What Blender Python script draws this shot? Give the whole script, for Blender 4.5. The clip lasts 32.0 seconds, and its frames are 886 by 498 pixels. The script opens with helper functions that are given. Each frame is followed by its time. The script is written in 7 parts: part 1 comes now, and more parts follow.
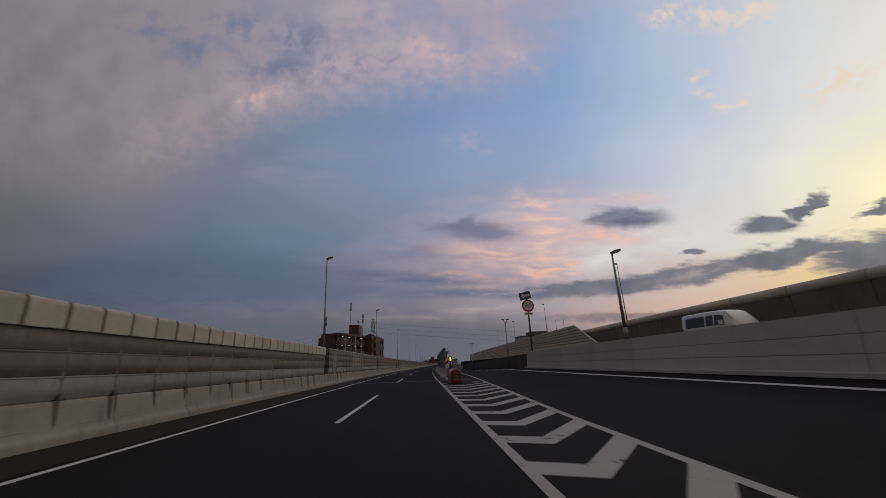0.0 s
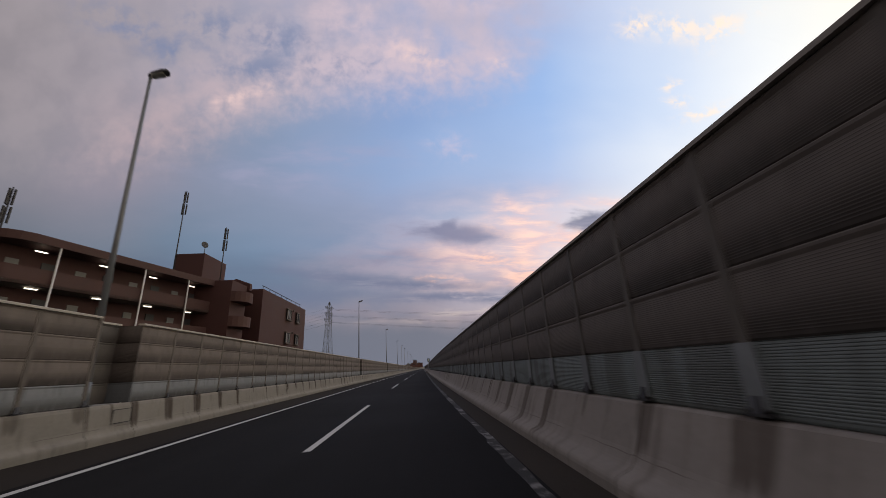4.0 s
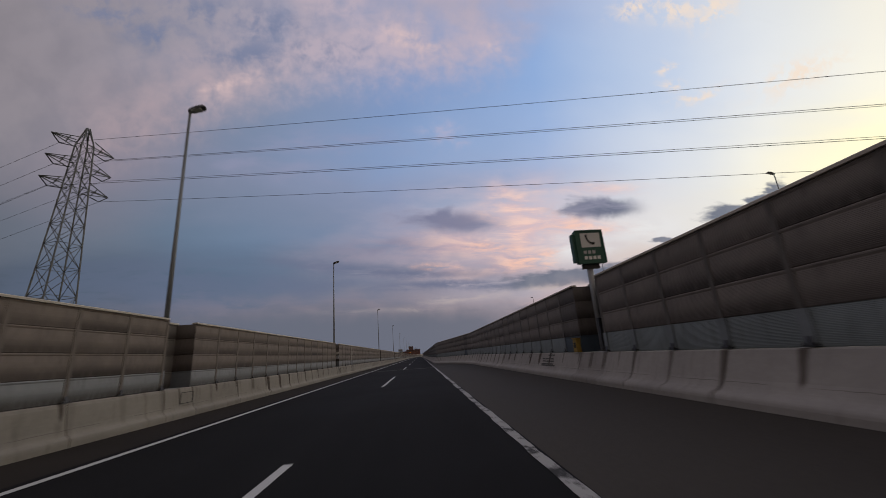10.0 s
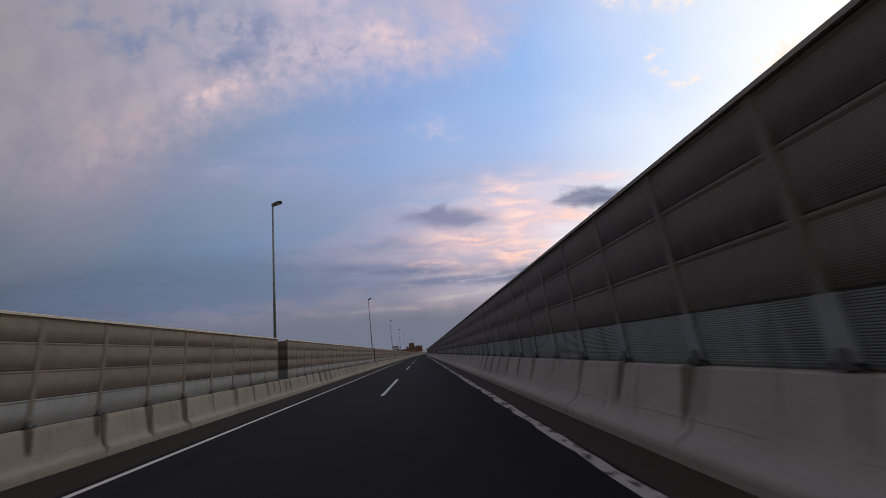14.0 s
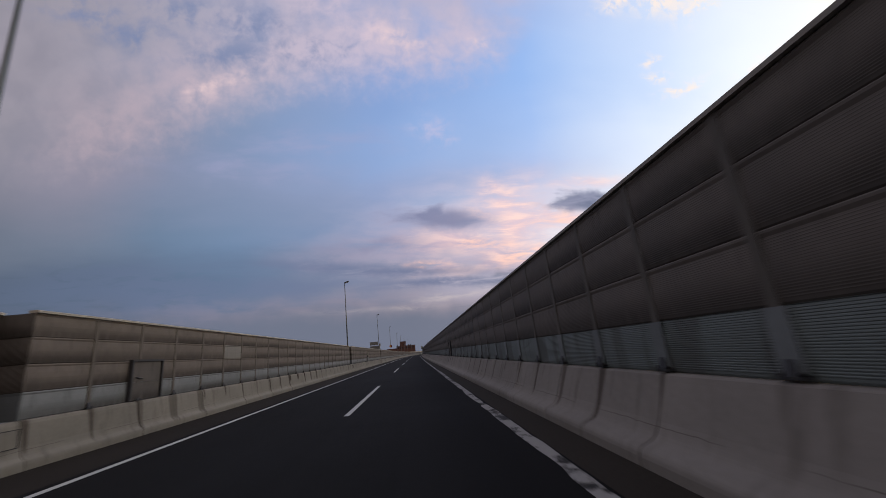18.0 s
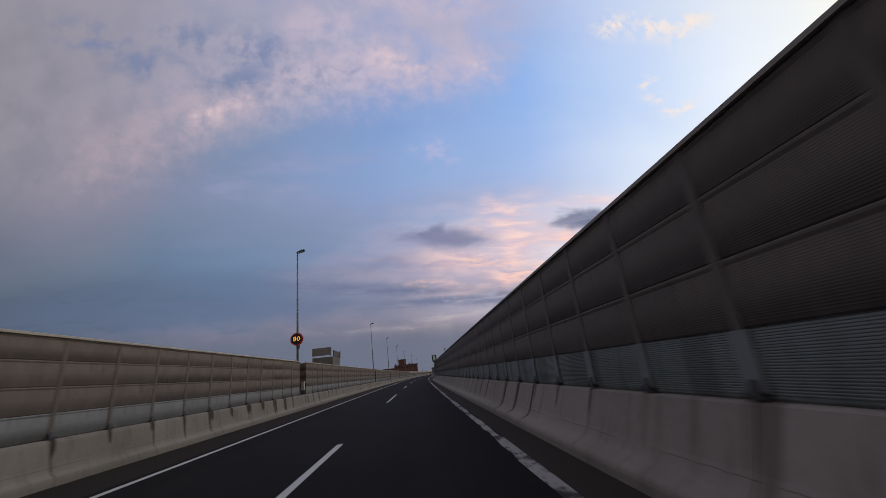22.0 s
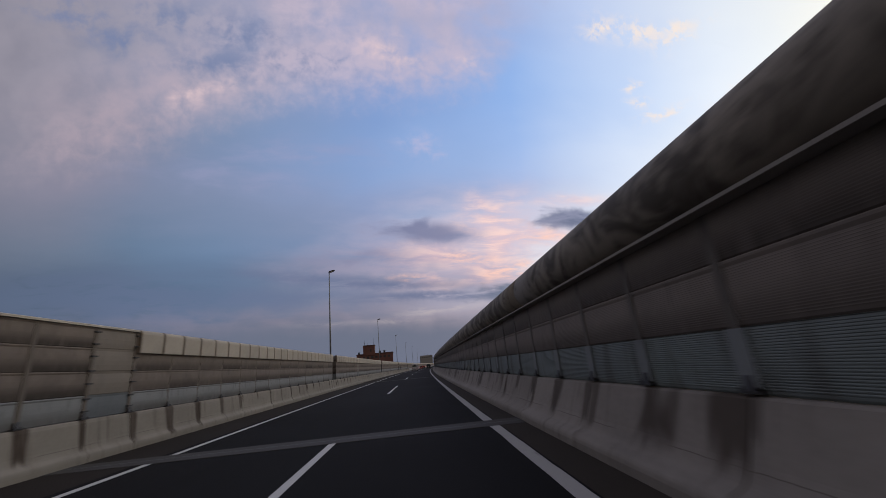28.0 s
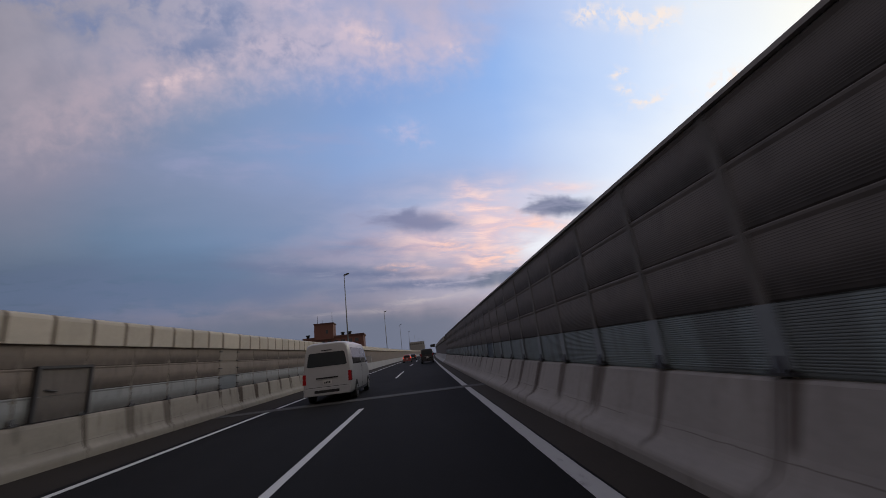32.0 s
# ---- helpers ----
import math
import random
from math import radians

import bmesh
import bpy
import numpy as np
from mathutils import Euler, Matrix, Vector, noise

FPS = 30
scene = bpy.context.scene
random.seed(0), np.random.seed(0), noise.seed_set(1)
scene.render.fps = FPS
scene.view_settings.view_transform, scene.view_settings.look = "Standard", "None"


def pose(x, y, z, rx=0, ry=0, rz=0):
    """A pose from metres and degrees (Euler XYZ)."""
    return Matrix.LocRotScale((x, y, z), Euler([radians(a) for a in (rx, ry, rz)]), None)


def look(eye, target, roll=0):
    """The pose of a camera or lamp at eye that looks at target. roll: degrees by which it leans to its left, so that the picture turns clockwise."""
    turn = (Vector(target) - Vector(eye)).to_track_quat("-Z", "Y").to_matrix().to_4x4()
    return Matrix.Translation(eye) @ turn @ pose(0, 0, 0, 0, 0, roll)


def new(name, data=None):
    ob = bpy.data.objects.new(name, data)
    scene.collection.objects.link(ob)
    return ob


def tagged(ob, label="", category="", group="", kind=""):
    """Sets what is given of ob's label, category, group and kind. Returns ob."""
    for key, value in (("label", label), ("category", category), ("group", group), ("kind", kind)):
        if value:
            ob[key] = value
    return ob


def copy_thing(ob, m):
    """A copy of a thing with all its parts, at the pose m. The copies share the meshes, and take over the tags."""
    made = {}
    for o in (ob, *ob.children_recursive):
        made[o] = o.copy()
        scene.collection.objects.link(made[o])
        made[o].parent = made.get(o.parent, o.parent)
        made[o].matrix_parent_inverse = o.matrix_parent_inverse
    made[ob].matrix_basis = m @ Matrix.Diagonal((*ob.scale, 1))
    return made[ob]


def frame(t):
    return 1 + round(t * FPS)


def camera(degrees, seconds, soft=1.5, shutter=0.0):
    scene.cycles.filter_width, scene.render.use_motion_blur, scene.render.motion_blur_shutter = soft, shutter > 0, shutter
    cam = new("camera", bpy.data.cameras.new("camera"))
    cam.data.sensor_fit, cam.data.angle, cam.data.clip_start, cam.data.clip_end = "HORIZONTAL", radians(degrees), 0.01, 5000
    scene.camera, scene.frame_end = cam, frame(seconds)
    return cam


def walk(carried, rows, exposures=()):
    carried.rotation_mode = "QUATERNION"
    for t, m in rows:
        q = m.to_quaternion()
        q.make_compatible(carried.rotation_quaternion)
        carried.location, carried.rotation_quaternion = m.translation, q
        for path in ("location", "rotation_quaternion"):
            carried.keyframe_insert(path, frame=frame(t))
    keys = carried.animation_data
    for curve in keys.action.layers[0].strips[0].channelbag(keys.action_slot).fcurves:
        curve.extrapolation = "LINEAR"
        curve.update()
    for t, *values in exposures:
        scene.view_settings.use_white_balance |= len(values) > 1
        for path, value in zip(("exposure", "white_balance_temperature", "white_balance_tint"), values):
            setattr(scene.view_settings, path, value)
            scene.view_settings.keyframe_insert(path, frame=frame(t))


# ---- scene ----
# Road frame: s metres along the lane line, x to the right of it, z up. Headings turn right with rising values.
HEADINGS = [(-72, -4.2), (0, -3.0), (73, -1.2), (152, 0.1), (229, 0.2), (332, 0.15), (482, 0.0), (591, 0.3),
            (661, 1.5), (731, 3.0), (849, 5.2), (999, 7.2), (1209, 9.0), (1500, 10.0)]
S0, S1 = -120, 1400
_s = np.arange(S0, S1 + 1.0)
_hx, _hy = np.array(HEADINGS, float).T
_head = np.interp(_s, _hx, _hy)
_head = np.radians(np.convolve(np.pad(_head, 30, mode="edge"), np.ones(61) / 61, mode="valid"))
_cx = np.concatenate([[0], np.cumsum(np.sin(_head[:-1]))])
_cy = np.concatenate([[0], np.cumsum(np.cos(_head[:-1]))])
_cx -= _cx[-S0]
_cy -= _cy[-S0]


def heading(s):
    return float(np.interp(s, _s, _head))


def road(s, x=0.0, z=0.0):
    """World point of road coordinates."""
    a = heading(s)
    return Vector((float(np.interp(s, _s, _cx)) + x * math.cos(a), float(np.interp(s, _s, _cy)) - x * math.sin(a), z))


def on_road(s, x=0.0, z=0.0, turn=0.0):
    """Pose on the road: local x right, y ahead; turn in degrees to the left."""
    return Matrix.Translation(road(s, x, z)) @ Matrix.Rotation(-heading(s) + radians(turn), 4, "Z")


# ---- camera ----
EYE = 1.43
PATH = [
    (0.0, 0.31, 2.30, 107.19, 2.06, -3.39),
    (0.5, 12.34, 2.30, 107.37, 1.94, -4.25),
    (1.0, 24.42, 2.29, 107.22, 2.21, -4.47),
    (1.5, 36.55, 2.29, 106.15, 2.58, -4.54),
    (2.0, 48.77, 2.30, 106.70, 2.46, -4.78),
    (2.5, 61.13, 2.29, 106.86, 1.64, -4.55),
    (3.0, 73.66, 2.27, 107.11, 2.13, -3.81),
    (3.5, 86.38, 2.23, 107.64, 2.41, -3.69),
    (5.5, 138.68, 2.01, 107.50, 4.35, -4.39),
    (6.0, 151.86, 1.93, 106.81, 3.45, -4.64),
    (6.5, 164.99, 1.87, 106.06, 3.62, -4.65),
    (7.0, 178.00, 1.85, 106.03, 4.79, -4.29),
    (7.5, 190.88, 1.85, 106.00, 5.21, -4.48),
    (8.0, 203.67, 1.87, 106.60, 4.92, -4.64),
    (8.5, 216.42, 1.92, 107.00, 4.44, -4.17),
    (9.0, 229.16, 1.97, 106.88, 3.83, -3.51),
    (9.5, 241.92, 2.02, 106.23, 3.31, -3.23),
    (10.0, 254.75, 2.05, 105.77, 3.95, -3.32),
    (10.5, 267.64, 2.07, 106.03, 3.81, -3.08),
    (11.0, 280.55, 2.05, 106.68, 4.51, -2.77),
    (11.5, 293.40, 2.02, 106.65, 4.68, -2.10),
    (12.0, 306.08, 1.97, 106.78, 4.93, -2.40),
    (12.5, 318.57, 1.91, 106.71, 5.75, -2.78),
    (13.0, 330.95, 1.85, 106.75, 6.63, -2.92),
    (13.5, 343.32, 1.80, 106.34, 7.18, -3.09),
    (14.0, 355.72, 1.75, 105.26, 6.92, -3.06),
    (14.5, 368.15, 1.75, 104.91, 6.58, -3.58),
    (16.5, 418.28, 1.83, 105.34, 6.14, -3.26),
    (17.0, 430.96, 1.89, 105.47, 6.46, -3.11),
    (17.5, 443.71, 1.92, 106.21, 6.39, -3.56),
    (18.0, 456.52, 1.95, 105.27, 5.85, -4.21),
    (18.5, 469.41, 2.01, 105.45, 4.70, -3.93),
    (19.0, 482.38, 2.05, 106.30, 4.34, -3.11),
    (19.5, 495.45, 2.10, 106.37, 4.76, -2.98),
    (20.0, 508.68, 2.12, 106.96, 5.02, -3.46),
    (20.5, 522.06, 2.07, 108.08, 4.27, -3.24),
    (21.0, 535.56, 2.03, 107.86, 4.84, -2.67),
    (21.5, 549.12, 2.05, 107.91, 5.82, -2.54),
    (22.0, 562.72, 2.06, 108.24, 6.13, -3.59),
    (22.5, 576.42, 2.07, 107.88, 5.81, -3.93),
    (23.0, 590.32, 2.09, 106.79, 5.18, -3.51),
    (23.5, 604.45, 2.10, 105.33, 5.55, -3.21),
    (24.0, 618.63, 2.11, 104.06, 4.84, -3.25),
    (24.5, 632.66, 2.14, 104.30, 6.03, -2.78),
    (26.5, 687.99, 1.96, 105.19, 6.62, -4.35),
    (27.0, 702.23, 1.91, 105.49, 7.01, -4.56),
    (27.5, 716.70, 1.92, 106.33, 5.44, -5.07),
    (28.0, 731.21, 1.94, 107.17, 5.21, -3.83),
    (28.5, 745.62, 1.89, 107.43, 5.62, -2.79),
    (29.0, 760.07, 1.87, 107.47, 5.78, -3.30),
    (29.5, 774.74, 1.89, 107.72, 6.38, -3.26),
    (30.0, 789.52, 1.92, 107.12, 5.40, -3.26),
    (30.5, 804.25, 1.97, 106.51, 5.28, -3.66),
    (31.0, 818.96, 1.98, 106.23, 5.07, -3.90),
    (31.5, 833.74, 2.03, 105.64, 5.72, -3.55),
    (32.0, 848.63, 2.03, 105.30, 6.51, -3.10),
]
# seconds, stops, kelvin, tint
EXPOSURES = [(0.0, -0.22, 7100, 10), (1.3, -0.22, 7100, 10), (2.0, -0.02, 7100, 10), (3.0, 0.3, 7100, 10), (6.0, 0.22, 7050, 10), (8.5, 0.15, 7000, 10),
             (9.8, 0.0, 6900, 10), (11.0, -0.1, 6850, 10), (12.0, -0.12, 6700, 10), (13.0, 0.15, 6700, 10), (14.0, 0.25, 6650, 10), (17.0, 0.25, 6570, 10), (19.0, 0.25, 6520, 10),
             (22.5, 0.12, 6470, 10), (24.0, 0.35, 6470, 10), (26.0, 0.0, 6420, 10), (27.0, -0.15, 6420, 10), (28.0, 0.12, 6420, 10), (29.0, 0.08, 6420, 10), (32.0, 0.15, 6420, 10)]
cam = camera(100.0, 32.0, soft=0.7, shutter=0.11)
walk(cam, [(t, Matrix.Translation(road(s, x, EYE)) @ pose(0, 0, 0, rx, ry, rz - math.degrees(heading(s))))
           for t, s, x, rx, ry, rz in PATH], exposures=EXPOSURES)


# ---- sky and light ----
def srgb(r, g, b):
    return tuple(((c / 255 + 0.055) / 1.055) ** 2.4 if c > 10 else c / 3294 for c in (r, g, b)) + (1.0,)


class Nodes:
    """Short way to chain shader nodes."""

    def __init__(self, tree, fresh=True):
        self.t = tree
        if fresh:
            tree.nodes.clear()

    def n(self, kind):
        return self.t.nodes.new(kind)

    def put(self, socket, value):
        if hasattr(value, "is_linked"):
            self.t.links.new(value, socket)
        elif value is not None:
            socket.default_value = value

    def math(self, op, a, b=None, c=None, clamp=False):
        node = self.n("ShaderNodeMath")
        node.operation, node.use_clamp = op, clamp
        for i, v in enumerate((a, b, c)):
            self.put(node.inputs[i], v)
        return node.outputs[0]

    def vec(self, x, y, z=0.0):
        node = self.n("ShaderNodeCombineXYZ")
        for i, v in enumerate((x, y, z)):
            self.put(node.inputs[i], v)
        return node.outputs[0]

    def noise(self, vector, scale, detail=4.0, rough=0.55, warp=0.0):
        node = self.n("ShaderNodeTexNoise")
        self.put(node.inputs["Vector"], vector)
        for key, v in (("Scale", scale), ("Detail", detail), ("Roughness", rough), ("Distortion", warp)):
            node.inputs[key].default_value = v
        return node.outputs["Fac"]

    def ramp(self, fac, stops, ease="EASE"):
        node = self.n("ShaderNodeValToRGB")
        node.color_ramp.interpolation = ease
        el = node.color_ramp.elements
        while len(el) < len(stops):
            el.new(0.5)
        for e, (p, c) in zip(el, stops):
            e.position, e.color = p, (c if isinstance(c, tuple) else (c, c, c, 1))
        self.put(node.inputs[0], fac)
        return node.outputs[0]

    def mix(self, fac, a, b, mode="MIX"):
        node = self.n("ShaderNodeMix")
        node.data_type, node.blend_type = "RGBA", mode
        self.put(node.inputs[0], fac)
        self.put(node.inputs[6], a)
        self.put(node.inputs[7], b)
        return node.outputs[2]

    def smooth(self, v, lo, hi):
        node = self.n("ShaderNodeMapRange")
        node.interpolation_type = "SMOOTHSTEP"
        self.put(node.inputs[0], v)
        node.inputs[1].default_value, node.inputs[2].default_value = lo, hi
        return node.outputs[0]


world = bpy.data.worlds.new("dusk_sky")
scene.world = world
world.use_nodes = True
k = Nodes(world.node_tree)
direction = k.n("ShaderNodeTexCoord").outputs["Generated"]
sep = k.n("ShaderNodeSeparateXYZ")
k.put(sep.inputs[0], direction)
DEG = 57.29578
az = k.math("MULTIPLY", k.math("ARCTAN2", sep.outputs[0], sep.outputs[1]), DEG)
el = k.math("MULTIPLY", k.math("ARCSINE", sep.outputs[2]), DEG)
def plane(axis):
    """Part of the direction along a fixed axis of the sky chart."""
    node = k.n("ShaderNodeVectorMath")
    node.operation = "DOT_PRODUCT"
    k.put(node.inputs[0], direction)
    node.inputs[1].default_value = axis
    return node.outputs["Value"]


# flat chart of the western sky: cu runs right from 0 to about 16, cv down from 0 to 8, six and a half units to the radian
depth = k.math("MAXIMUM", plane((0.0182, 0.9552, 0.2954)), 0.16)
cu = k.math("ADD", 7.84, k.math("MULTIPLY", k.math("DIVIDE", plane((0.9993, -0.0080, -0.0359)), depth), 6.579))
cv = k.math("SUBTRACT", 4.41, k.math("MULTIPLY", k.math("DIVIDE", plane((0.0320, -0.2958, 0.9547)), depth), 6.579))
chart = k.vec(cu, cv)
broad = k.vec(k.math("MULTIPLY", cu, 0.55), cv)
drawn = k.vec(k.math("MULTIPLY", cu, 0.42), k.math("MULTIPLY", cv, 1.5))
n_soft = k.noise(broad, 0.55, 3.0, 0.5, 0.2)
n_mid = k.noise(chart, 1.4, 4.0, 0.5, 0.2)
n_ripple = k.noise(chart, 4.2, 4.0, 0.55, 0.25)
n_wisp = k.noise(drawn, 2.1, 6.0, 0.56, 0.25)
n_long = k.noise(drawn, 0.8, 4.0, 0.55, 0.3)
swing = lambda n, d: k.math("MULTIPLY", k.math("SUBTRACT", n, 0.5), d)
u_w = k.math("ADD", cu, swing(n_wisp, 1.5))
v_w = k.math("ADD", cv, swing(n_mid, 0.55))
u_s = k.math("ADD", cu, swing(n_soft, 1.6))
v_s = k.math("ADD", cv, swing(n_long, 0.9))


v_f = k.math("ADD", cv, k.math("ADD", swing(n_ripple, 0.1), swing(n_wisp, 0.16)))


def blob(a, b, ra, rb, tilt=0.0, soft=False, flat=False):
    """Rounded patch of the chart with a wandering edge; a flat one keeps level."""
    x = k.math("SUBTRACT", u_s if soft else u_w, a)
    y = k.math("SUBTRACT", v_f if flat else v_s if soft else v_w, b)
    if tilt:
        y = k.math("SUBTRACT", y, k.math("MULTIPLY", x, tilt))
    x, y = k.math("MULTIPLY", x, 1 / ra), k.math("MULTIPLY", y, 1 / rb)
    return k.math("EXPONENT", k.math("MULTIPLY", k.math("ADD", k.math("MULTIPLY", x, x), k.math("MULTIPLY", y, y)), -1.0))


def most(*masks):
    out = masks[0]
    for m in masks[1:]:
        out = k.math("MAXIMUM", out, m)
    return out


def lay(under, mask, strength, tint):
    return k.mix(k.math("MULTIPLY", mask, strength, clamp=True), under, tint)


# clear sky in rows from high to low, each from the dark east side to the glow in the west
across = k.math("DIVIDE", k.math("ADD", u_s, 1.0), 18.0, clamp=True)
SKY_ROWS = [
    (-0.6, [(0, (138, 132, 138)), (3, (142, 138, 152)), (6, (146, 150, 178)), (9, (150, 166, 208)), (11.5, (184, 196, 226)), (14, (222, 226, 234)), (16.5, (244, 240, 232))]),
    (1.5, [(0, (120, 116, 124)), (2.5, (132, 128, 142)), (5, (132, 142, 169)), (7.5, (127, 152, 198)), (10, (144, 174, 222)), (12.3, (194, 209, 236)), (14.2, (230, 234, 242)), (16.5, (250, 247, 238))]),
    (3.0, [(0, (112, 112, 122)), (2.5, (122, 124, 142)), (5, (119, 138, 170)), (7.5, (132, 157, 199)), (10, (162, 184, 224)), (12.3, (216, 223, 238)), (14.2, (242, 241, 238)), (16.5, (255, 242, 200))]),
    (4.2, [(0, (100, 104, 116)), (2.5, (94, 111, 131)), (5, (105, 128, 157)), (7.5, (132, 146, 180)), (10, (190, 194, 214)), (12.3, (230, 228, 230)), (14.2, (246, 238, 220)), (16.5, (255, 234, 180))]),
    (5.0, [(0, (78, 86, 100)), (2.5, (78, 95, 115)), (5, (92, 111, 136)), (7.5, (122, 128, 152)), (10, (182, 176, 190)), (12.3, (226, 206, 196)), (14.2, (246, 214, 170)), (16.5, (250, 216, 150))]),
    (5.9, [(0, (84, 90, 104)), (2.5, (92, 98, 114)), (5, (110, 110, 126)), (7.5, (132, 126, 138)), (10, (176, 160, 168)), (12.3, (222, 186, 172)), (14.2, (236, 194, 150)), (16.5, (238, 196, 140))]),
]
color = None
for i, (row, stops) in enumerate(SKY_ROWS):
    tint = k.ramp(across, [((a + 1.0) / 18.0, srgb(*c)) for a, c in stops], "LINEAR")
    color = tint if color is None else k.mix(k.smooth(v_s, SKY_ROWS[i - 1][0], row), color, tint)

# soft lilac veils
color = lay(color, most(blob(2.3, 3.3, 1.3, 1.1, 0, True), k.math("MULTIPLY", blob(8.6, 3.4, 2.2, 0.4, -0.03, True), 0.8), k.math("MULTIPLY", blob(5.6, 3.5, 2.4, 0.7, 0, True), 0.7)), 0.3, srgb(158, 144, 158))
color = lay(color, k.math("MULTIPLY", most(blob(6.1, 2.72, 1.5, 0.2, -0.04), blob(5.2, 3.1, 1.3, 0.2, 0.05)), k.smooth(n_wisp, 0.3, 0.7)), 0.55, srgb(156, 154, 184))
color = lay(color, k.math("MULTIPLY", blob(8.3, 2.55, 0.3, 0.25), k.smooth(n_ripple, 0.35, 0.65)), 0.6, srgb(186, 180, 206))

# high sheet of cloud over the east and overhead, its lower edge lit rose
edge = k.ramp(across, [((a + 1.0) / 18.0, h / 4.0) for a, h in ((0, 3.2), (2, 3.05), (3.5, 2.55), (4.8, 2.0), (6.2, 1.65), (8.2, 1.5), (9.6, 1.25), (10.2, 0.5), (11.5, 0.2), (14, 0.1))], "LINEAR")
inside = k.math("SUBTRACT", k.math("MULTIPLY", edge, 4.0), v_w)
inside = k.math("ADD", inside, swing(n_ripple, 0.5))
sheet = k.math("MULTIPLY", k.smooth(inside, -0.6, 0.9), k.smooth(k.math("ADD", u_w, swing(n_ripple, 1.2)), 11.4, 8.4))
color = lay(color, k.math("MULTIPLY", sheet, k.math("ADD", 0.45, k.math("MULTIPLY", k.smooth(n_mid, 0.3, 0.65), 0.55))), 0.8, k.mix(k.smooth(u_s, 0.0, 8.0), srgb(146, 139, 148), srgb(172, 165, 184)))
lit_edge = k.math("MULTIPLY", k.math("MULTIPLY", k.smooth(inside, -0.5, 0.4), k.smooth(inside, 1.7, 0.4)), k.smooth(u_w, 1.2, 3.2))
rose = most(k.math("MULTIPLY", lit_edge, 0.75), blob(4.6, 1.75, 1.0, 0.4, -0.35), blob(7.4, 0.85, 0.8, 0.5), blob(6.6, 0.35, 0.7, 0.5), k.math("MULTIPLY", blob(8.9, 1.05, 0.7, 0.3), 0.8), k.math("MULTIPLY", blob(8.6, -0.1, 1.5, 0.4), 0.8))
rose = k.math("MULTIPLY", rose, k.smooth(u_w, 10.6, 8.8))
mottle = k.math("ADD", k.math("MULTIPLY", n_mid, 0.5), k.math("MULTIPLY", n_ripple, 0.5))
color = lay(color, k.math("MULTIPLY", rose, k.smooth(mottle, 0.22, 0.74)), 0.85, k.mix(k.smooth(u_s, 2.5, 7.0), srgb(182, 160, 168), srgb(204, 184, 196)))
color = lay(color, k.math("MULTIPLY", most(blob(7.75, 0.95, 0.35, 0.28), blob(4.7, 1.75, 0.45, 0.16, -0.4), blob(9.3, 1.1, 0.3, 0.14)), k.smooth(n_ripple, 0.3, 0.75)), 0.6, srgb(228, 198, 196))
gaps = k.math("MULTIPLY", most(blob(2.7, 0.5, 0.7, 0.3, 0.35), blob(3.5, 0.85, 0.6, 0.3), blob(4.2, 0.5, 0.6, 0.35), blob(5.2, 0.65, 0.8, 0.35), blob(5.0, 1.15, 0.8, 0.3), blob(6.2, 1.15, 0.8, 0.25)), k.smooth(mottle, 0.6, 0.38))
color = lay(color, gaps, 0.8, srgb(112, 124, 158))

# glow where the sun went down, with thin cream flecks
glow = blob(16.7, 3.1, 1.8, 1.05, -0.15, True)
color = lay(color, glow, 0.85, (1.3, 1.2, 0.8, 1))
flecks = k.math("MULTIPLY", most(blob(12.35, 1.35, 0.16, 0.1), blob(12.45, 1.68, 0.2, 0.1), blob(12.95, 1.85, 0.4, 0.1, -0.4), blob(11.8, 0.25, 0.35, 0.22), blob(12.5, 0.3, 0.4, 0.2), blob(13.3, 0.3, 0.5, 0.2, -0.4), blob(14.9, 1.4, 0.7, 0.25, -0.4)), k.smooth(n_ripple, 0.38, 0.58))
color = lay(color, flecks, 0.75, srgb(250, 226, 206))

# cloud lit pink and orange ahead
streaks = k.noise(k.vec(k.math("MULTIPLY", cu, 0.6), k.math("MULTIPLY", cv, 2.6)), 2.4, 5.0, 0.6, 0.5)
haze = k.math("MULTIPLY", blob(9.5, 4.3, 1.9, 0.75, -0.08), k.smooth(n_wisp, 0.2, 0.6))
color = lay(color, haze, 0.8, srgb(213, 195, 206))
body = most(blob(8.1, 4.55, 1.5, 0.3, 0, False, True), k.math("MULTIPLY", blob(6.9, 4.62, 1.0, 0.28), 0.7), blob(9.2, 4.85, 1.0, 0.25, 0, False, True))
color = lay(color, k.math("MULTIPLY", body, k.smooth(n_wisp, 0.24, 0.56)), 0.75, srgb(160, 149, 168))
pink = most(blob(9.55, 3.8, 0.55, 0.35), blob(9.75, 4.3, 0.6, 0.35), blob(9.7, 4.68, 0.65, 0.26, -0.1), k.math("MULTIPLY", blob(8.8, 4.5, 0.9, 0.3), 0.65), blob(10.7, 4.15, 0.8, 0.17, 0.1), blob(11.0, 4.22, 0.45, 0.1, 0, False, True), k.math("MULTIPLY", blob(11.2, 3.52, 0.7, 0.1, 0, False, True), 0.6), k.math("MULTIPLY", blob(8.7, 5.0, 0.9, 0.1), 0.5))
pink = k.math("MULTIPLY", pink, k.smooth(k.math("ADD", k.math("MULTIPLY", streaks, 0.6), k.math("MULTIPLY", n_mid, 0.4)), 0.3, 0.62))
color = lay(color, pink, 1.0, k.mix(k.smooth(streaks, 0.38, 0.66), srgb(222, 186, 190), srgb(250, 210, 198)))
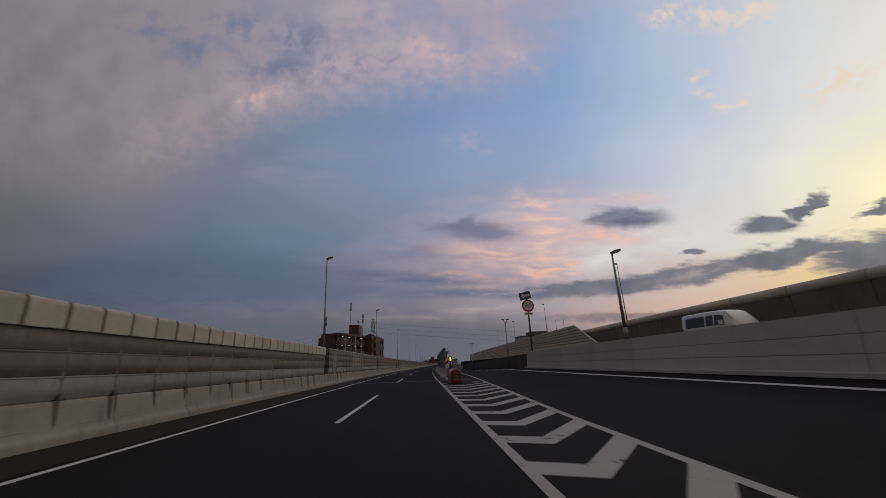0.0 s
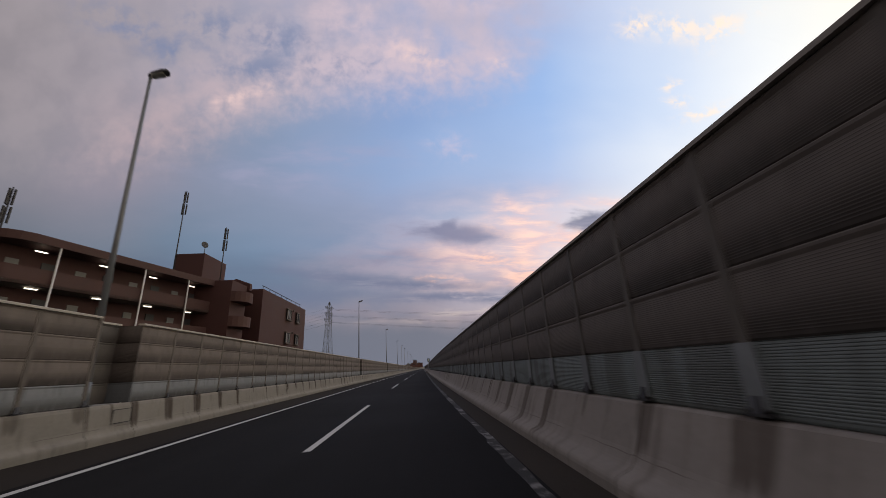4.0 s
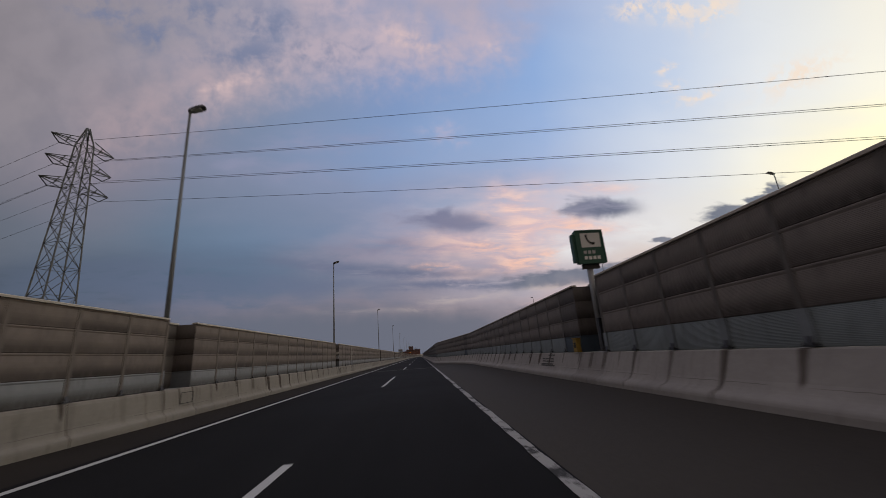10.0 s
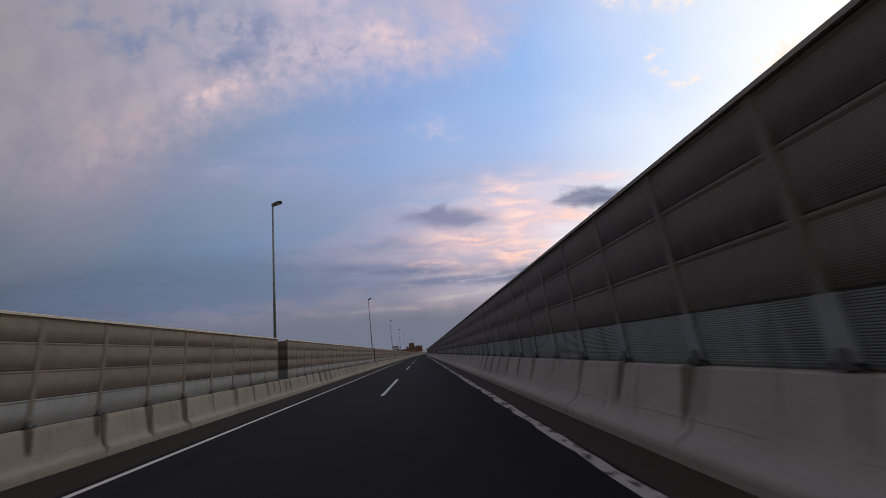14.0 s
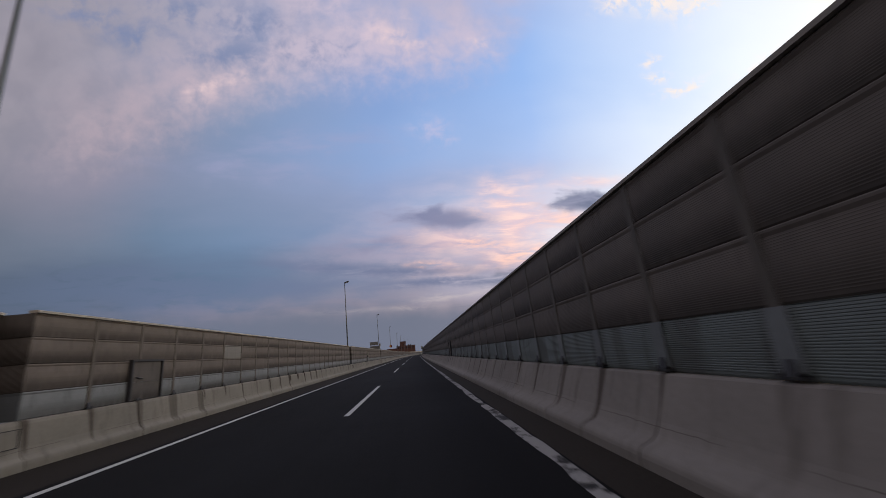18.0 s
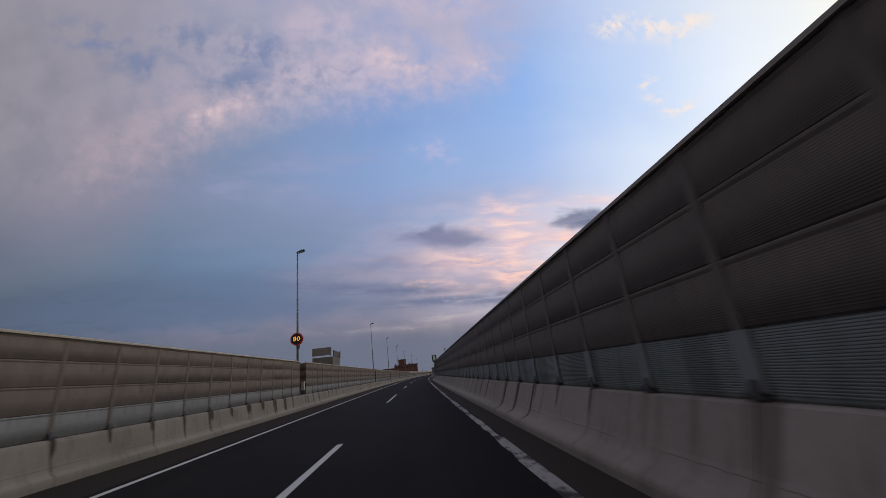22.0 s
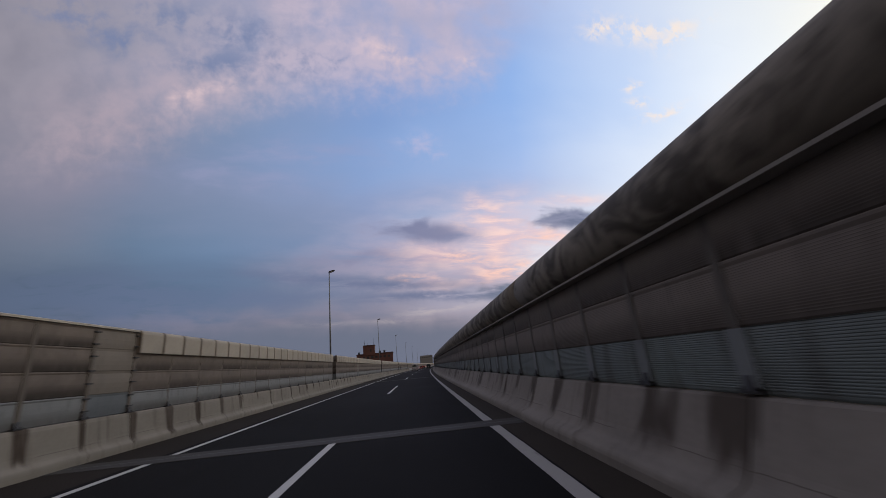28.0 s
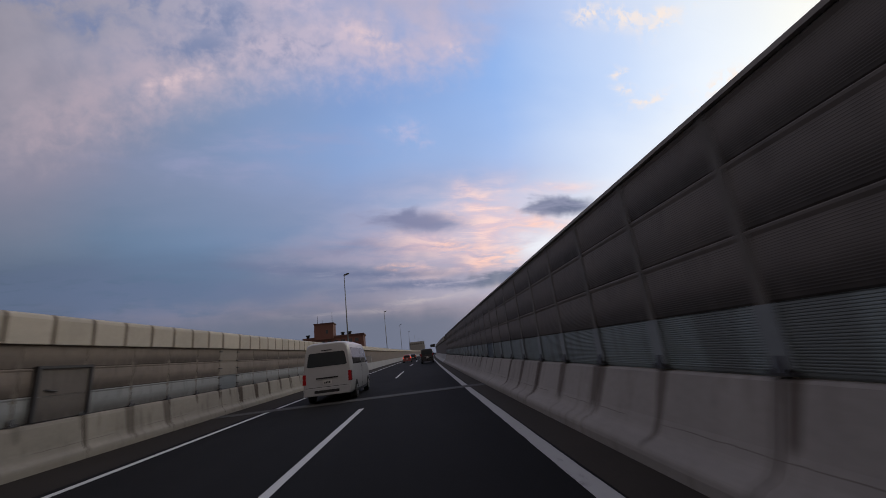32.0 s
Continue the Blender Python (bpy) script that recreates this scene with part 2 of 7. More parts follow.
ember = most(blob(9.85, 4.74, 0.4, 0.16, -0.2), k.math("MULTIPLY", blob(9.1, 4.56, 0.5, 0.1, 0, False, True), 0.7), blob(8.05, 4.87, 0.32, 0.06, 0, False, True), k.math("MULTIPLY", blob(10.6, 4.22, 0.5, 0.08, 0, False, True), 0.8))
color = lay(color, k.math("MULTIPLY", ember, k.smooth(streaks, 0.34, 0.6)), 0.85, srgb(255, 198, 174))

pale = k.math("MULTIPLY", most(blob(10.75, 4.58, 0.65, 0.24, -0.15, False, True), blob(11.9, 4.25, 0.8, 0.22, -0.1, False, True)), k.smooth(n_wisp, 0.2, 0.5))
color = lay(color, pale, 0.9, srgb(234, 233, 236))

# grey-blue clouds and streaks low in the west
cap = k.smooth(k.math("ADD", most(blob(8.5, 4.1, 0.85, 0.2, 0.03, False, True), blob(8.3, 3.98, 0.35, 0.16), k.math("MULTIPLY", blob(7.3, 4.5, 0.9, 0.16), 0.5)), swing(n_wisp, 0.7)), 0.1, 1.0)
color = lay(color, cap, 0.8, srgb(110, 114, 145))
xl, yl = k.math("SUBTRACT", k.math("ADD", cu, swing(streaks, 0.8)), 11.08), k.math("SUBTRACT", k.math("ADD", cv, swing(n_ripple, 0.14)), 3.86)
xl, yl = k.math("MULTIPLY", xl, 1 / 0.85), k.math("MULTIPLY", yl, 1 / 0.21)
lens = k.math("EXPONENT", k.math("MULTIPLY", k.math("ADD", k.math("MULTIPLY", xl, xl), k.math("MULTIPLY", yl, yl)), -1.0))
lens = k.smooth(k.math("ADD", lens, swing(streaks, 0.7)), 0.2, 0.85)
color = lay(color, lens, 0.9, k.mix(k.smooth(streaks, 0.35, 0.65), srgb(92, 100, 126), srgb(128, 130, 154)))
bars = k.math("MULTIPLY", most(blob(7.6, 4.98, 1.5, 0.1, 0.04, False, True), blob(8.3, 5.2, 1.5, 0.09, 0.0, False, True), k.math("MULTIPLY", blob(6.4, 4.85, 1.3, 0.12, 0.1, False, True), 0.8), k.math("MULTIPLY", blob(5.6, 5.15, 1.6, 0.2), 0.6), k.math("MULTIPLY", blob(3.6, 5.1, 2.6, 0.5, 0, True), 0.6)), k.smooth(streaks, 0.22, 0.5))
color = lay(color, bars, 0.85, srgb(104, 112, 140))
bank = most(blob(10.6, 5.1, 1.7, 0.18, -0.06, False, True), blob(12.3, 4.84, 1.3, 0.22, -0.16, False, True), k.math("MULTIPLY", blob(11.5, 5.6, 2.5, 0.1, -0.03, False, True), 0.8), blob(14.0, 4.5, 1.4, 0.24, -0.2, False, True), blob(15.6, 4.5, 1.3, 0.42, -0.1, False, True), blob(13.5, 3.98, 0.6, 0.18, 0.05, False, True), blob(14.25, 3.64, 0.45, 0.14, -0.5), blob(15.55, 3.68, 0.45, 0.16, -0.5), blob(12.2, 4.45, 0.35, 0.06, 0, False, True))
bank = k.smooth(k.math("ADD", bank, swing(streaks, 0.9)), 0.24, 0.72)
color = lay(color, bank, 0.92, k.mix(k.smooth(n_mid, 0.3, 0.7), srgb(92, 102, 124), srgb(122, 126, 142)))
creams = k.math("MULTIPLY", most(blob(8.5, 5.48, 0.8, 0.06, -0.06, False, True), k.math("MULTIPLY", blob(6.7, 5.62, 0.7, 0.05, 0, False, True), 0.6), blob(7.8, 5.62, 0.5, 0.05, 0, False, True), blob(10.4, 5.35, 1.2, 0.07, -0.05), blob(12.4, 4.85, 0.6, 0.08, -0.2)), k.smooth(streaks, 0.36, 0.6))
color = lay(color, creams, 0.6, srgb(196, 182, 180))
under = k.math("MULTIPLY", most(k.math("MULTIPLY", blob(12.2, 5.4, 2.4, 0.24, -0.1), 0.75), k.math("MULTIPLY", blob(5.5, 5.55, 2.4, 0.22), 0.7)), k.smooth(n_wisp, 0.3, 0.6))
color = lay(color, under, 0.55, k.mix(k.smooth(cu, 6.0, 10.0), srgb(148, 134, 146), srgb(228, 180, 168)))

low_grey = k.math("MULTIPLY", k.smooth(k.math("ADD", cv, swing(n_mid, 0.5)), 5.4, 5.9), k.smooth(u_s, 11.4, 8.4))
color = lay(color, low_grey, 0.85, srgb(102, 108, 125))

# neutral dusk behind and far to the sides
behind = k.math("MAXIMUM", k.smooth(az, 82.0, 120.0), k.smooth(az, -64.0, -100.0))
west_side = k.mix(k.smooth(el, 0.0, 45.0), srgb(186, 162, 146), srgb(168, 157, 152))
east_side = k.mix(k.smooth(el, 0.0, 45.0), srgb(128, 116, 114), srgb(148, 142, 143))
color = k.mix(behind, color, k.mix(k.smooth(az, -100.0, 100.0), east_side, west_side))
color = k.mix(k.smooth(el, 52.0, 75.0), color, srgb(158, 154, 166))
color = k.mix(1.0, color, (0.967, 1.0, 1.02, 1), "MULTIPLY")
back = k.n("ShaderNodeBackground")
k.put(back.inputs[0], color)
back.inputs[1].default_value = 1.0
k.put(k.n("ShaderNodeOutputWorld").inputs[0], back.outputs[0])

sun = new("sun", bpy.data.lights.new("sun", "SUN"))
sun.data.energy, sun.data.angle, sun.data.color = 0.06, radians(40), (1.0, 0.85, 0.72)
sun.matrix_world = look((60, 60, 34), (0, 0, 0))


# ---- materials ----
def material(name, color, rough=0.7, metal=0.0, grain=0.15, scale=6.0, stain=0.2, stain_scale=0.7, bump=0.2, stretch=(1, 1, 1), vary=0.08, world=False, gloss=0.35):
    """Surface with fine grain, large stains and a small change from piece to piece."""
    m = bpy.data.materials.new(name)
    m.use_nodes = True
    q = Nodes(m.node_tree)
    p = q.n("ShaderNodeBsdfPrincipled")
    if world:
        co = q.n("ShaderNodeNewGeometry").outputs["Position"]
    else:
        off = q.n("ShaderNodeVectorMath")
        off.operation = "ADD"
        q.put(off.inputs[0], q.n("ShaderNodeTexCoord").outputs["Object"])
        q.put(off.inputs[1], q.vec(q.math("MULTIPLY", q.n("ShaderNodeObjectInfo").outputs["Random"], 37.0), 3.0, 5.0))
        co = off.outputs[0]
    mp = q.n("ShaderNodeMapping")
    q.put(mp.inputs["Vector"], co)
    mp.inputs["Scale"].default_value = stretch
    fine = q.noise(mp.outputs[0], scale, 6.0, 0.6)
    big = q.noise(mp.outputs[0], stain_scale, 5.0, 0.6, 0.6)
    gain = q.math("ADD", q.math("MULTIPLY", q.math("SUBTRACT", fine, 0.5), 2 * grain), 1.0)
    gain = q.math("ADD", gain, q.math("MULTIPLY", q.math("SUBTRACT", big, 0.5), 2 * stain))
    if vary and not world:
        gain = q.math("ADD", gain, q.math("MULTIPLY", q.math("SUBTRACT", q.n("ShaderNodeObjectInfo").outputs["Random"], 0.5), 2 * vary))
    q.put(p.inputs["Base Color"], q.mix(1.0, (*color[:3], 1), q.vec(gain, gain, gain), "MULTIPLY"))
    q.put(p.inputs["Roughness"], q.math("ADD", q.math("MULTIPLY", q.math("SUBTRACT", big, 0.5), 0.25), rough, clamp=True))
    p.inputs["Metallic"].default_value = metal
    p.inputs["Specular IOR Level"].default_value = gloss
    if bump:
        b = q.n("ShaderNodeBump")
        b.inputs["Strength"].default_value, b.inputs["Distance"].default_value = bump, 0.01
        q.put(b.inputs["Height"], fine)
        q.put(p.inputs["Normal"], b.outputs[0])
    q.put(q.n("ShaderNodeOutputMaterial").inputs[0], p.outputs[0])
    return m


def streaked(name, color, dirt, rough, edge_drips, band, metal=0.0, runs=0.35, blotch=0.26, blotch_scale=0.9, sooty=0.0, soot_from=0.5):
    """Weathered panel or block: dirt that gathers along the lower ledge and runs down from the joints at the piece's ends."""
    m = material(name, color, rough, metal, 0.14, 14.0, blotch, blotch_scale, 0.15, (1, 1, 1), 0.07)
    q = Nodes(m.node_tree, False)
    p = next(n for n in q.t.nodes if n.type == "BSDF_PRINCIPLED")
    base = p.inputs["Base Color"].links[0].from_socket
    co = q.n("ShaderNodeSeparateXYZ")
    tex = q.n("ShaderNodeTexCoord").outputs["Object"]
    q.put(co.inputs[0], tex)
    rnd = q.n("ShaderNodeObjectInfo").outputs["Random"]
    seed = q.math("MULTIPLY", rnd, 61.0)
    run = q.noise(q.vec(q.math("ADD", q.math("MULTIPLY", co.outputs[1], 5.0), seed), q.math("MULTIPLY", co.outputs[2], 0.5), seed), 1.6, 5.0, 0.65)
    fac = q.math("MULTIPLY", q.smooth(run, 0.5, 0.78), runs)
    if sooty:
        wide = q.noise(q.vec(q.math("ADD", q.math("MULTIPLY", co.outputs[1], 1.5), seed), q.math("MULTIPLY", co.outputs[2], 0.25), seed), 1.0, 3.0, 0.5)
        soft = q.math("MULTIPLY", q.smooth(wide, soot_from, soot_from + 0.08), sooty)
        if edge_drips:
            soft = q.math("MULTIPLY", soft, q.smooth(q.math("ADD", co.outputs[2], q.math("MULTIPLY", q.math("SUBTRACT", run, 0.5), 0.6)), 0.2, 0.5))
        fac = q.math("MAXIMUM", fac, soft)
    if band:
        low = q.smooth(q.math("ADD", co.outputs[2], q.math("MULTIPLY", q.math("SUBTRACT", run, 0.5), 0.25)), 0.36, 0.05)
        soot = q.math("ADD", 0.45, q.math("MULTIPLY", q.math("FRACT", q.math("MULTIPLY", rnd, 5.7)), 0.5))
        fac = q.math("MAXIMUM", fac, q.math("MULTIPLY", q.math("MULTIPLY", low, soot), q.smooth(run, 0.15, 0.55)))
    if edge_drips:
        wob = q.math("MULTIPLY", q.math("SUBTRACT", run, 0.5), 0.16)
        off = q.math("ABSOLUTE", q.math("ADD", co.outputs[1], q.math("MULTIPLY", q.math("SUBTRACT", q.math("FRACT", q.math("MULTIPLY", rnd, 43.1)), 0.5), 0.16)))
        near = q.math("MULTIPLY", q.math("ABSOLUTE", q.math("ADD", q.math("MINIMUM", off, q.math("SUBTRACT", 0.97, off)), q.math("MULTIPLY", wob, 0.5))), 1.6)
        reach = q.math("SUBTRACT", 0.62, q.math("MULTIPLY", q.math("FRACT", q.math("MULTIPLY", rnd, 7.3)), 0.55))
        above = q.math("SUBTRACT", co.outputs[2], reach)
        width = q.math("ADD", q.math("ADD", 0.045, q.math("MULTIPLY", q.math("POWER", q.math("FRACT", q.math("MULTIPLY", rnd, 29.3)), 2.5), 0.17)), q.math("MULTIPLY", above, 0.08))
        rivulet = q.noise(q.vec(q.math("ADD", q.math("MULTIPLY", co.outputs[1], 22.0), seed), q.math("MULTIPLY", co.outputs[2], 1.2), seed), 1.0, 3.0, 0.6)
        drip = q.math("MULTIPLY", q.smooth(q.math("SUBTRACT", width, near), -0.01, 0.05), q.smooth(q.math("ADD", above, q.math("MULTIPLY", q.math("SUBTRACT", rivulet, 0.5), 0.5)), 0.0, 0.16))
        drip = q.math("MULTIPLY", drip, q.math("ADD", 0.78, q.math("MULTIPLY", q.smooth(rivulet, 0.35, 0.6), 0.22)))
        crack = q.math("ABSOLUTE", q.math("ADD", q.math("SUBTRACT", co.outputs[2], 0.37), q.math("MULTIPLY", q.math("SUBTRACT", run, 0.5), 0.05)))
        crack = q.math("MULTIPLY", q.smooth(crack, 0.007, 0.002), q.smooth(q.noise(tex, 0.7, 2.0), 0.45, 0.55))
        fac = q.math("MAXIMUM", fac, q.math("MULTIPLY", crack, 0.5))
        fac = q.math("MAXIMUM", fac, q.math("MULTIPLY", drip, q.math("POWER", q.math("FRACT", q.math("MULTIPLY", rnd, 13.7)), 0.3)))
    q.put(p.inputs["Base Color"], q.mix(fac, base, (*dirt, 1)))
    return m


def lit(name, color, strength):
    m = bpy.data.materials.new(name)
    m.use_nodes = True
    q = Nodes(m.node_tree)
    e = q.n("ShaderNodeEmission")
    e.inputs[0].default_value, e.inputs[1].default_value = (*color, 1), strength
    q.put(q.n("ShaderNodeOutputMaterial").inputs[0], e.outputs[0])
    return m


def worn_paint(name, color, under, wear, size=2.2):
    """Road paint rubbed through to the asphalt in flakes."""
    m = material(name, color, 0.75, 0.0, 0.1, 9.0, 0.12, 0.5, 0.1, world=True)
    q = Nodes(m.node_tree, False)
    p = next(n for n in q.t.nodes if n.type == "BSDF_PRINCIPLED")
    base = p.inputs["Base Color"].links[0].from_socket
    pos = q.n("ShaderNodeNewGeometry").outputs["Position"]
    flake = q.noise(pos, size, 8.0, 0.72)
    q.put(p.inputs["Base Color"], q.mix(q.smooth(flake, wear, wear + 0.06), base, (*under, 1)))
    return m


ASPHALT = material("asphalt", (0.0138, 0.0135, 0.0142), 0.85, 0, 0.35, 30.0, 0.18, 0.16, 0.5, world=True, gloss=0.06)
q = Nodes(ASPHALT.node_tree, False)
p = next(n for n in q.t.nodes if n.type == "BSDF_PRINCIPLED")
base = p.inputs["Base Color"].links[0].from_socket
mp = q.n("ShaderNodeMapping")
q.put(mp.inputs["Vector"], q.n("ShaderNodeNewGeometry").outputs["Position"])
mp.inputs["Scale"].default_value = (1.3, 0.012, 1.0)
worn = q.math("ADD", 0.72, q.math("MULTIPLY", q.noise(mp.outputs[0], 1.0, 4.0, 0.6), 0.56))
patchy = q.math("ADD", 0.85, q.math("MULTIPLY", q.noise(q.n("ShaderNodeNewGeometry").outputs["Position"], 0.35, 6.0, 0.7, 0.5), 0.3))
q.put(p.inputs["Base Color"], q.mix(1.0, base, q.mix(1.0, q.vec(worn, worn, worn), q.vec(patchy, patchy, patchy), "MULTIPLY"), "MULTIPLY"))
SHOULDER = material("shoulder_concrete", (0.029, 0.024, 0.021), 0.85, 0, 0.3, 18.0, 0.4, 0.5, 0.4, world=True, gloss=0.1)
SHOULDER_DUST = material("dusty_shoulder_concrete", (0.04, 0.034, 0.029), 0.85, 0, 0.3, 18.0, 0.4, 0.5, 0.4, world=True, gloss=0.1)
LAYBY = material("layby_concrete", (0.06, 0.053, 0.047), 0.8, 0, 0.2, 14.0, 0.25, 0.3, 0.3, world=True, gloss=0.1)
PAINT = worn_paint("white_road_paint", (0.5, 0.5, 0.5), (0.02, 0.02, 0.021), 0.66)
PAINT_DULL = worn_paint("dull_road_paint", (0.36, 0.355, 0.35), (0.03, 0.028, 0.027), 0.62, 1.2)
PAINT_GORE = worn_paint("dirty_gore_paint", (0.3, 0.295, 0.285), (0.03, 0.028, 0.027), 0.6, 1.5)
PAINT_WORN = worn_paint("worn_road_paint", (0.36, 0.35, 0.34), (0.024, 0.022, 0.021), 0.52, 1.6)
PAINT_GONE = worn_paint("almost_vanished_paint", (0.2, 0.195, 0.19), (0.02, 0.019, 0.0185), 0.43, 1.4)
PAINT_BARE = worn_paint("rubbed_off_paint", (0.34, 0.33, 0.32), (0.024, 0.022, 0.021), 0.5, 1.4)
JOINT = material("joint_mortar", (0.055, 0.052, 0.05), 0.85, 0, 0.25, 10.0, 0.35, 1.2, 0.3, world=True)
STEEL = material("galvanised_steel", (0.32, 0.33, 0.34), 0.5, 0.6, 0.12, 20.0, 0.2, 2.0, 0.1)
DARK_STEEL = material("dark_steel", (0.06, 0.06, 0.065), 0.55, 0.4, 0.15, 16.0, 0.2, 2.0, 0.1)
POLE = material("pole_paint", (0.18, 0.195, 0.21), 0.5, 0.3, 0.1, 10.0, 0.15, 1.0, 0.1)
CONCRETE = streaked("barrier_concrete", (0.258, 0.238, 0.223), (0.046, 0.029, 0.019), 0.85, True, False, 0.0, 0.45)
CONCRETE_SOOTY = streaked("sooty_barrier_concrete", (0.25, 0.23, 0.213), (0.04, 0.027, 0.019), 0.85, True, False, 0.0, 0.5, 0.3, 0.9, 0.8, 0.545)
CONCRETE_CLEAN = streaked("lighter_barrier_concrete", (0.325, 0.303, 0.285), (0.05, 0.032, 0.02), 0.85, True, False, 0.0, 0.3)
CONCRETE_PALE = material("retaining_concrete", (0.34, 0.338, 0.34), 0.85, 0, 0.1, 8.0, 0.2, 0.4, 0.2)
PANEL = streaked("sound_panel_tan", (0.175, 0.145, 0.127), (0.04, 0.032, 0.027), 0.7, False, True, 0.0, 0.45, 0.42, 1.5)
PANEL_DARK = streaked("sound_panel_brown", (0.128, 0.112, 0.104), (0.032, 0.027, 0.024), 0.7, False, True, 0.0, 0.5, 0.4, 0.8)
LOUVRE = streaked("louvre_panel_grey", (0.155, 0.183, 0.187), (0.06, 0.055, 0.05), 0.65, False, False, 0.0, 0.6, 0.26, 0.9, 0.5)
LOUVRE_PALE = streaked("louvre_panel_pale", (0.2, 0.228, 0.237), (0.08, 0.08, 0.078), 0.65, False, False, 0.0, 0.5)
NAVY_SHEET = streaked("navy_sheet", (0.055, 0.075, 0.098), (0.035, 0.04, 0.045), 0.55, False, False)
SLATE_SHEET = streaked("slate_sheet", (0.122, 0.117, 0.116), (0.05, 0.05, 0.052), 0.6, False, False)
# brown panel copied with a lighter colour, to offset shade under the coping
PANEL_LIFTED = streaked("sound_panel_lifted_brown", (0.185, 0.161, 0.146), (0.045, 0.037, 0.032), 0.7, False, True, 0.0, 0.5, 0.4, 0.8)
SHEET = streaked("plain_cover_sheet", (0.205, 0.18, 0.158), (0.1, 0.09, 0.075), 0.65, False, False)
BLUE_SHEET = streaked("blue_grey_sheet", (0.14, 0.156, 0.172), (0.06, 0.07, 0.08), 0.6, False, False)
GREY_SHEET = streaked("lower_panel_grey", (0.235, 0.243, 0.252), (0.06, 0.055, 0.05), 0.65, False, True, 0.0, 0.6)
PANEL_PALE = streaked("replaced_panel_pale", (0.26, 0.245, 0.225), (0.08, 0.074, 0.066), 0.65, False, False)
DUSTY = material("dusty_gutter", (0.075, 0.058, 0.044), 0.9, 0, 0.3, 10.0, 0.35, 0.6, 0.3, world=True, gloss=0.05)
COPING = material("coping_cream", (0.47, 0.43, 0.375), 0.7, 0, 0.1, 10.0, 0.22, 0.9, 0.15)
COPING_GREY = material("coping_grey_brown", (0.25, 0.23, 0.215), 0.7, 0, 0.1, 10.0, 0.3, 0.9, 0.15)
COPING_DARK = material("coping_sooty", (0.225, 0.202, 0.172), 0.75, 0, 0.12, 12.0, 0.3, 0.8, 0.15, world=True)
q = Nodes(COPING_DARK.node_tree, False)
p = next(n for n in q.t.nodes if n.type == "BSDF_PRINCIPLED")
spot = q.noise(q.n("ShaderNodeNewGeometry").outputs["Position"], 1.5, 5.0, 0.6, 0.8)
q.put(p.inputs["Base Color"], q.mix(q.math("MULTIPLY", q.smooth(spot, 0.42, 0.62), 0.85), p.inputs["Base Color"].links[0].from_socket, (0.055, 0.047, 0.04, 1)))


# ---- mesh helpers ----
class Mesh:
    """Collects faces of boxes, bars, tubes and lofts into one mesh."""

    def __init__(self):
        self.v, self.f, self.smooth, self.mats = [], [], [], []

    def add(self, verts, faces, smooth=False, slot=0):
        o = len(self.v)
        self.v += [tuple(p) for p in verts]
        self.f += [tuple(i + o for i in f) for f in faces]
        self.smooth += [smooth] * len(faces)
        self.mats += [slot] * len(faces)
        return self

    def box(self, x0, x1, y0, y1, z0, z1, slot=0, m=None):
        vs = [Vector((x, y, z)) for z in (z0, z1) for x, y in ((x0, y0), (x1, y0), (x1, y1), (x0, y1))]
        if m is not None:
            vs = [m @ p for p in vs]
        return self.add(vs, [(3, 2, 1, 0), (4, 5, 6, 7), (0, 1, 5, 4), (1, 2, 6, 5), (2, 3, 7, 6), (3, 0, 4, 7)], False, slot)

    def loft(self, rings, closed=True, caps=True, smooth=False, slot=0):
        n = len(rings[0])
        vs = [p for r in rings for p in r]
        fs = []
        for i in range(len(rings) - 1):
            for j in range(n if closed else n - 1):
                a, b = i * n + j, i * n + (j + 1) % n
                fs.append((a, b, b + n, a + n))
        self.add(vs, fs, smooth, slot)
        if caps and closed:
            o = len(self.v) - len(vs)
            self.f += [tuple(o + j for j in range(n))[::-1], tuple(o + len(vs) - n + j for j in range(n))]
            self.smooth += [False, False]
            self.mats += [slot, slot]
        return self

    def prism(self, profile, y0, y1, slot=0, smooth=False):
        """Profile of (x, z), counted anticlockwise seen from behind, drawn out along y."""
        return self.loft([[(x, y, z) for x, z in profile] for y in (y0, y1)], True, True, smooth, slot)

    def tube(self, p, q, r0, r1=None, n=8, slot=0, smooth=True):
        p, q = Vector(p), Vector(q)
        r1 = r0 if r1 is None else r1
        w = (q - p).normalized()
        u = w.orthogonal().normalized()
        t = w.cross(u)
        ring = lambda c, r: [c + r * (math.cos(2 * math.pi * i / n) * u + math.sin(2 * math.pi * i / n) * t) for i in range(n)]
        return self.loft([ring(p, r0), ring(q, r1)], True, True, smooth, slot)

    def disc(self, c, axis, r, depth, n=20, slot=0):
        c, axis = Vector(c), Vector(axis).normalized()
        return self.tube(c - axis * depth / 2, c + axis * depth / 2, r, r, n, slot, False)

    def make(self, name, *mats):
        me = bpy.data.meshes.new(name)
        me.from_pydata(self.v, [], self.f)
        for m in mats:
            me.materials.append(m)
        me.polygons.foreach_set("use_smooth", self.smooth)
        me.polygons.foreach_set("material_index", self.mats)
        me.validate()
        return me


def part(name, mesh, parent, m=None, label=""):
    """A mesh as one part under a thing; m is its pose in the parent."""
    ob = new(name, mesh)
    ob.parent = parent
    if m is not None:
        ob.matrix_basis = m
    return tagged(ob, label) if label else ob


def thing(name, m, label, category, group="", kind=""):
    """Empty at the base of a thing."""
    ob = new(name)
    ob.matrix_basis = m
    ob.empty_display_size = 0.3
    return tagged(ob, label, category, group, kind)


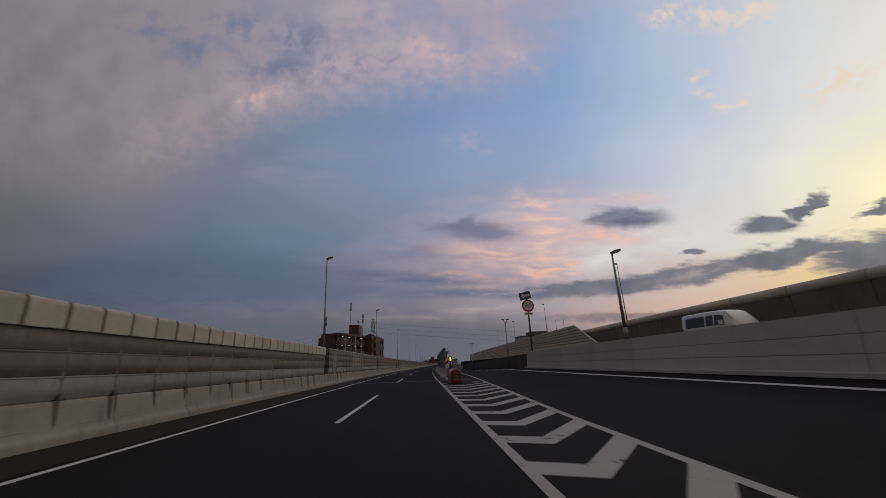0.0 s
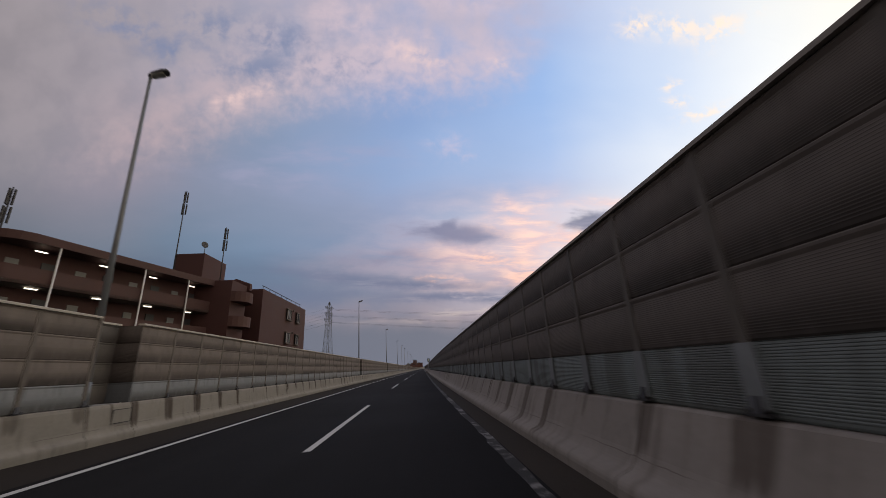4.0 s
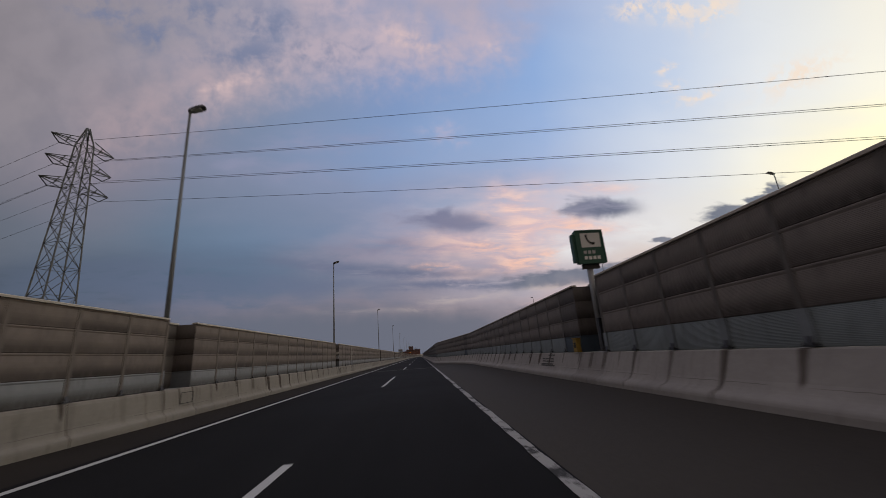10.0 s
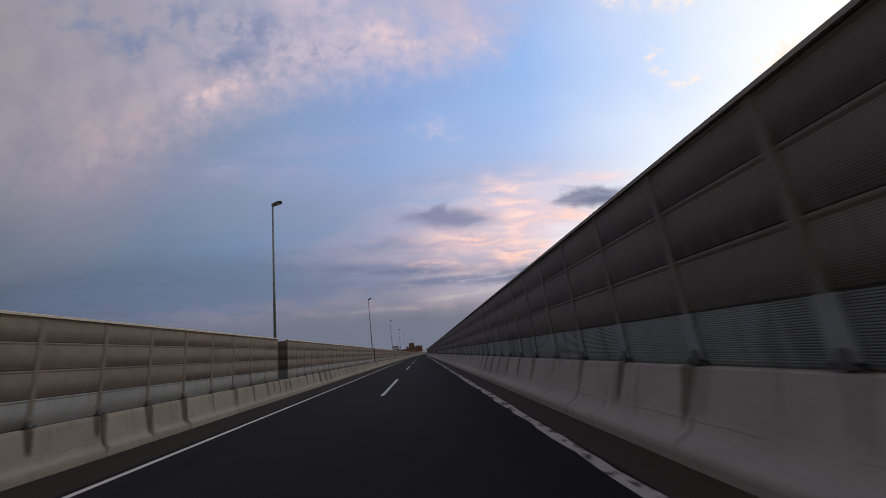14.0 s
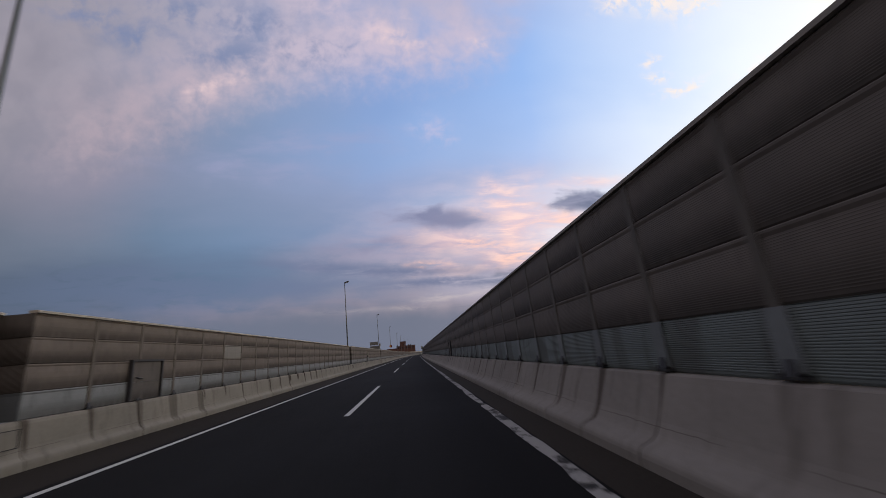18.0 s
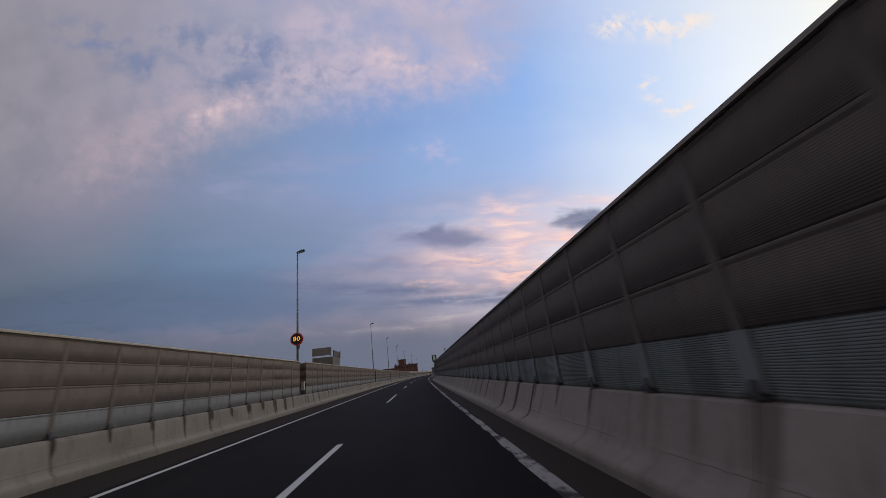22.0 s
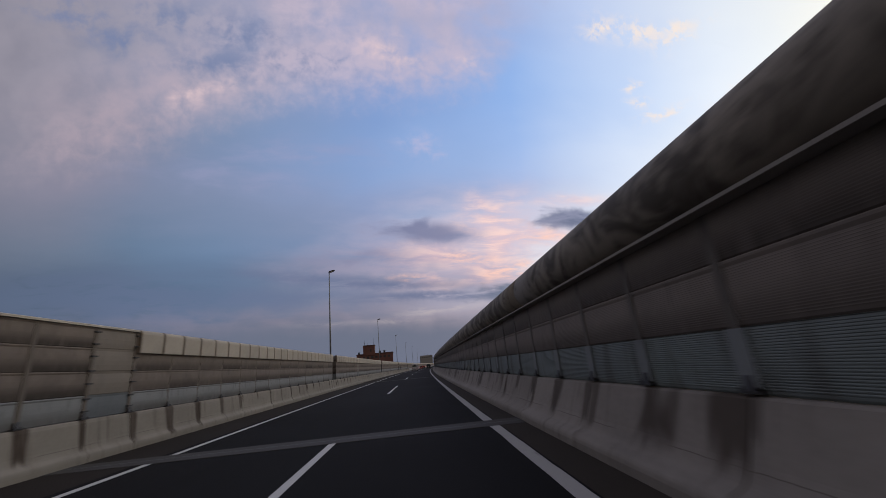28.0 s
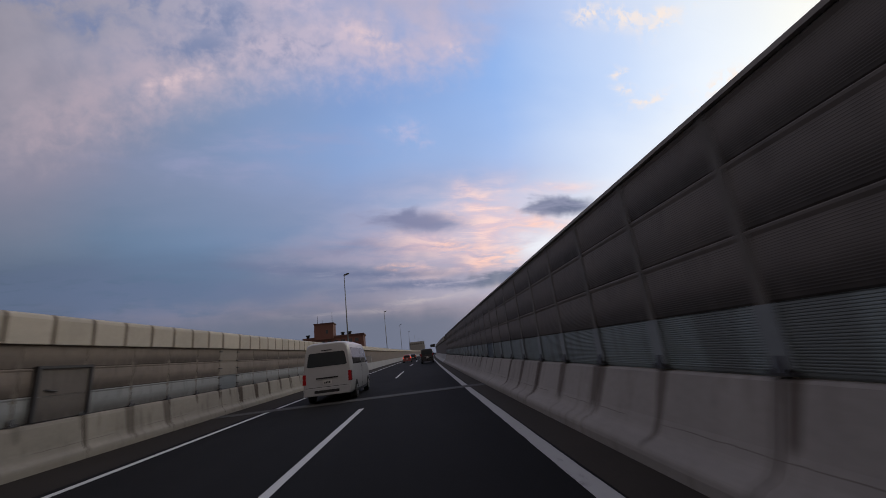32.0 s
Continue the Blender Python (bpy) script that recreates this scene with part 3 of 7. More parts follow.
def strip(edges, z):
    """Band along the road from rows of (s, x_left, x_right)."""
    b = Mesh()
    vs = [p for s, a, c in edges for p in (road(s, a, z), road(s, c, z))]
    b.add(vs, [(2 * i, 2 * i + 1, 2 * i + 3, 2 * i + 2) for i in range(len(edges) - 1)])
    return b


def steps(a, b, d):
    n = max(1, round((b - a) / d))
    return [a + (b - a) * i / n for i in range(n + 1)]


# ---- ground, deck and carriageway ----
FOOT_L, FOOT_R = -5.8, 4.3
SET_R = 0.27  # how far the right wall stands back behind the toe of its parapet
END_DETAIL, END_ROAD = 898.0, 1320.0
POLES = [-9, 34.4, 69.2, 110.0, 154.5, 196.6, 238.3, 267.8, 292.8, 334, 377.5, 419.5, 463.9, 505.4, 548.0, 590.5, 633.8, 663.5, 693.5, 724.5, 768.2, 808.8, 851, 892]
JOINTS = [36.4, 245.9, 299.8, 353.75, 442.35, 641.6, 694.3, 740.7, 780.75, 825.1, 863.95]


def foot_right(s):
    """Foot of the right-hand barrier, which swings out round two lay-bys."""
    if 246 <= s < 327:
        return float(np.interp(s, [246, 298, 302, 310, 314, 320], [7.3, 7.3, 6.75, 5.7, 5.1, FOOT_R]))
    if 645 <= s < 719:
        return float(np.interp(s, [645, 692, 695, 705, 709, 714.5], [7.3, 7.3, 6.95, 5.6, 5.05, FOOT_R]))
    return FOOT_R


def lift_right(s):
    """The lay-bys rise gently to their outer edge."""
    return 0.075 * (foot_right(s) - FOOT_R)


ground_mat = material("distant_ground", (0.07, 0.075, 0.06), 0.95, 0, 0.3, 0.05, 0.5, 0.004, 0, world=True)
g = Mesh()
g.add([(-6000, -6000, -11), (6000, -6000, -11), (6000, 8000, -11), (-6000, 8000, -11)], [(0, 1, 2, 3)])
tagged(new("ground", g.make("ground", ground_mat)), "dull green-grey land below the raised motorway", "ground", kind="structure")

deck = Mesh()
outer = lambda s: 40.0 if s < 40 else max(foot_right(s) + 0.5, float(np.interp(s, [40, 110], [40.0, 14.0])) if s < 110 else 0)
rows = steps(S0, 40, 8) + [41.0] + steps(44, 240, 4) + [245.9] + steps(246, 336, 3) + steps(340, 640, 5) + [644.9] + steps(645, 725, 3) + steps(730, END_ROAD, 5)
deck.loft([[road(s, FOOT_L - 0.5, -0.004), road(s, outer(s), -0.004), road(s, outer(s), -1.3), road(s, FOOT_L - 0.5, -1.3)] for s in rows][::-1])
tagged(new("road", deck.make("road", ASPHALT)), "dark asphalt carriageway of a raised motorway", "road", kind="structure")

m = strip([(s, FOOT_L - 0.02, -4.05) for s in steps(S0, END_ROAD, 6)], 0.0).make("shoulder", SHOULDER)
tagged(new("shoulder_left", m), "dirty concrete gutter beside the road edge", "gutter", kind="structure")
tagged(new("shoulder_dusty", strip([(s, 3.56, FOOT_R + 0.02) for s in steps(222, 245.9, 6)], 0.0).make("shoulder", DUSTY)), "dusty brown gutter before a lay-by", "gutter", kind="structure")
right_rows = [(s, 3.72, FOOT_R + 0.02) for s in steps(41, 222, 6)]
m = strip(right_rows, 0.0).make("shoulder", SHOULDER_DUST)
tagged(new("shoulder_right", m), "dirty concrete gutter beside the median barrier", "gutter", kind="structure")
for a, b in ((246, 327), (645, 719)):
    q = Mesh()
    srow = steps(a, b - 0.01, 3)
    q.loft([[road(s, 3.72, 0.0), road(s, foot_right(s) + 0.02, lift_right(s))] for s in srow], False, False)
    m = q.make("layby", LAYBY)
    tagged(new("layby_surface", m), "brown-grey concrete emergency lay-by", "lay-by", kind="structure")
for a, b in ((327, 645), (719, END_ROAD)):
    m = strip([(s, 3.72, FOOT_R + 0.02) for s in steps(a, b, 6)], 0.0).make("shoulder", SHOULDER_DUST)
    tagged(new("shoulder_right", m), "dirty concrete gutter beside the median barrier", "gutter", kind="structure")

# ---- painted lines ----
marking = thing("lane_marking", Matrix.Identity(4), "white painted lane dashes and edge lines", "road marking", kind="structure")
part("edge_line", strip([(s, -3.84, -3.67) for s in steps(S0, END_ROAD, 6)], 0.004).make("edge_line", PAINT), marking)
def frayed(a, b, x0, x1, chew):
    """Band of old paint whose edges are chipped away unevenly."""
    rows, g0, g1 = [], 0.0, 0.0
    for s in steps(a, b, 0.4):
        g0 = 0.55 * g0 + chew * max(0.0, rng.gauss(0.1, 0.5))
        g1 = 0.55 * g1 + chew * max(0.0, rng.gauss(0.0, 0.45))
        rows.append((s, min(x0 + g0, (x0 + x1) / 2 + 0.01), max(x1 - g1, (x0 + x1) / 2 + 0.03)))
    return strip(rows, 0.004)


rng = random.Random(17)
part("edge_line", frayed(46, 82, 3.49, 3.71, 0.045).make("worn_edge_line", PAINT_BARE), marking, None, "worn, flaking white edge line")
part("edge_line", frayed(82, 222, 3.48, 3.71, 0.05).make("rubbed_edge_line", PAINT_GONE), marking, None, "white edge line rubbed off to flakes")
part("edge_line", frayed(247, 330, 3.5, 3.71, 0.035).make("worn_edge_line", PAINT_WORN), marking)
part("edge_line", frayed(330, 690, 3.48, 3.71, 0.05).make("rubbed_edge_line", PAINT_BARE), marking)
part("edge_line", frayed(690, END_ROAD, 3.46, 3.69, 0.015).make("edge_line", PAINT_DULL), marking)
dash = 11.5 - 24 * 4
while dash < 1000:
    part("lane_dash", strip([(s, -0.075, 0.075) for s in steps(dash, dash + 9.6, 5)], 0.004).make("lane_dash", PAINT), marking)
    dash += 24.0

# ---- expansion joints across the deck ----
for j in JOINTS:
    x1 = foot_right(j - 0.6) if j > 41 else 7.5
    lay = j in (299.8, 694.3)
    if lay:
        x1 = 3.72
    jt = thing("expansion_joint", on_road(j, 0, 0.008), "grey mortar strip with a zigzag seal across the road", "expansion joint", "joints across the deck", "structure")
    for a, b in ((-0.42, -0.002), (0.002, 0.42)):
        q = Mesh().box(FOOT_L, x1, a, b, -0.03, 0.0)
        part("mortar_strip", q.make("mortar_strip", JOINT), jt)
    if lay:
        inv = jt.matrix_basis.inverted()
        for a, b in ((-0.42, -0.03), (0.03, 0.42)):
            q = Mesh().loft([[inv @ road(j + t, 3.72, 0.007), inv @ road(j + t, foot_right(j + t), lift_right(j + t) + 0.007)] for t in (a, b)], False, False)
            part("mortar_strip", q.make("mortar_strip", JOINT), jt)
    seal = Mesh()
    n = int((x1 - FOOT_L) / 0.13)
    xs = [FOOT_L + (x1 - FOOT_L) * i / n for i in range(n + 1)]
    ys = [(0.045 if i % 2 else -0.045) for i in range(n + 1)]
    seal.loft([[(x, y - 0.022, 0.001), (x, y + 0.022, 0.001)] for x, y in zip(xs, ys)][::-1], False, False)
    seal.box(FOOT_L, x1, -0.02, 0.02, -0.05, -0.012)
    part("rubber_seal", seal.make("rubber_seal", DARK_STEEL), jt)

# ---- pieces of the noise walls ----
# side: bottom edges of the four panel rows and the top of the last one
ROW_Z = {-1: (0.945, 1.485, 2.045, 2.605, 3.11), 1: (0.925, 1.505, 2.12, 2.75, 3.29)}
TOP = {-1: 3.11, 1: 3.29}
SET = {-1: 0.0, 1: SET_R}


def rows_of(side):
    """Bottom and stretch of each panel row."""
    z = ROW_Z[side]
    return [(a, (b - a) / 0.55) for a, b in zip(z, z[1:])]


def block_mesh(length, name, side, coat=None):
    """Parapet block with a rounded toe; the right-hand one leans back further."""
    h = length / 2 - 0.008
    k = SET[side] + 0.2
    top = ROW_Z[side][0] - 0.01
    face = [(k + 0.02, top - 0.02), (k, top - 0.08), (k * 0.62 + 0.02, 0.42), (k * 0.5 + 0.02, 0.31), (k * 0.42 + 0.01, 0.255)]
    toe = [(k * 0.3, 0.225), (k * 0.16, 0.205), (k * 0.07, 0.18), (k * 0.02, 0.145), (0.0, 0.1)]
    bow = face[2:] + toe
    fine = [face[2]]
    for i in range(1, len(bow) - 1):
        (a, za), (b, zb), (c, zc) = bow[i - 1: i + 2]
        for u in (0.25, 0.5, 0.75):
            w0, w1, w2 = (1 - u) ** 2 / 2, 0.5 + u * (1 - u), u * u / 2
            fine.append((a * w0 + b * w1 + c * w2, za * w0 + zb * w1 + zc * w2))
    prof = [(0.0, 0.0), (0.46 + SET[side], 0.0), (0.46 + SET[side], top - 0.02), (0.44 + SET[side], top), (k + 0.05, top)] + face[:2] + fine + toe[-1:]
    return Mesh().prism(prof, -h, h).make(name, coat or CONCRETE)


def panel_mesh(length, name, mat, ribs=0, depth=0.0, ledge=True):
    h = length / 2 - 0.03
    prof = [(0.37, -0.004), (0.325, -0.004), (0.312, 0.014)]
    n = ribs or 4
    span = 0.45 if ledge or not ribs else 0.5
    for i in range(n):
        z0 = 0.035 + span * i / n
        z1 = 0.035 + span * (i + 1) / n
        puff = lambda z: 0.014 * math.sin(math.pi * (z - 0.03) / (span + 0.01))
        if ribs:
            prof += [(0.31 - puff(z0), z0), (0.31 - puff(z0) - depth, z0 + (z1 - z0) * 0.25), (0.31 - puff(z1) - depth, z0 + (z1 - z0) * 0.6)]
        else:
            prof += [(0.31 - puff(z0), z0)]
    prof += [(0.31, 0.038 + span)]
    prof += [(0.297, 0.518), (0.297, 0.536), (0.303, 0.545), (0.37, 0.547)] if ledge else [(0.3, 0.545), (0.37, 0.548)]
    return Mesh().prism(prof, -h, h).make(name, mat)


def post_mesh(name, top, coat, plate=None, face=0.287):
    q = Mesh()
    if plate:
        q.box(0.268, 0.285, -0.105, 0.105, 0.985, 1.495, 2)
    q.box(face, face + 0.01, -0.055, 0.055, 0.95, top)
    q.box(face + 0.01, 0.40, -0.006, 0.006, 0.95, top)
    q.box(0.40, 0.412, -0.075, 0.075, 0.95, top)
    q.box(0.225, 0.45, -0.11, 0.11, 0.94, 0.965, 1)
    q.add([(0.228, -0.05, 0.965), (0.228, 0.05, 0.965), (0.262, 0.05, 1.09), (0.262, -0.05, 1.09), (0.262, -0.05, 0.965), (0.262, 0.05, 0.965)],
          [(0, 1, 2, 3), (0, 3, 4), (1, 5, 2)], False, 1)
    for y in (-0.085, 0.085):
        q.tube((0.24, y, 0.965), (0.24, y, 1.0), 0.014, None, 6, 1)
    return q.make(name, coat, DARK_STEEL, plate or coat)


POST = material("post_tan", (0.142, 0.12, 0.104), 0.65, 0.0, 0.12, 14.0, 0.3, 1.2, 0.1)
CONCRETE_WARM = streaked("beige_barrier_concrete", (0.265, 0.24, 0.208), (0.046, 0.029, 0.019), 0.85, True, False, 0.0, 0.45)
PLATE = material("post_plate", (0.19, 0.21, 0.225), 0.6, 0.0, 0.12, 14.0, 0.4, 1.5, 0.1)
POST_DARK = material("post_brown", (0.112, 0.101, 0.092), 0.65, 0.0, 0.12, 14.0, 0.35, 1.2, 0.1)
BLOCK = {-1: block_mesh(2.0, "concrete_block", -1, CONCRETE_WARM), 1: block_mesh(2.0, "concrete_block", 1)}
BLOCK["sooty"] = block_mesh(2.0, "concrete_block", 1, CONCRETE_SOOTY)
BLOCK["pale"] = block_mesh(2.0, "concrete_block", 1, CONCRETE_CLEAN)
PIECE = {
    "tan": panel_mesh(2.0, "sound_panel", PANEL),
    "dark": panel_mesh(2.0, "sound_panel_dark", PANEL_DARK, 22, 0.001),
    "louvre": panel_mesh(2.0, "louvre_panel", LOUVRE, 23, 0.0045, False),
    "fine_louvre": panel_mesh(2.0, "fine_louvre_panel", LOUVRE_PALE, 23, 0.0025, False),
    "grey": panel_mesh(2.0, "grey_panel", GREY_SHEET, 0),
    "pale": panel_mesh(2.0, "pale_panel", PANEL_PALE, 0),
    "sheet": panel_mesh(2.0, "cover_sheet", SHEET, 0, 0, False),
    "ribbed": panel_mesh(2.0, "ribbed_panel", PANEL_DARK, 22, 0.003, False),
    "navy": panel_mesh(2.0, "navy_sheet", NAVY_SHEET, 0, 0, False),
    "slate": panel_mesh(2.0, "slate_sheet", SLATE_SHEET, 22, 0.003, False),
    "brown": panel_mesh(2.0, "sound_panel_brown", PANEL_LIFTED, 22, 0.001),
    "blue": panel_mesh(2.0, "blue_sheet", BLUE_SHEET, 0, 0, False),
}
CLAMP = Mesh().box(-0.02, 0.02, -0.09, 0.09, -0.018, 0.018).make("clamp", DARK_STEEL)
POSTS = {(f, c): post_mesh("post" if c else "short_post", TOP[-1 if f else 1] if c else 2.6, POST if f else POST_DARK, None if f else PLATE) for f in (True, False) for c in (True, False)}
POSTS[True, False] = post_mesh("short_post", 2.6, POST, None, 0.306)


def cap_strip(section, pts, flip, sect=None, mat=None):
    """Flashing along the wall's top, following its line."""
    sgn = -1 if flip else 1
    top = TOP[sgn]
    sect = sect or [(0.25, top), (0.45, top), (0.45, top + 0.045), (0.43, top + 0.06), (0.27, top + 0.06), (0.25, top + 0.045)]
    sect = [(dx + SET[sgn], z) for dx, z in sect]
    inv = section.matrix_basis.inverted()
    up = (lambda s: 0.0) if flip else (lambda s: lift_right(s + 0.001 if s in (246.0, 645.0) else s - 0.001))
    q = Mesh().loft([[inv @ road(s, x + sgn * dx, z + up(s)) for dx, z in sect] for s, x in pts], True, True, len(sect) > 8)
    part("coping", q.make("coping", mat or COPING), section)


ROUND = [(0.30 + 0.27 * math.cos(a) * (1.0 if math.cos(a) > 0 else 1.1), 2.93 + 0.31 * math.sin(a)) for a in [math.pi * 2 * i / 18 for i in range(18)]]


# coping pieces; shadow strips at their overlapping ends are put into the colour as brown
COPING_HOOD = material("hood_cream", (0.4, 0.362, 0.312), 0.7, 0, 0.1, 10.0, 0.25, 0.9, 0.15)
q = Nodes(COPING_HOOD.node_tree, False)
p = next(n for n in q.t.nodes if n.type == "BSDF_PRINCIPLED")
co = q.n("ShaderNodeSeparateXYZ")
q.put(co.inputs[0], q.n("ShaderNodeTexCoord").outputs["Object"])
lap_wobble = q.noise(q.n("ShaderNodeNewGeometry").outputs["Position"], 3.0, 4.0, 0.6)
lap = q.smooth(q.math("ADD", q.math("ABSOLUTE", co.outputs[1]), q.math("MULTIPLY", q.math("SUBTRACT", lap_wobble, 0.5), 0.08)), 0.4, 0.485)
q.put(p.inputs["Base Color"], q.mix(q.math("MULTIPLY", lap, 0.75), p.inputs["Base Color"].links[0].from_socket, (0.12, 0.09, 0.065, 1)))
HOOD = [(0.48, 2.53), (0.48, 3.1), (0.42, 3.17), (0.34, 3.19), (0.27, 3.175), (0.225, 3.13), (0.205, 3.06), (0.2, 2.53)]
HOOD_PIECE = Mesh().prism(HOOD, -0.485, 0.485).make("coping", COPING_HOOD)


PALE_PANELS = ((-1, 473.9, 2), (1, 187.5, 2))


def pale_rows(kinds, side, s):
    """Row kinds with the few replaced pale panels put in."""
    return ["pale" if any(p[0] == side and abs(p[1] - s) < 0.78 and p[2] == i for p in PALE_PANELS) else kind for i, kind in enumerate(kinds)]


TAN = ("grey", "tan", "tan", "tan")
DARK = ("louvre", "dark", "dark", "dark")
COVER = ("blue", "sheet", "sheet", "sheet")
BLUE = ("navy", "ribbed", "ribbed", "ribbed")
PLAIN = ("navy", "slate", "slate", "slate")


def run_of_bays(section, side, bounds, foot, rows, coping, pale=False):
    """Blocks, posts and panels between the given bay bounds. side -1: left wall."""
    flip = side < 0
    inv = section.matrix_basis.inverted()
    for i, (a, b, style) in enumerate(bounds):
        za, zb = (0.0, 0.0) if flip else (lift_right(a + 0.001), lift_right(b - 0.001))
        pa, pb = road(a, foot(a + 0.001), za), road(b, foot(b - 0.001), zb)
        d = pb - pa
        base = Matrix.Translation((pa + pb) / 2) @ Matrix.Rotation(math.atan2(-d.x, d.y) + (math.pi if flip else 0), 4, "Z")
        scale = Matrix.Diagonal((1, d.length / 2.0, 1, 1))
        if i % 2 == 0:
            e = bounds[min(i + 1, len(bounds) - 1)][1]
            pe = road(e, foot(e - 0.001), 0.0 if flip else lift_right(e - 0.001))
            de = pe - pa
            part("concrete_block", BLOCK["sooty" if coping and not flip else "pale" if pale else side], section, inv @ Matrix.Translation((pa + pe) / 2) @ Matrix.Rotation(math.atan2(-de.x, de.y) + (math.pi if flip else 0), 4, "Z") @ Matrix.Diagonal((1, de.length / 2.0, 1, 1)))
        if style == "bare":
            continue
        end = inv @ base @ Matrix.Translation((SET[side], (d.length / 2) * (-1 if flip else 1), 0))
        if style is not PLAIN or i == 0:
            part("post", POSTS[flip, coping is None], section, end)
        kinds = rows if style == "wall" else style
        for (z, tall), kind in list(zip(rows_of(side), pale_rows(kinds, side, (a + b) / 2)))[: 3 if coping and flip else 4]:
            part("panel", PIECE[kind], section, inv @ base @ Matrix.Translation((SET[side], 0, z)) @ scale @ Matrix.Diagonal((1, 1, tall, 1)))
    pts = [(bounds[0][0], foot(bounds[0][0] + 0.001))] + [(b, foot(b - 0.001)) for a, b, st in bounds]
    if all(st == "bare" for a, b, st in bounds):
        return
    if coping is None:
        cap_strip(section, [p for p, bb in zip(pts, [bounds[0]] + bounds) if bb[2] != "bare"], flip, None, COPING if flip or pale else COPING_GREY)
    elif flip:
        a, b = bounds[0][0], bounds[-1][1]
        for u, v in zip(steps(a, b, 1.03), steps(a, b, 1.03)[1:]):
            part("coping", HOOD_PIECE, section, inv @ on_road((u + v) / 2, foot(u), 0, 180) @ Matrix.Diagonal((1, v - u, 1, 1)))
    else:
        cap_strip(section, pts, False, [(x, 3.05 + (z - 2.93) * 1.33) for x, z in ROUND], COPING_DARK)
        # ledge below the coping; its bright highlight is put into the paler colour
        cap_strip(section, pts, False, [(0.1, 2.6), (0.33, 2.6), (0.33, 2.635), (0.1, 2.635)], COPING_GREY)


def recess(sec, lo, hi, foot, side, up=0.0):
    """Notch in a wall: panels set back behind the parapet, with returns at both ends."""
    inv = sec.matrix_basis.inverted()
    L, mid, turn = hi - lo, (lo + hi) / 2, 180 if side < 0 else 0
    part("concrete_block", BLOCK[side], sec, inv @ on_road(mid, foot, up, turn) @ Matrix.Diagonal((1, L / 2, 1, 1)))
    off = side * SET[side]
    for i, (z, tall) in enumerate(rows_of(side)):
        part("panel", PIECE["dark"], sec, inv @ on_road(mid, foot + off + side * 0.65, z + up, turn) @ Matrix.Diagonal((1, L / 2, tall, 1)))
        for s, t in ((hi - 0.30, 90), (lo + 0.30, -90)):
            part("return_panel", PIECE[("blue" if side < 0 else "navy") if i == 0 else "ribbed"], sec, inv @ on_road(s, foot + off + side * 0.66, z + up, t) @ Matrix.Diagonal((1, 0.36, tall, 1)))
    x0, x1 = sorted((off + side * 0.4, off + side * 1.15))
    part("ledge", Mesh().box(x0, x1, -L / 2, L / 2, 0.7, ROW_Z[side][0] - 0.012).make("ledge", CONCRETE_PALE), sec, inv @ on_road(mid, foot, up))
    cap_strip(sec, [(lo, foot + side * 0.65), (hi, foot + side * 0.65)], side < 0, None, COPING if side < 0 else COPING_GREY)


WALL_LAG = 0.7
# left wall: sections end at joints and at the notches where the lamp posts stand
marks = sorted([(p - 0.22, p + 1.35, "notch") for p in POLES if p < END_DETAIL - 5] + [(j + WALL_LAG, j + WALL_LAG + 1.45, "joint") for j in JOINTS[1:] if all(abs(j - p) > 2.6 for p in POLES)] + [(37.2, 38.75, "joint")])
cursor = -14.0
foot_left = lambda s: FOOT_L
for lo, hi, what in marks + [(END_DETAIL, END_DETAIL, "end")]:
    coping = "round" if (hi < 38 or lo > 743) else None
    label = "tan sound-absorbing noise wall on a concrete parapet" + (" with a rounded cream coping" if coping else "")
    sec = thing("wall_left", on_road(cursor, FOOT_L), label, "noise wall", "left noise wall", "structure")
    inner = steps(cursor, lo, 1.63)
    bays = [(a, b, COVER if a > 46 and b < 55.8 else "wall") for a, b in zip(inner, inner[1:])]
    run_of_bays(sec, -1, bays, foot_left, TAN, coping)
    if what == "joint":
        sec = thing("wall_left", on_road(lo, FOOT_L), "plain cover sheets over an expansion joint in the noise wall", "noise wall", "left noise wall", "structure")
        run_of_bays(sec, -1, [(lo, hi, COVER)], foot_left, COVER, coping)
        for s in (lo, hi):
            for z in (1.12, 1.4, 1.75, 2.05, 2.4) if coping else (1.12, 1.4, 1.75, 2.05, 2.4, 2.7, 3.0):
                part("clamp", CLAMP, sec, sec.matrix_basis.inverted() @ on_road(s, FOOT_L - 0.262, z))
    elif what == "notch":
        sec = thing("wall_left", on_road(lo, FOOT_L), "recess in the noise wall for a lamp post", "noise wall", "left noise wall", "structure")
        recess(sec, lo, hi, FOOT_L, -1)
    cursor = hi

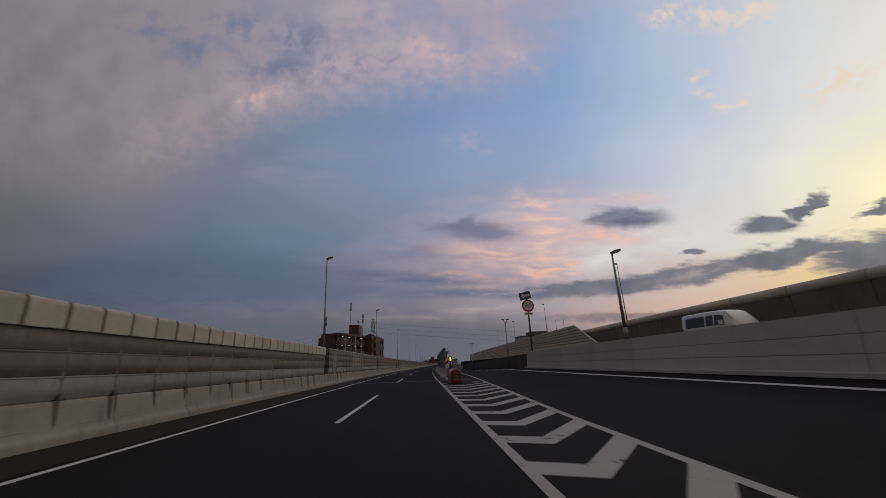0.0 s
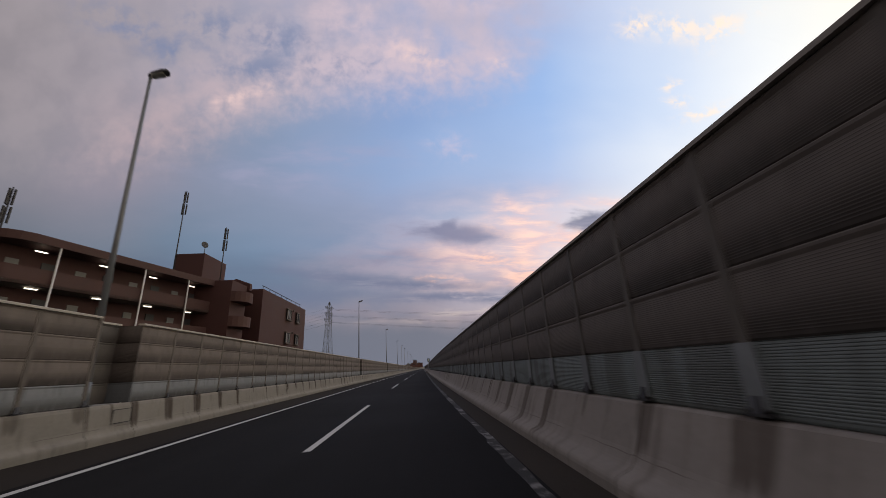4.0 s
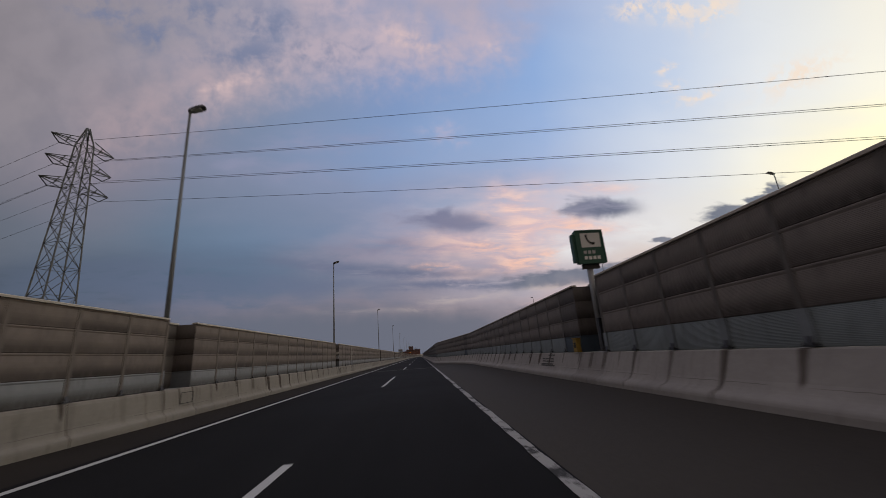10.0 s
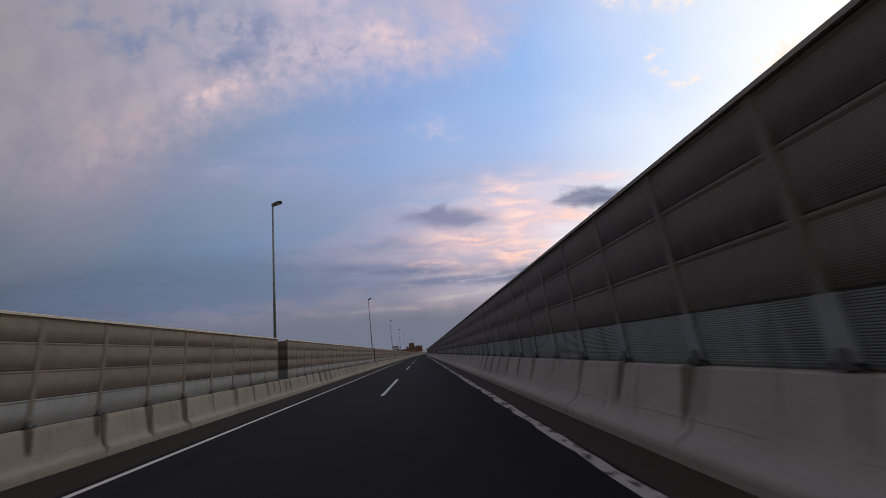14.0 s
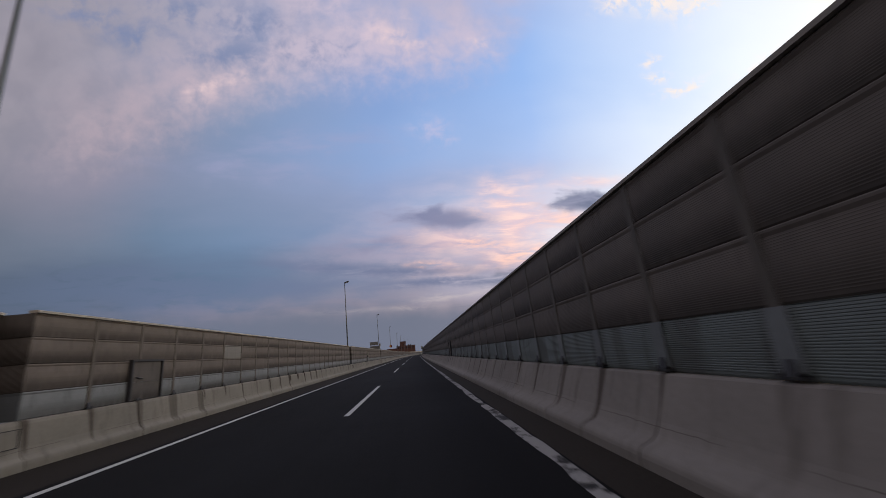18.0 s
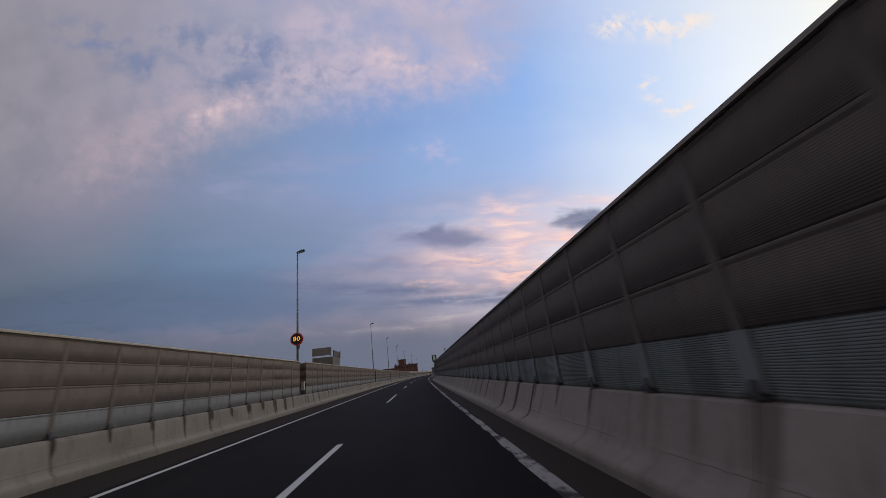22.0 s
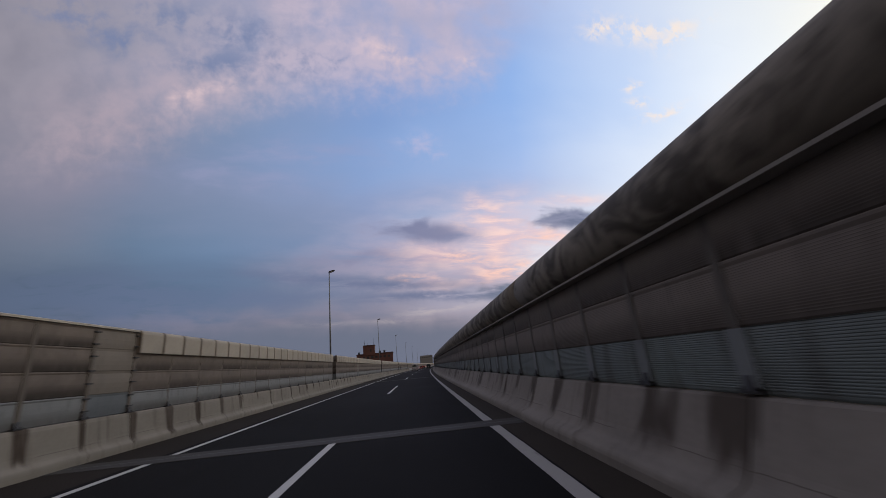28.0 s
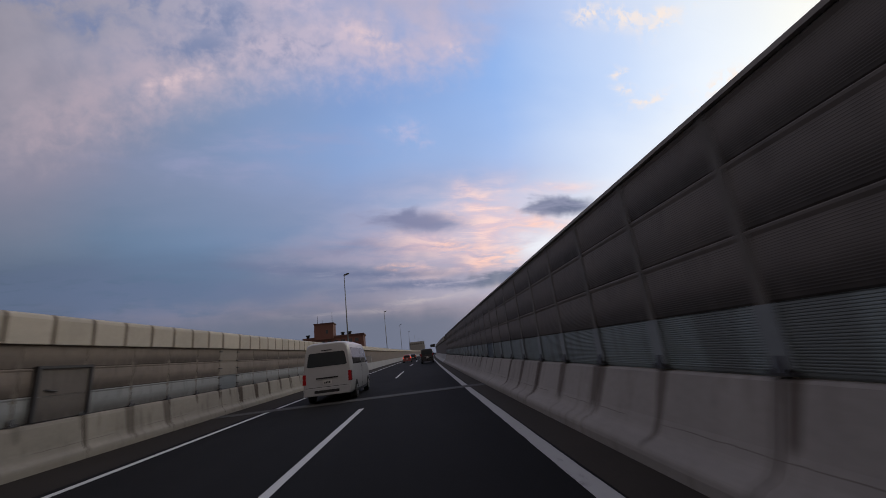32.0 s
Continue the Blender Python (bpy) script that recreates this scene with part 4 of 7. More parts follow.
# right wall
right_spans = [(38.0, 48.3, "bare"), (48.3, 54.5, "blue"), (54.5, 246.0, "wall"), (246.0, 327.0, "wall"), (327.0, 645.0, "wall"), (645.0, 719.0, "wall"), (719.0, 825.1, "round"), (825.1, 826.8, "blue"), (826.8, END_DETAIL, "wall")]
for a, b, style in right_spans:
    cuts = sorted([a] + [j for j in JOINTS if a + 3 < j < b - 3] + [c for c in (236.3, 237.6, 266.4, 268.3, 630.7, 632.0, 662.0, 663.9) if a < c < b] + [b])
    for u, v in zip(cuts, cuts[1:]):
        label = {"bare": "bare concrete median parapet", "blue": "blue-grey sheet end of the noise wall on a concrete parapet"}.get(style, "dark brown louvred noise wall on a stained concrete parapet")
        if style == "round":
            label += " with a sooty rounded coping"
        sec = thing("wall_right", on_road(u, foot_right(u)), label, "noise wall", "right noise wall", "structure")
        if u in (236.3, 266.4, 630.7, 662.0):
            recess(sec, u, v, foot_right(u), 1, lift_right(u))
            continue
        inner = steps(u, v, 1.545)
        bays = [(p, q, {"bare": "bare", "blue": PLAIN}.get(style, ("navy", "dark", "dark", "dark") if 268 < p and q < 270.6 else "wall")) for p, q in zip(inner, inner[1:])]
        if style == "wall" and u in JOINTS:
            bays[0] = (bays[0][0], bays[0][1], BLUE)
        in_bay = a in (246.0, 645.0)
        rows = ("louvre", "brown", "brown", "dark") if style == "round" else ("fine_louvre", "brown", "brown", "brown") if in_bay else DARK
        run_of_bays(sec, 1, bays, foot_right, rows, "round" if style == "round" else None, in_bay)

# dark end post of the wall with bolted brackets down its back
we = thing("wall_right", on_road(48.28, FOOT_R + SET_R, 0.94), "dark steel end post of the noise wall with bolted brackets", "noise wall", "right noise wall", "structure")
part("end_post", Mesh().box(0.26, 0.46, -0.06, 0.02, 0, 2.36).make("end_post", DARK_STEEL), we)
for i in range(9):
    part("bracket", Mesh().box(0.46, 0.52, -0.05, 0.01, 0.1 + 0.255 * i, 0.24 + 0.255 * i).make("bracket", DARK_STEEL), we)

# returns that close the wall's ends at the two lay-bys
for s in (246.0, 645.0):
    x1 = foot_right(s + 0.1)
    sec = thing("wall_right", on_road(s, FOOT_R), "end return of the dark noise wall at a lay-by", "noise wall", "right noise wall", "structure")
    inv = sec.matrix_basis.inverted()
    L = x1 - FOOT_R
    part("concrete_block", BLOCK[-1], sec, inv @ on_road(s - 0.02, FOOT_R + L / 2 + 0.2, 0, -90) @ Matrix.Diagonal((1, L / 2, 1, 1)))
    for z, tall in rows_of(1):
        part("return_panel", PIECE["ribbed"], sec, inv @ on_road(s - 0.02, FOOT_R + SET_R + L / 2 + 0.33, z, -90) @ Matrix.Diagonal((1, L / 2, tall, 1)))

# walls far ahead
for side, foot, mat, cmat in ((-1, FOOT_L, PANEL, COPING), (1, FOOT_R, PANEL_DARK, COPING_DARK)):
    sec = thing("wall_ahead", on_road(END_DETAIL, foot), "noise wall running on into the distance", "noise wall", kind="structure")
    inv = sec.matrix_basis.inverted()
    far = steps(END_DETAIL, END_ROAD, 10)
    for name, prof, mt in (("parapet", [(0, 0), (0.46, 0), (0.46, 0.95), (0.22, 0.95), (0.06, 0.3)], CONCRETE_PALE), ("panels", [(0.3, 0.96), (0.37, 0.96), (0.37, TOP[side]), (0.3, TOP[side])], mat), ("coping", [(0.1, 2.7), (0.5, 2.7), (0.5, 3.2), (0.1, 3.2)], cmat)):
        q = Mesh().loft([[inv @ road(s, foot + side * (dx + (SET[side] if dx > 0 else 0)), z) for dx, z in prof] for s in far])
        part(name, q.make(name, mt), sec)

# ---- lamp posts ----
def lamp_post(m, label, height=10.6, arm=0.75, group="lamp posts along the wall"):
    """Straight tapered mast with a short outreach and a flat lantern; the arm points along local x."""
    lp = thing("street_lamp", m, label, "street lamp", group)
    part("base_plate", Mesh().box(-0.13, 0.1, -0.14, 0.14, 0, 0.03).make("base_plate", DARK_STEEL), lp)
    part("mast", Mesh().tube((0, 0, 0.03), (0, 0, 0.6), 0.11, 0.11, 10).tube((0, 0, 0.6), (0, 0, height), 0.085, 0.045, 10).make("mast", POLE), lp)
    part("arm", Mesh().tube((0, 0, height - 0.06), (0.02, 0, height + 0.04), 0.06, 0.055, 8).tube((0, 0, height + 0.02), (0.16, 0, height + 0.06), 0.045, 0.04, 8).make("arm", POLE), lp)
    x = -0.06
    rings = []
    for u, w, z0, z1 in ((x, 0.06, 0.0, 0.08), (x + 0.1, 0.11, -0.01, 0.11), (x + 0.4, 0.15, -0.01, 0.13), (x + arm - 0.05, 0.13, 0.01, 0.11), (x + arm, 0.07, 0.03, 0.08)):
        z = height + 0.02 + 0.22 * (u - x)
        rings.append([(u, -w, z + z0), (u, w, z + z0), (u, w * 0.8, z + z1), (u, -w * 0.8, z + z1)])
    part("lantern", Mesh().loft(rings).make("lantern", DARK_STEEL), lp)
    tilt = Matrix.Translation((x, 0, height + 0.02)) @ Matrix.Rotation(-0.216, 4, "Y")
    part("diffuser", Mesh().box(0.12, arm - 0.12, -0.11, 0.11, -0.04, -0.006).make("diffuser", LENS), lp, tilt)
    return lp


LENS = material("lamp_glass", (0.5, 0.5, 0.47), 0.2, 0, 0.05, 10, 0.05, 1, 0)
first_lamp = None
for p in POLES + [933, 975, 1017, 1059, 1101, 1143, 1185]:
    m = on_road(p, FOOT_L - 0.48, 0.93) @ Matrix.Rotation(radians(-0.9), 4, "Y")
    if first_lamp is None:
        first_lamp = lamp_post(m, "tall grey lamp post in a recess of the noise wall", 10.25, 0.62)
    else:
        copy_thing(first_lamp, m)


# ---- signs and roadside fittings ----
GREEN = material("sign_green", (0.012, 0.07, 0.05), 0.45, 0, 0.05, 10, 0.12, 1, 0)
WHITE = material("sign_white", (0.62, 0.62, 0.6), 0.5, 0, 0.05, 10, 0.12, 1, 0)
RED = material("sign_red", (0.42, 0.03, 0.035), 0.5, 0, 0.08, 10, 0.2, 1.5, 0)
BLUE_SIGN = material("sign_blue", (0.02, 0.06, 0.22), 0.45, 0, 0.05, 10, 0.12, 1, 0)
BLACK = material("matt_black", (0.012, 0.012, 0.013), 0.6, 0, 0.1, 10, 0.2, 1, 0)
YELLOW = material("hazard_yellow", (0.3, 0.19, 0.035), 0.65, 0, 0.3, 14, 0.85, 3.5, 0.1)
STENCIL = material("stencil_paint", (0.07, 0.068, 0.065), 0.8, 0, 0.2, 20.0, 0.4, 3.0, 0)
AMBER = lit("amber_lamp", (1.0, 0.62, 0.02), 3.0)
AMBER_LED = lit("amber_led", (1.0, 0.42, 0.05), 1.0)
WHITE_LAMP = lit("corridor_lamp", (1.0, 0.93, 0.82), 2.5)


def writing(name, text, size, mat, parent, m, label=""):
    """Characters as a flat mesh, facing local -y."""
    cu = bpy.data.curves.new(name, "FONT")
    cu.body, cu.size, cu.align_x, cu.align_y, cu.extrude = text, size, "CENTER", "CENTER", 0.004
    tmp = bpy.data.objects.new(name, cu)
    me = bpy.data.meshes.new_from_object(tmp)
    bpy.data.objects.remove(tmp)
    me.materials.clear()
    me.materials.append(mat)
    return part(name, me, parent, m @ Matrix.Rotation(radians(90), 4, "X"), label)


def flat_shape(points, depth=0.006):
    """Outline in x and z pushed out along y."""
    return Mesh().loft([[(x, y, z) for x, z in points] for y in (-depth, 0.0)])


def box_sign(s, x, z0, z1, w, h, kind, label, base_z):
    """Internally framed green box sign on a steel pole."""
    sg = thing("roadside_sign", on_road(s, x, base_z), label, "road sign")
    part("pole", Mesh().tube((0, 0.1, 0), (0, 0.1, z1 - base_z - 0.1), 0.11, 0.10, 12).make("pole", STEEL), sg)
    part("base_plate", Mesh().box(-0.16, 0.16, -0.06, 0.26, 0, 0.04).make("base_plate", DARK_STEEL), sg)
    zc = (z0 + z1) / 2 - base_z
    part("housing", Mesh().box(-w / 2, w / 2, -0.22, -0.02, zc - h / 2, zc + h / 2).make("housing", GREEN), sg, None, "dark green sign box")
    rim = Mesh()
    for a in (-1, 1):
        rim.box(a * w / 2 - 0.02, a * w / 2 + 0.02, -0.25, -0.21, zc - h / 2, zc + h / 2)
        rim.box(-w / 2, w / 2, -0.25, -0.21, zc + a * h / 2 - 0.02, zc + a * h / 2 + 0.02)
    part("rim", rim.make("rim", GREEN), sg)
    part("bracket", Mesh().box(-0.3, 0.3, -0.05, 0.05, zc - h / 2 - 0.16, zc - h / 2).make("bracket", DARK_STEEL), sg)
    if kind == "bay":
        pts = [(-0.2, 0.5), (0.12, 0.5), (0.14, 0.28), (0.27, 0.12), (0.27, -0.2), (0.14, -0.33), (0.1, -0.42), (-0.16, -0.42)]
        part("pictogram", flat_shape([(px * w, zc + pz * h * 0.88) for px, pz in pts]).make("pictogram", WHITE), sg, Matrix.Translation((0, -0.224, 0)), "white outline of a lay-by")
        writing("characters", "非常駐車帯", 0.13, WHITE, sg, Matrix.Translation((0, -0.226, zc - h / 2 + 0.09)))
    else:
        part("pictogram_field", flat_shape([(-0.32 * w, zc - 0.02 * h), (0.4 * w, zc - 0.02 * h), (0.4 * w, zc + 0.42 * h), (-0.32 * w, zc + 0.42 * h)]).make("pictogram_field", WHITE), sg, Matrix.Translation((0, -0.224, 0)))
        q = Mesh()
        for a, b, r in (((-0.10, 0.36), (-0.11, 0.28), 0.045), ((-0.11, 0.28), (-0.04, 0.16), 0.03), ((-0.04, 0.16), (0.08, 0.09), 0.03), ((0.08, 0.09), (0.16, 0.1), 0.045)):
            q.tube((a[0] * w, -0.232, zc + a[1] * h), (b[0] * w, -0.232, zc + b[1] * h), r * 0.9, None, 8)
        part("handset", q.make("handset", BLACK), sg, None, "black telephone handset symbol")
        for zz in (-0.17, -0.34):
            q = Mesh()
            for i in range(4 if zz < -0.2 else 3):
                q.box(-0.28 * w + i * 0.16 * w, -0.28 * w + i * 0.16 * w + 0.11 * w, -0.23, -0.222, zc + zz * h - 0.05 * h, zc + zz * h + 0.05 * h)
            part("lettering_bar", q.make("lettering_bar", WHITE if zz < -0.2 else STEEL), sg)
    return sg


box_sign(236.6, FOOT_R + 0.38, 3.6, 4.6, 0.76, 1.0, "bay", "green lay-by sign on a pole above the noise wall", 0.95)
box_sign(631.0, FOOT_R + 0.38, 3.35, 4.35, 0.76, 1.0, "bay", "green lay-by sign on a pole above the noise wall", 0.95)
for s in (267.0, 662.6):
    x, up = foot_right(s) + SET_R + 0.52, lift_right(s)
    ph = box_sign(s, x, 4.05, 5.25, 0.96, 1.16, "phone", "green emergency telephone sign above a lay-by wall", 0.95 + up)
    part("side_box", Mesh().box(-0.60, -0.48, -0.2, 0.0, 2.95, 3.95).make("side_box", GREEN), ph)
    part("switch_box", Mesh().box(-0.13, 0.13, -0.12, 0.02, 0.05, 1.05).make("switch_box", DARK_STEEL), ph, None, "dark switch box")
    tb = thing("emergency_phone", on_road(s + 1.55, foot_right(s) + SET_R + 0.02, 0.93 + up), "yellow emergency telephone cabinet on the parapet", "telephone box")
    part("cabinet", Mesh().box(0.14, 0.42, -0.17, 0.17, 0, 0.48).make("cabinet", YELLOW), tb)
    part("door", Mesh().box(0.125, 0.14, -0.14, 0.14, 0.04, 0.44).make("door", YELLOW), tb)
    part("handset_symbol", Mesh().box(0.119, 0.125, -0.08, 0.08, 0.16, 0.34).make("handset_symbol", BLACK), tb)
    part("hood", Mesh().box(0.1, 0.44, -0.19, 0.19, 0.48, 0.505).make("hood", YELLOW), tb)
    # stencilled lines of writing, too blurred to read
    st = thing("stencilled_notice", on_road(s + 4.7, foot_right(s), up), "dark stencilled lines of writing on the parapet", "notice")
    for row, (z, n, w, y0) in enumerate(((0.83, 3, 0.2, -0.75), (0.68, 4, 0.3, -0.7), (0.58, 3, 0.42, -0.75), (0.47, 1, 1.5, -0.75), (0.41, 1, 1.7, -0.95))):
        lean = Matrix.Translation((0.462 - (0.845 - z) * 0.38, 0, z)) @ Matrix.Rotation(radians(20.8), 4, "Y")
        q = Mesh()
        for c in range(n):
            y = y0 + c * (w + 0.08)
            q.box(-0.006, 0.004, y, y + w, -0.024, 0.024)
        part("lettering_bar", q.make("lettering_bar", STENCIL), st, lean)
# camera on a slim mast behind the second lay-by wall
cm = thing("camera_mast", on_road(648.2, foot_right(648) + 0.36, 0.95 + lift_right(648)), "slim mast with a camera and a hooked bracket", "camera mast")
part("mast", Mesh().tube((0, 0, 0), (0, 0, 5.2), 0.06, 0.05, 10).make("mast", STEEL), cm)
part("camera", Mesh().box(-0.12, 0.12, -0.2, 0.16, 4.85, 5.05).make("camera", DARK_STEEL), cm)
part("bracket", Mesh().tube((0, 0, 5.2), (0.22, 0, 5.45), 0.03, None, 8).tube((0.22, 0, 5.45), (0.24, 0, 4.9), 0.03, None, 8).make("bracket", STEEL), cm)

# variable speed limit on a lamp post
sp = thing("speed_sign", on_road(590.5, FOOT_L - 0.48, 4.3), "round red-rimmed variable speed sign with amber digits", "speed sign")
part("mounting", Mesh().box(-0.08, 0.08, -0.2, 0.1, -0.25, 0.25).make("mounting", DARK_STEEL), sp)
part("rim", Mesh().disc((-0.04, -0.22, 0.4), (0, 1, 0), 0.44, 0.1, 32).make("rim", RED), sp, None, "red round rim")
part("display", Mesh().disc((-0.04, -0.28, 0.4), (0, 1, 0), 0.35, 0.04, 32).make("display", BLACK), sp)
for x, digit in ((-0.165, "8"), (0.085, "0")):
    writing("digit", digit, 0.44, AMBER_LED, sp, Matrix.Translation((x, -0.306, 0.4)), "amber lit digit")

# small service doors set into the walls
def service_door(s, side, group):
    foot = FOOT_L if side < 0 else FOOT_R + SET_R
    m = on_road(s, foot, 0.96, 180 if side < 0 else 0)
    dr = thing("service_door", m, "small brown service door set into the noise wall", "door", group)
    fr = Mesh()
    for y in (-0.68, 0.62):
        fr.box(0.2, 0.3, y, y + 0.06, 0, 1.06)
    fr.box(0.2, 0.3, -0.68, 0.68, 1.06, 1.12)
    part("frame", fr.make("frame", DARK_STEEL), dr)
    part("leaf", Mesh().box(0.245, 0.275, -0.61, 0.61, 0.5, 1.05).make("leaf", PANEL_DARK), dr)
    part("kick_plate", Mesh().box(0.245, 0.275, -0.61, 0.61, 0.0, 0.49).make("kick_plate", PANEL_DARK), dr)
    part("handle", Mesh().tube((0.225, 0.45, 0.62), (0.225, 0.2, 0.58), 0.02, None, 8).make("handle", DARK_STEEL), dr)


for s, side in ((104.7, -1), (468.85, -1), (857.95, -1), (487.5, 1)):
    service_door(s, side, "service doors in the walls")

# junction boxes on the right wall
for s in (438.8, 560.0):
    jb = thing("junction_box", on_road(s, FOOT_R + SET_R + 0.2, 1.15), "dark junction box with a cable duct on the wall", "junction box")
    part("box", Mesh().box(-0.03, 0.1, -0.12, 0.12, 0.1, 0.5).make("box", DARK_STEEL), jb)
    part("duct", Mesh().tube((0.05, 0.0, -0.2), (0.05, 0.0, 0.1), 0.03, None, 8).make("duct", DARK_STEEL), jb)

# cover plates on the parapet beside each lamp post
plate = Mesh()
plate.box(0.06, 0.075, -0.35, 0.35, 0.44, 0.456).box(0.06, 0.075, -0.35, 0.35, 0.78, 0.796).box(0.06, 0.075, -0.35, -0.335, 0.44, 0.796).box(0.06, 0.075, 0.335, 0.35, 0.44, 0.796)
plate_mesh = plate.make("hatch_frame", JOINT)
for p in POLES:
    if 20 < p < END_DETAIL:
        hp = thing("cable_hatch", on_road(p + 0.9, FOOT_L, 0, 180), "rectangular cable hatch in the concrete parapet", "hatch", "cable hatches")
        part("hatch_frame", plate_mesh, hp, Matrix.Translation((0.03, 0, 0)) @ Matrix.Rotation(radians(0), 4, "Y"))
# rusty pairs of steel staples on the parapet before one lamp post
RUST = material("rusty_steel", (0.06, 0.04, 0.028), 0.8, 0.2, 0.25, 18.0, 0.4, 3.0, 0.2)
STAIN = material("rust_stain", (0.13, 0.108, 0.088), 0.9, 0, 0.2, 12.0, 0.4, 2.0, 0.1)
for s, h0, h1 in ((544.55, 0.25, 0.68), (545.65, 0.26, 0.63), (546.45, 0.24, 0.56), (547.6, 0.27, 0.57)):
    st = thing("bracket_pair", on_road(s, FOOT_L, 0, 180), "pair of rusty steel staples bolted to the concrete parapet", "bracket", "brackets on the parapet")
    for z in (h0, h1):
        at = Matrix.Translation((0.105 + 0.15 * (z - 0.27), 0, z)) @ Matrix.Rotation(radians(9), 4, "Y")
        q = Mesh().box(-0.06, 0.01, -0.17, 0.17, -0.015, 0.015).box(-0.06, 0.01, -0.17, -0.14, -0.075, -0.015).box(-0.06, 0.01, 0.14, 0.17, -0.075, -0.015)
        part("staple", q.make("staple", RUST), st, at)
    part("rust_stain", Mesh().add([(0.095 + 0.15 * (h0 - 0.27), -0.13, h0), (0.095 + 0.15 * (h0 - 0.27), 0.13, h0), (0.095 + 0.15 * (h1 - 0.27), 0.15, h1), (0.095 + 0.15 * (h1 - 0.27), -0.15, h1)], [(0, 3, 2, 1)]).make("rust_stain", STAIN), st, None, "brown run of rust")
# deck of the opposite carriageway
q = Mesh().loft([[road(s, 9.8 if s < 240 or s > 340 else 11.5, -3.25), road(s, 24, -3.25), road(s, 24, -4.4), road(s, 9.8 if s < 240 or s > 340 else 11.5, -4.4)] for s in steps(150, 1300, 10)])
tagged(new("opposite_carriageway", q.make("opposite_carriageway", ASPHALT)), "deck of the opposite carriageway beyond the wall", "road", kind="structure")


# control boxes on the left wall and on two of the masts
def wall_box(s, x, z0, label, sizes, duct):
    cb = thing("control_box", on_road(s, x, z0), label, "control box")
    part("duct", Mesh().tube((0, 0.06, 0), (0, 0.06, duct), 0.035, None, 8).make("duct", DARK_STEEL), cb)
    for w, h, z, mat in sizes:
        bx = part("box", Mesh().box(-0.02, 0.16, -w / 2, w / 2, z, z + h).make("box", mat), cb)
        part("hood", Mesh().box(-0.03, 0.19, -w / 2 - 0.02, w / 2 + 0.02, z + h, z + h + 0.02).make("hood", mat), bx)
        part("lock", Mesh().tube((0.16, w * 0.3, z + h / 2), (0.175, w * 0.3, z + h / 2), 0.015, None, 8).make("lock", DARK_STEEL), bx)


PALE_BOX = material("pale_box_paint", (0.42, 0.41, 0.37), 0.5, 0.1, 0.1, 12.0, 0.3, 2.0, 0.1)
wall_box(522.9, FOOT_L - 0.27, 0.95, "pale control box above a stained grey one on the noise wall", ((0.34, 0.4, 1.05, PALE_BOX), (0.32, 0.55, 0.12, STEEL)), 1.1)
wall_box(849.7, FOOT_L - 0.27, 0.95, "pale control box above a stained grey one on the noise wall", ((0.34, 0.4, 0.95, PALE_BOX), (0.32, 0.55, 0.1, STEEL)), 1.0)
wall_box(292.78, FOOT_L - 0.26, 0.95, "two small pale boxes on a lamp post", ((0.22, 0.22, 1.15, PALE_BOX), (0.22, 0.26, 0.75, STEEL)), 1.2)
wall_box(591.3, FOOT_L - 0.42, 0.95, "small white box in a lamp post recess", ((0.3, 0.55, 0.3, PALE_BOX),), 0.4)


# ---- diverging ramp and its gore ----
ramp_z = lambda s: float(np.interp(s, [-120, 40, 75, 120], [0.8, 0.75, 0.2, -0.4]))
gore_right = lambda s: float(np.interp(s, [-60, 0, 12, 18, 41, 75], [5.2, 5.9, 6.2, 6.6, 7.6, 8.2]))
q = Mesh().loft([[road(s, gore_right(s) + 0.3, -0.002), road(s, 11.6, ramp_z(s) - 0.1), road(s, 12.55, ramp_z(s) - 0.02)] for s in steps(-100, 120, 5)], False, False)
tagged(new("ramp_surface", q.make("ramp_surface", ASPHALT)), "dark asphalt ramp that rises beside the main road", "road", kind="structure")

gore = thing("gore_marking", Matrix.Identity(4), "white chevron paint where the ramp divides from the road", "road marking", kind="structure")
part("edge_line", strip([(s, 3.67, 3.85) for s in steps(-60, 28, 5)], 0.004).make("gore_line", PAINT_GORE), gore)
part("edge_line", strip([(s, float(np.interp(s, [28, 46], [3.67, 3.5])), float(np.interp(s, [28, 46], [3.85, 3.7]))) for s in steps(28, 46, 3)], 0.004).make("gore_line_worn", PAINT_WORN), gore)
part("edge_line", strip([(s, gore_right(s) - 0.1, gore_right(s) + 0.1) for s in steps(-60, 75, 5)], 0.006).make("gore_line", PAINT_GORE), gore)
q = Mesh().loft([[road(s, 11.2, ramp_z(s) - 0.135), road(s, 11.38, ramp_z(s) - 0.108)] for s in steps(-90, 110, 5)], False, False)
part("edge_line", q.make("ramp_line", PAINT), gore)
tip = 7.52 - 13 * 2.1
while tip < 27.3:
    a, c = 3.82, gore_right(tip + 1.5) - 0.05
    mid = a + 0.37 * (c - a)
    rise, w = 1.3 * (c - mid), 0.7
    vs = [road(s, x, 0.005) for s, x in ((tip + 0.34, a), (tip + 0.34 + w, a), (tip, mid), (tip + w, mid), (tip + rise, c), (tip + rise + 0.82, c))]
    part("chevron", Mesh().add(vs, [(0, 2, 3, 1), (2, 4, 5, 3)]).make("chevron", PAINT_GORE), gore)
    tip += 2.1
for name, pts in (("chevron", ((30.53, 3.89), (30.41, 4.14), (29.71, 4.1), (29.78, 3.83))), ("chevron", ((30.9, 6.2), (31.55, 6.2), (32.2, 6.85), (31.45, 6.85)))):
    part(name, Mesh().add([road(a, b, 0.005) for a, b in pts], [(0, 1, 2, 3)]).make("chevron", PAINT_GORE), gore)

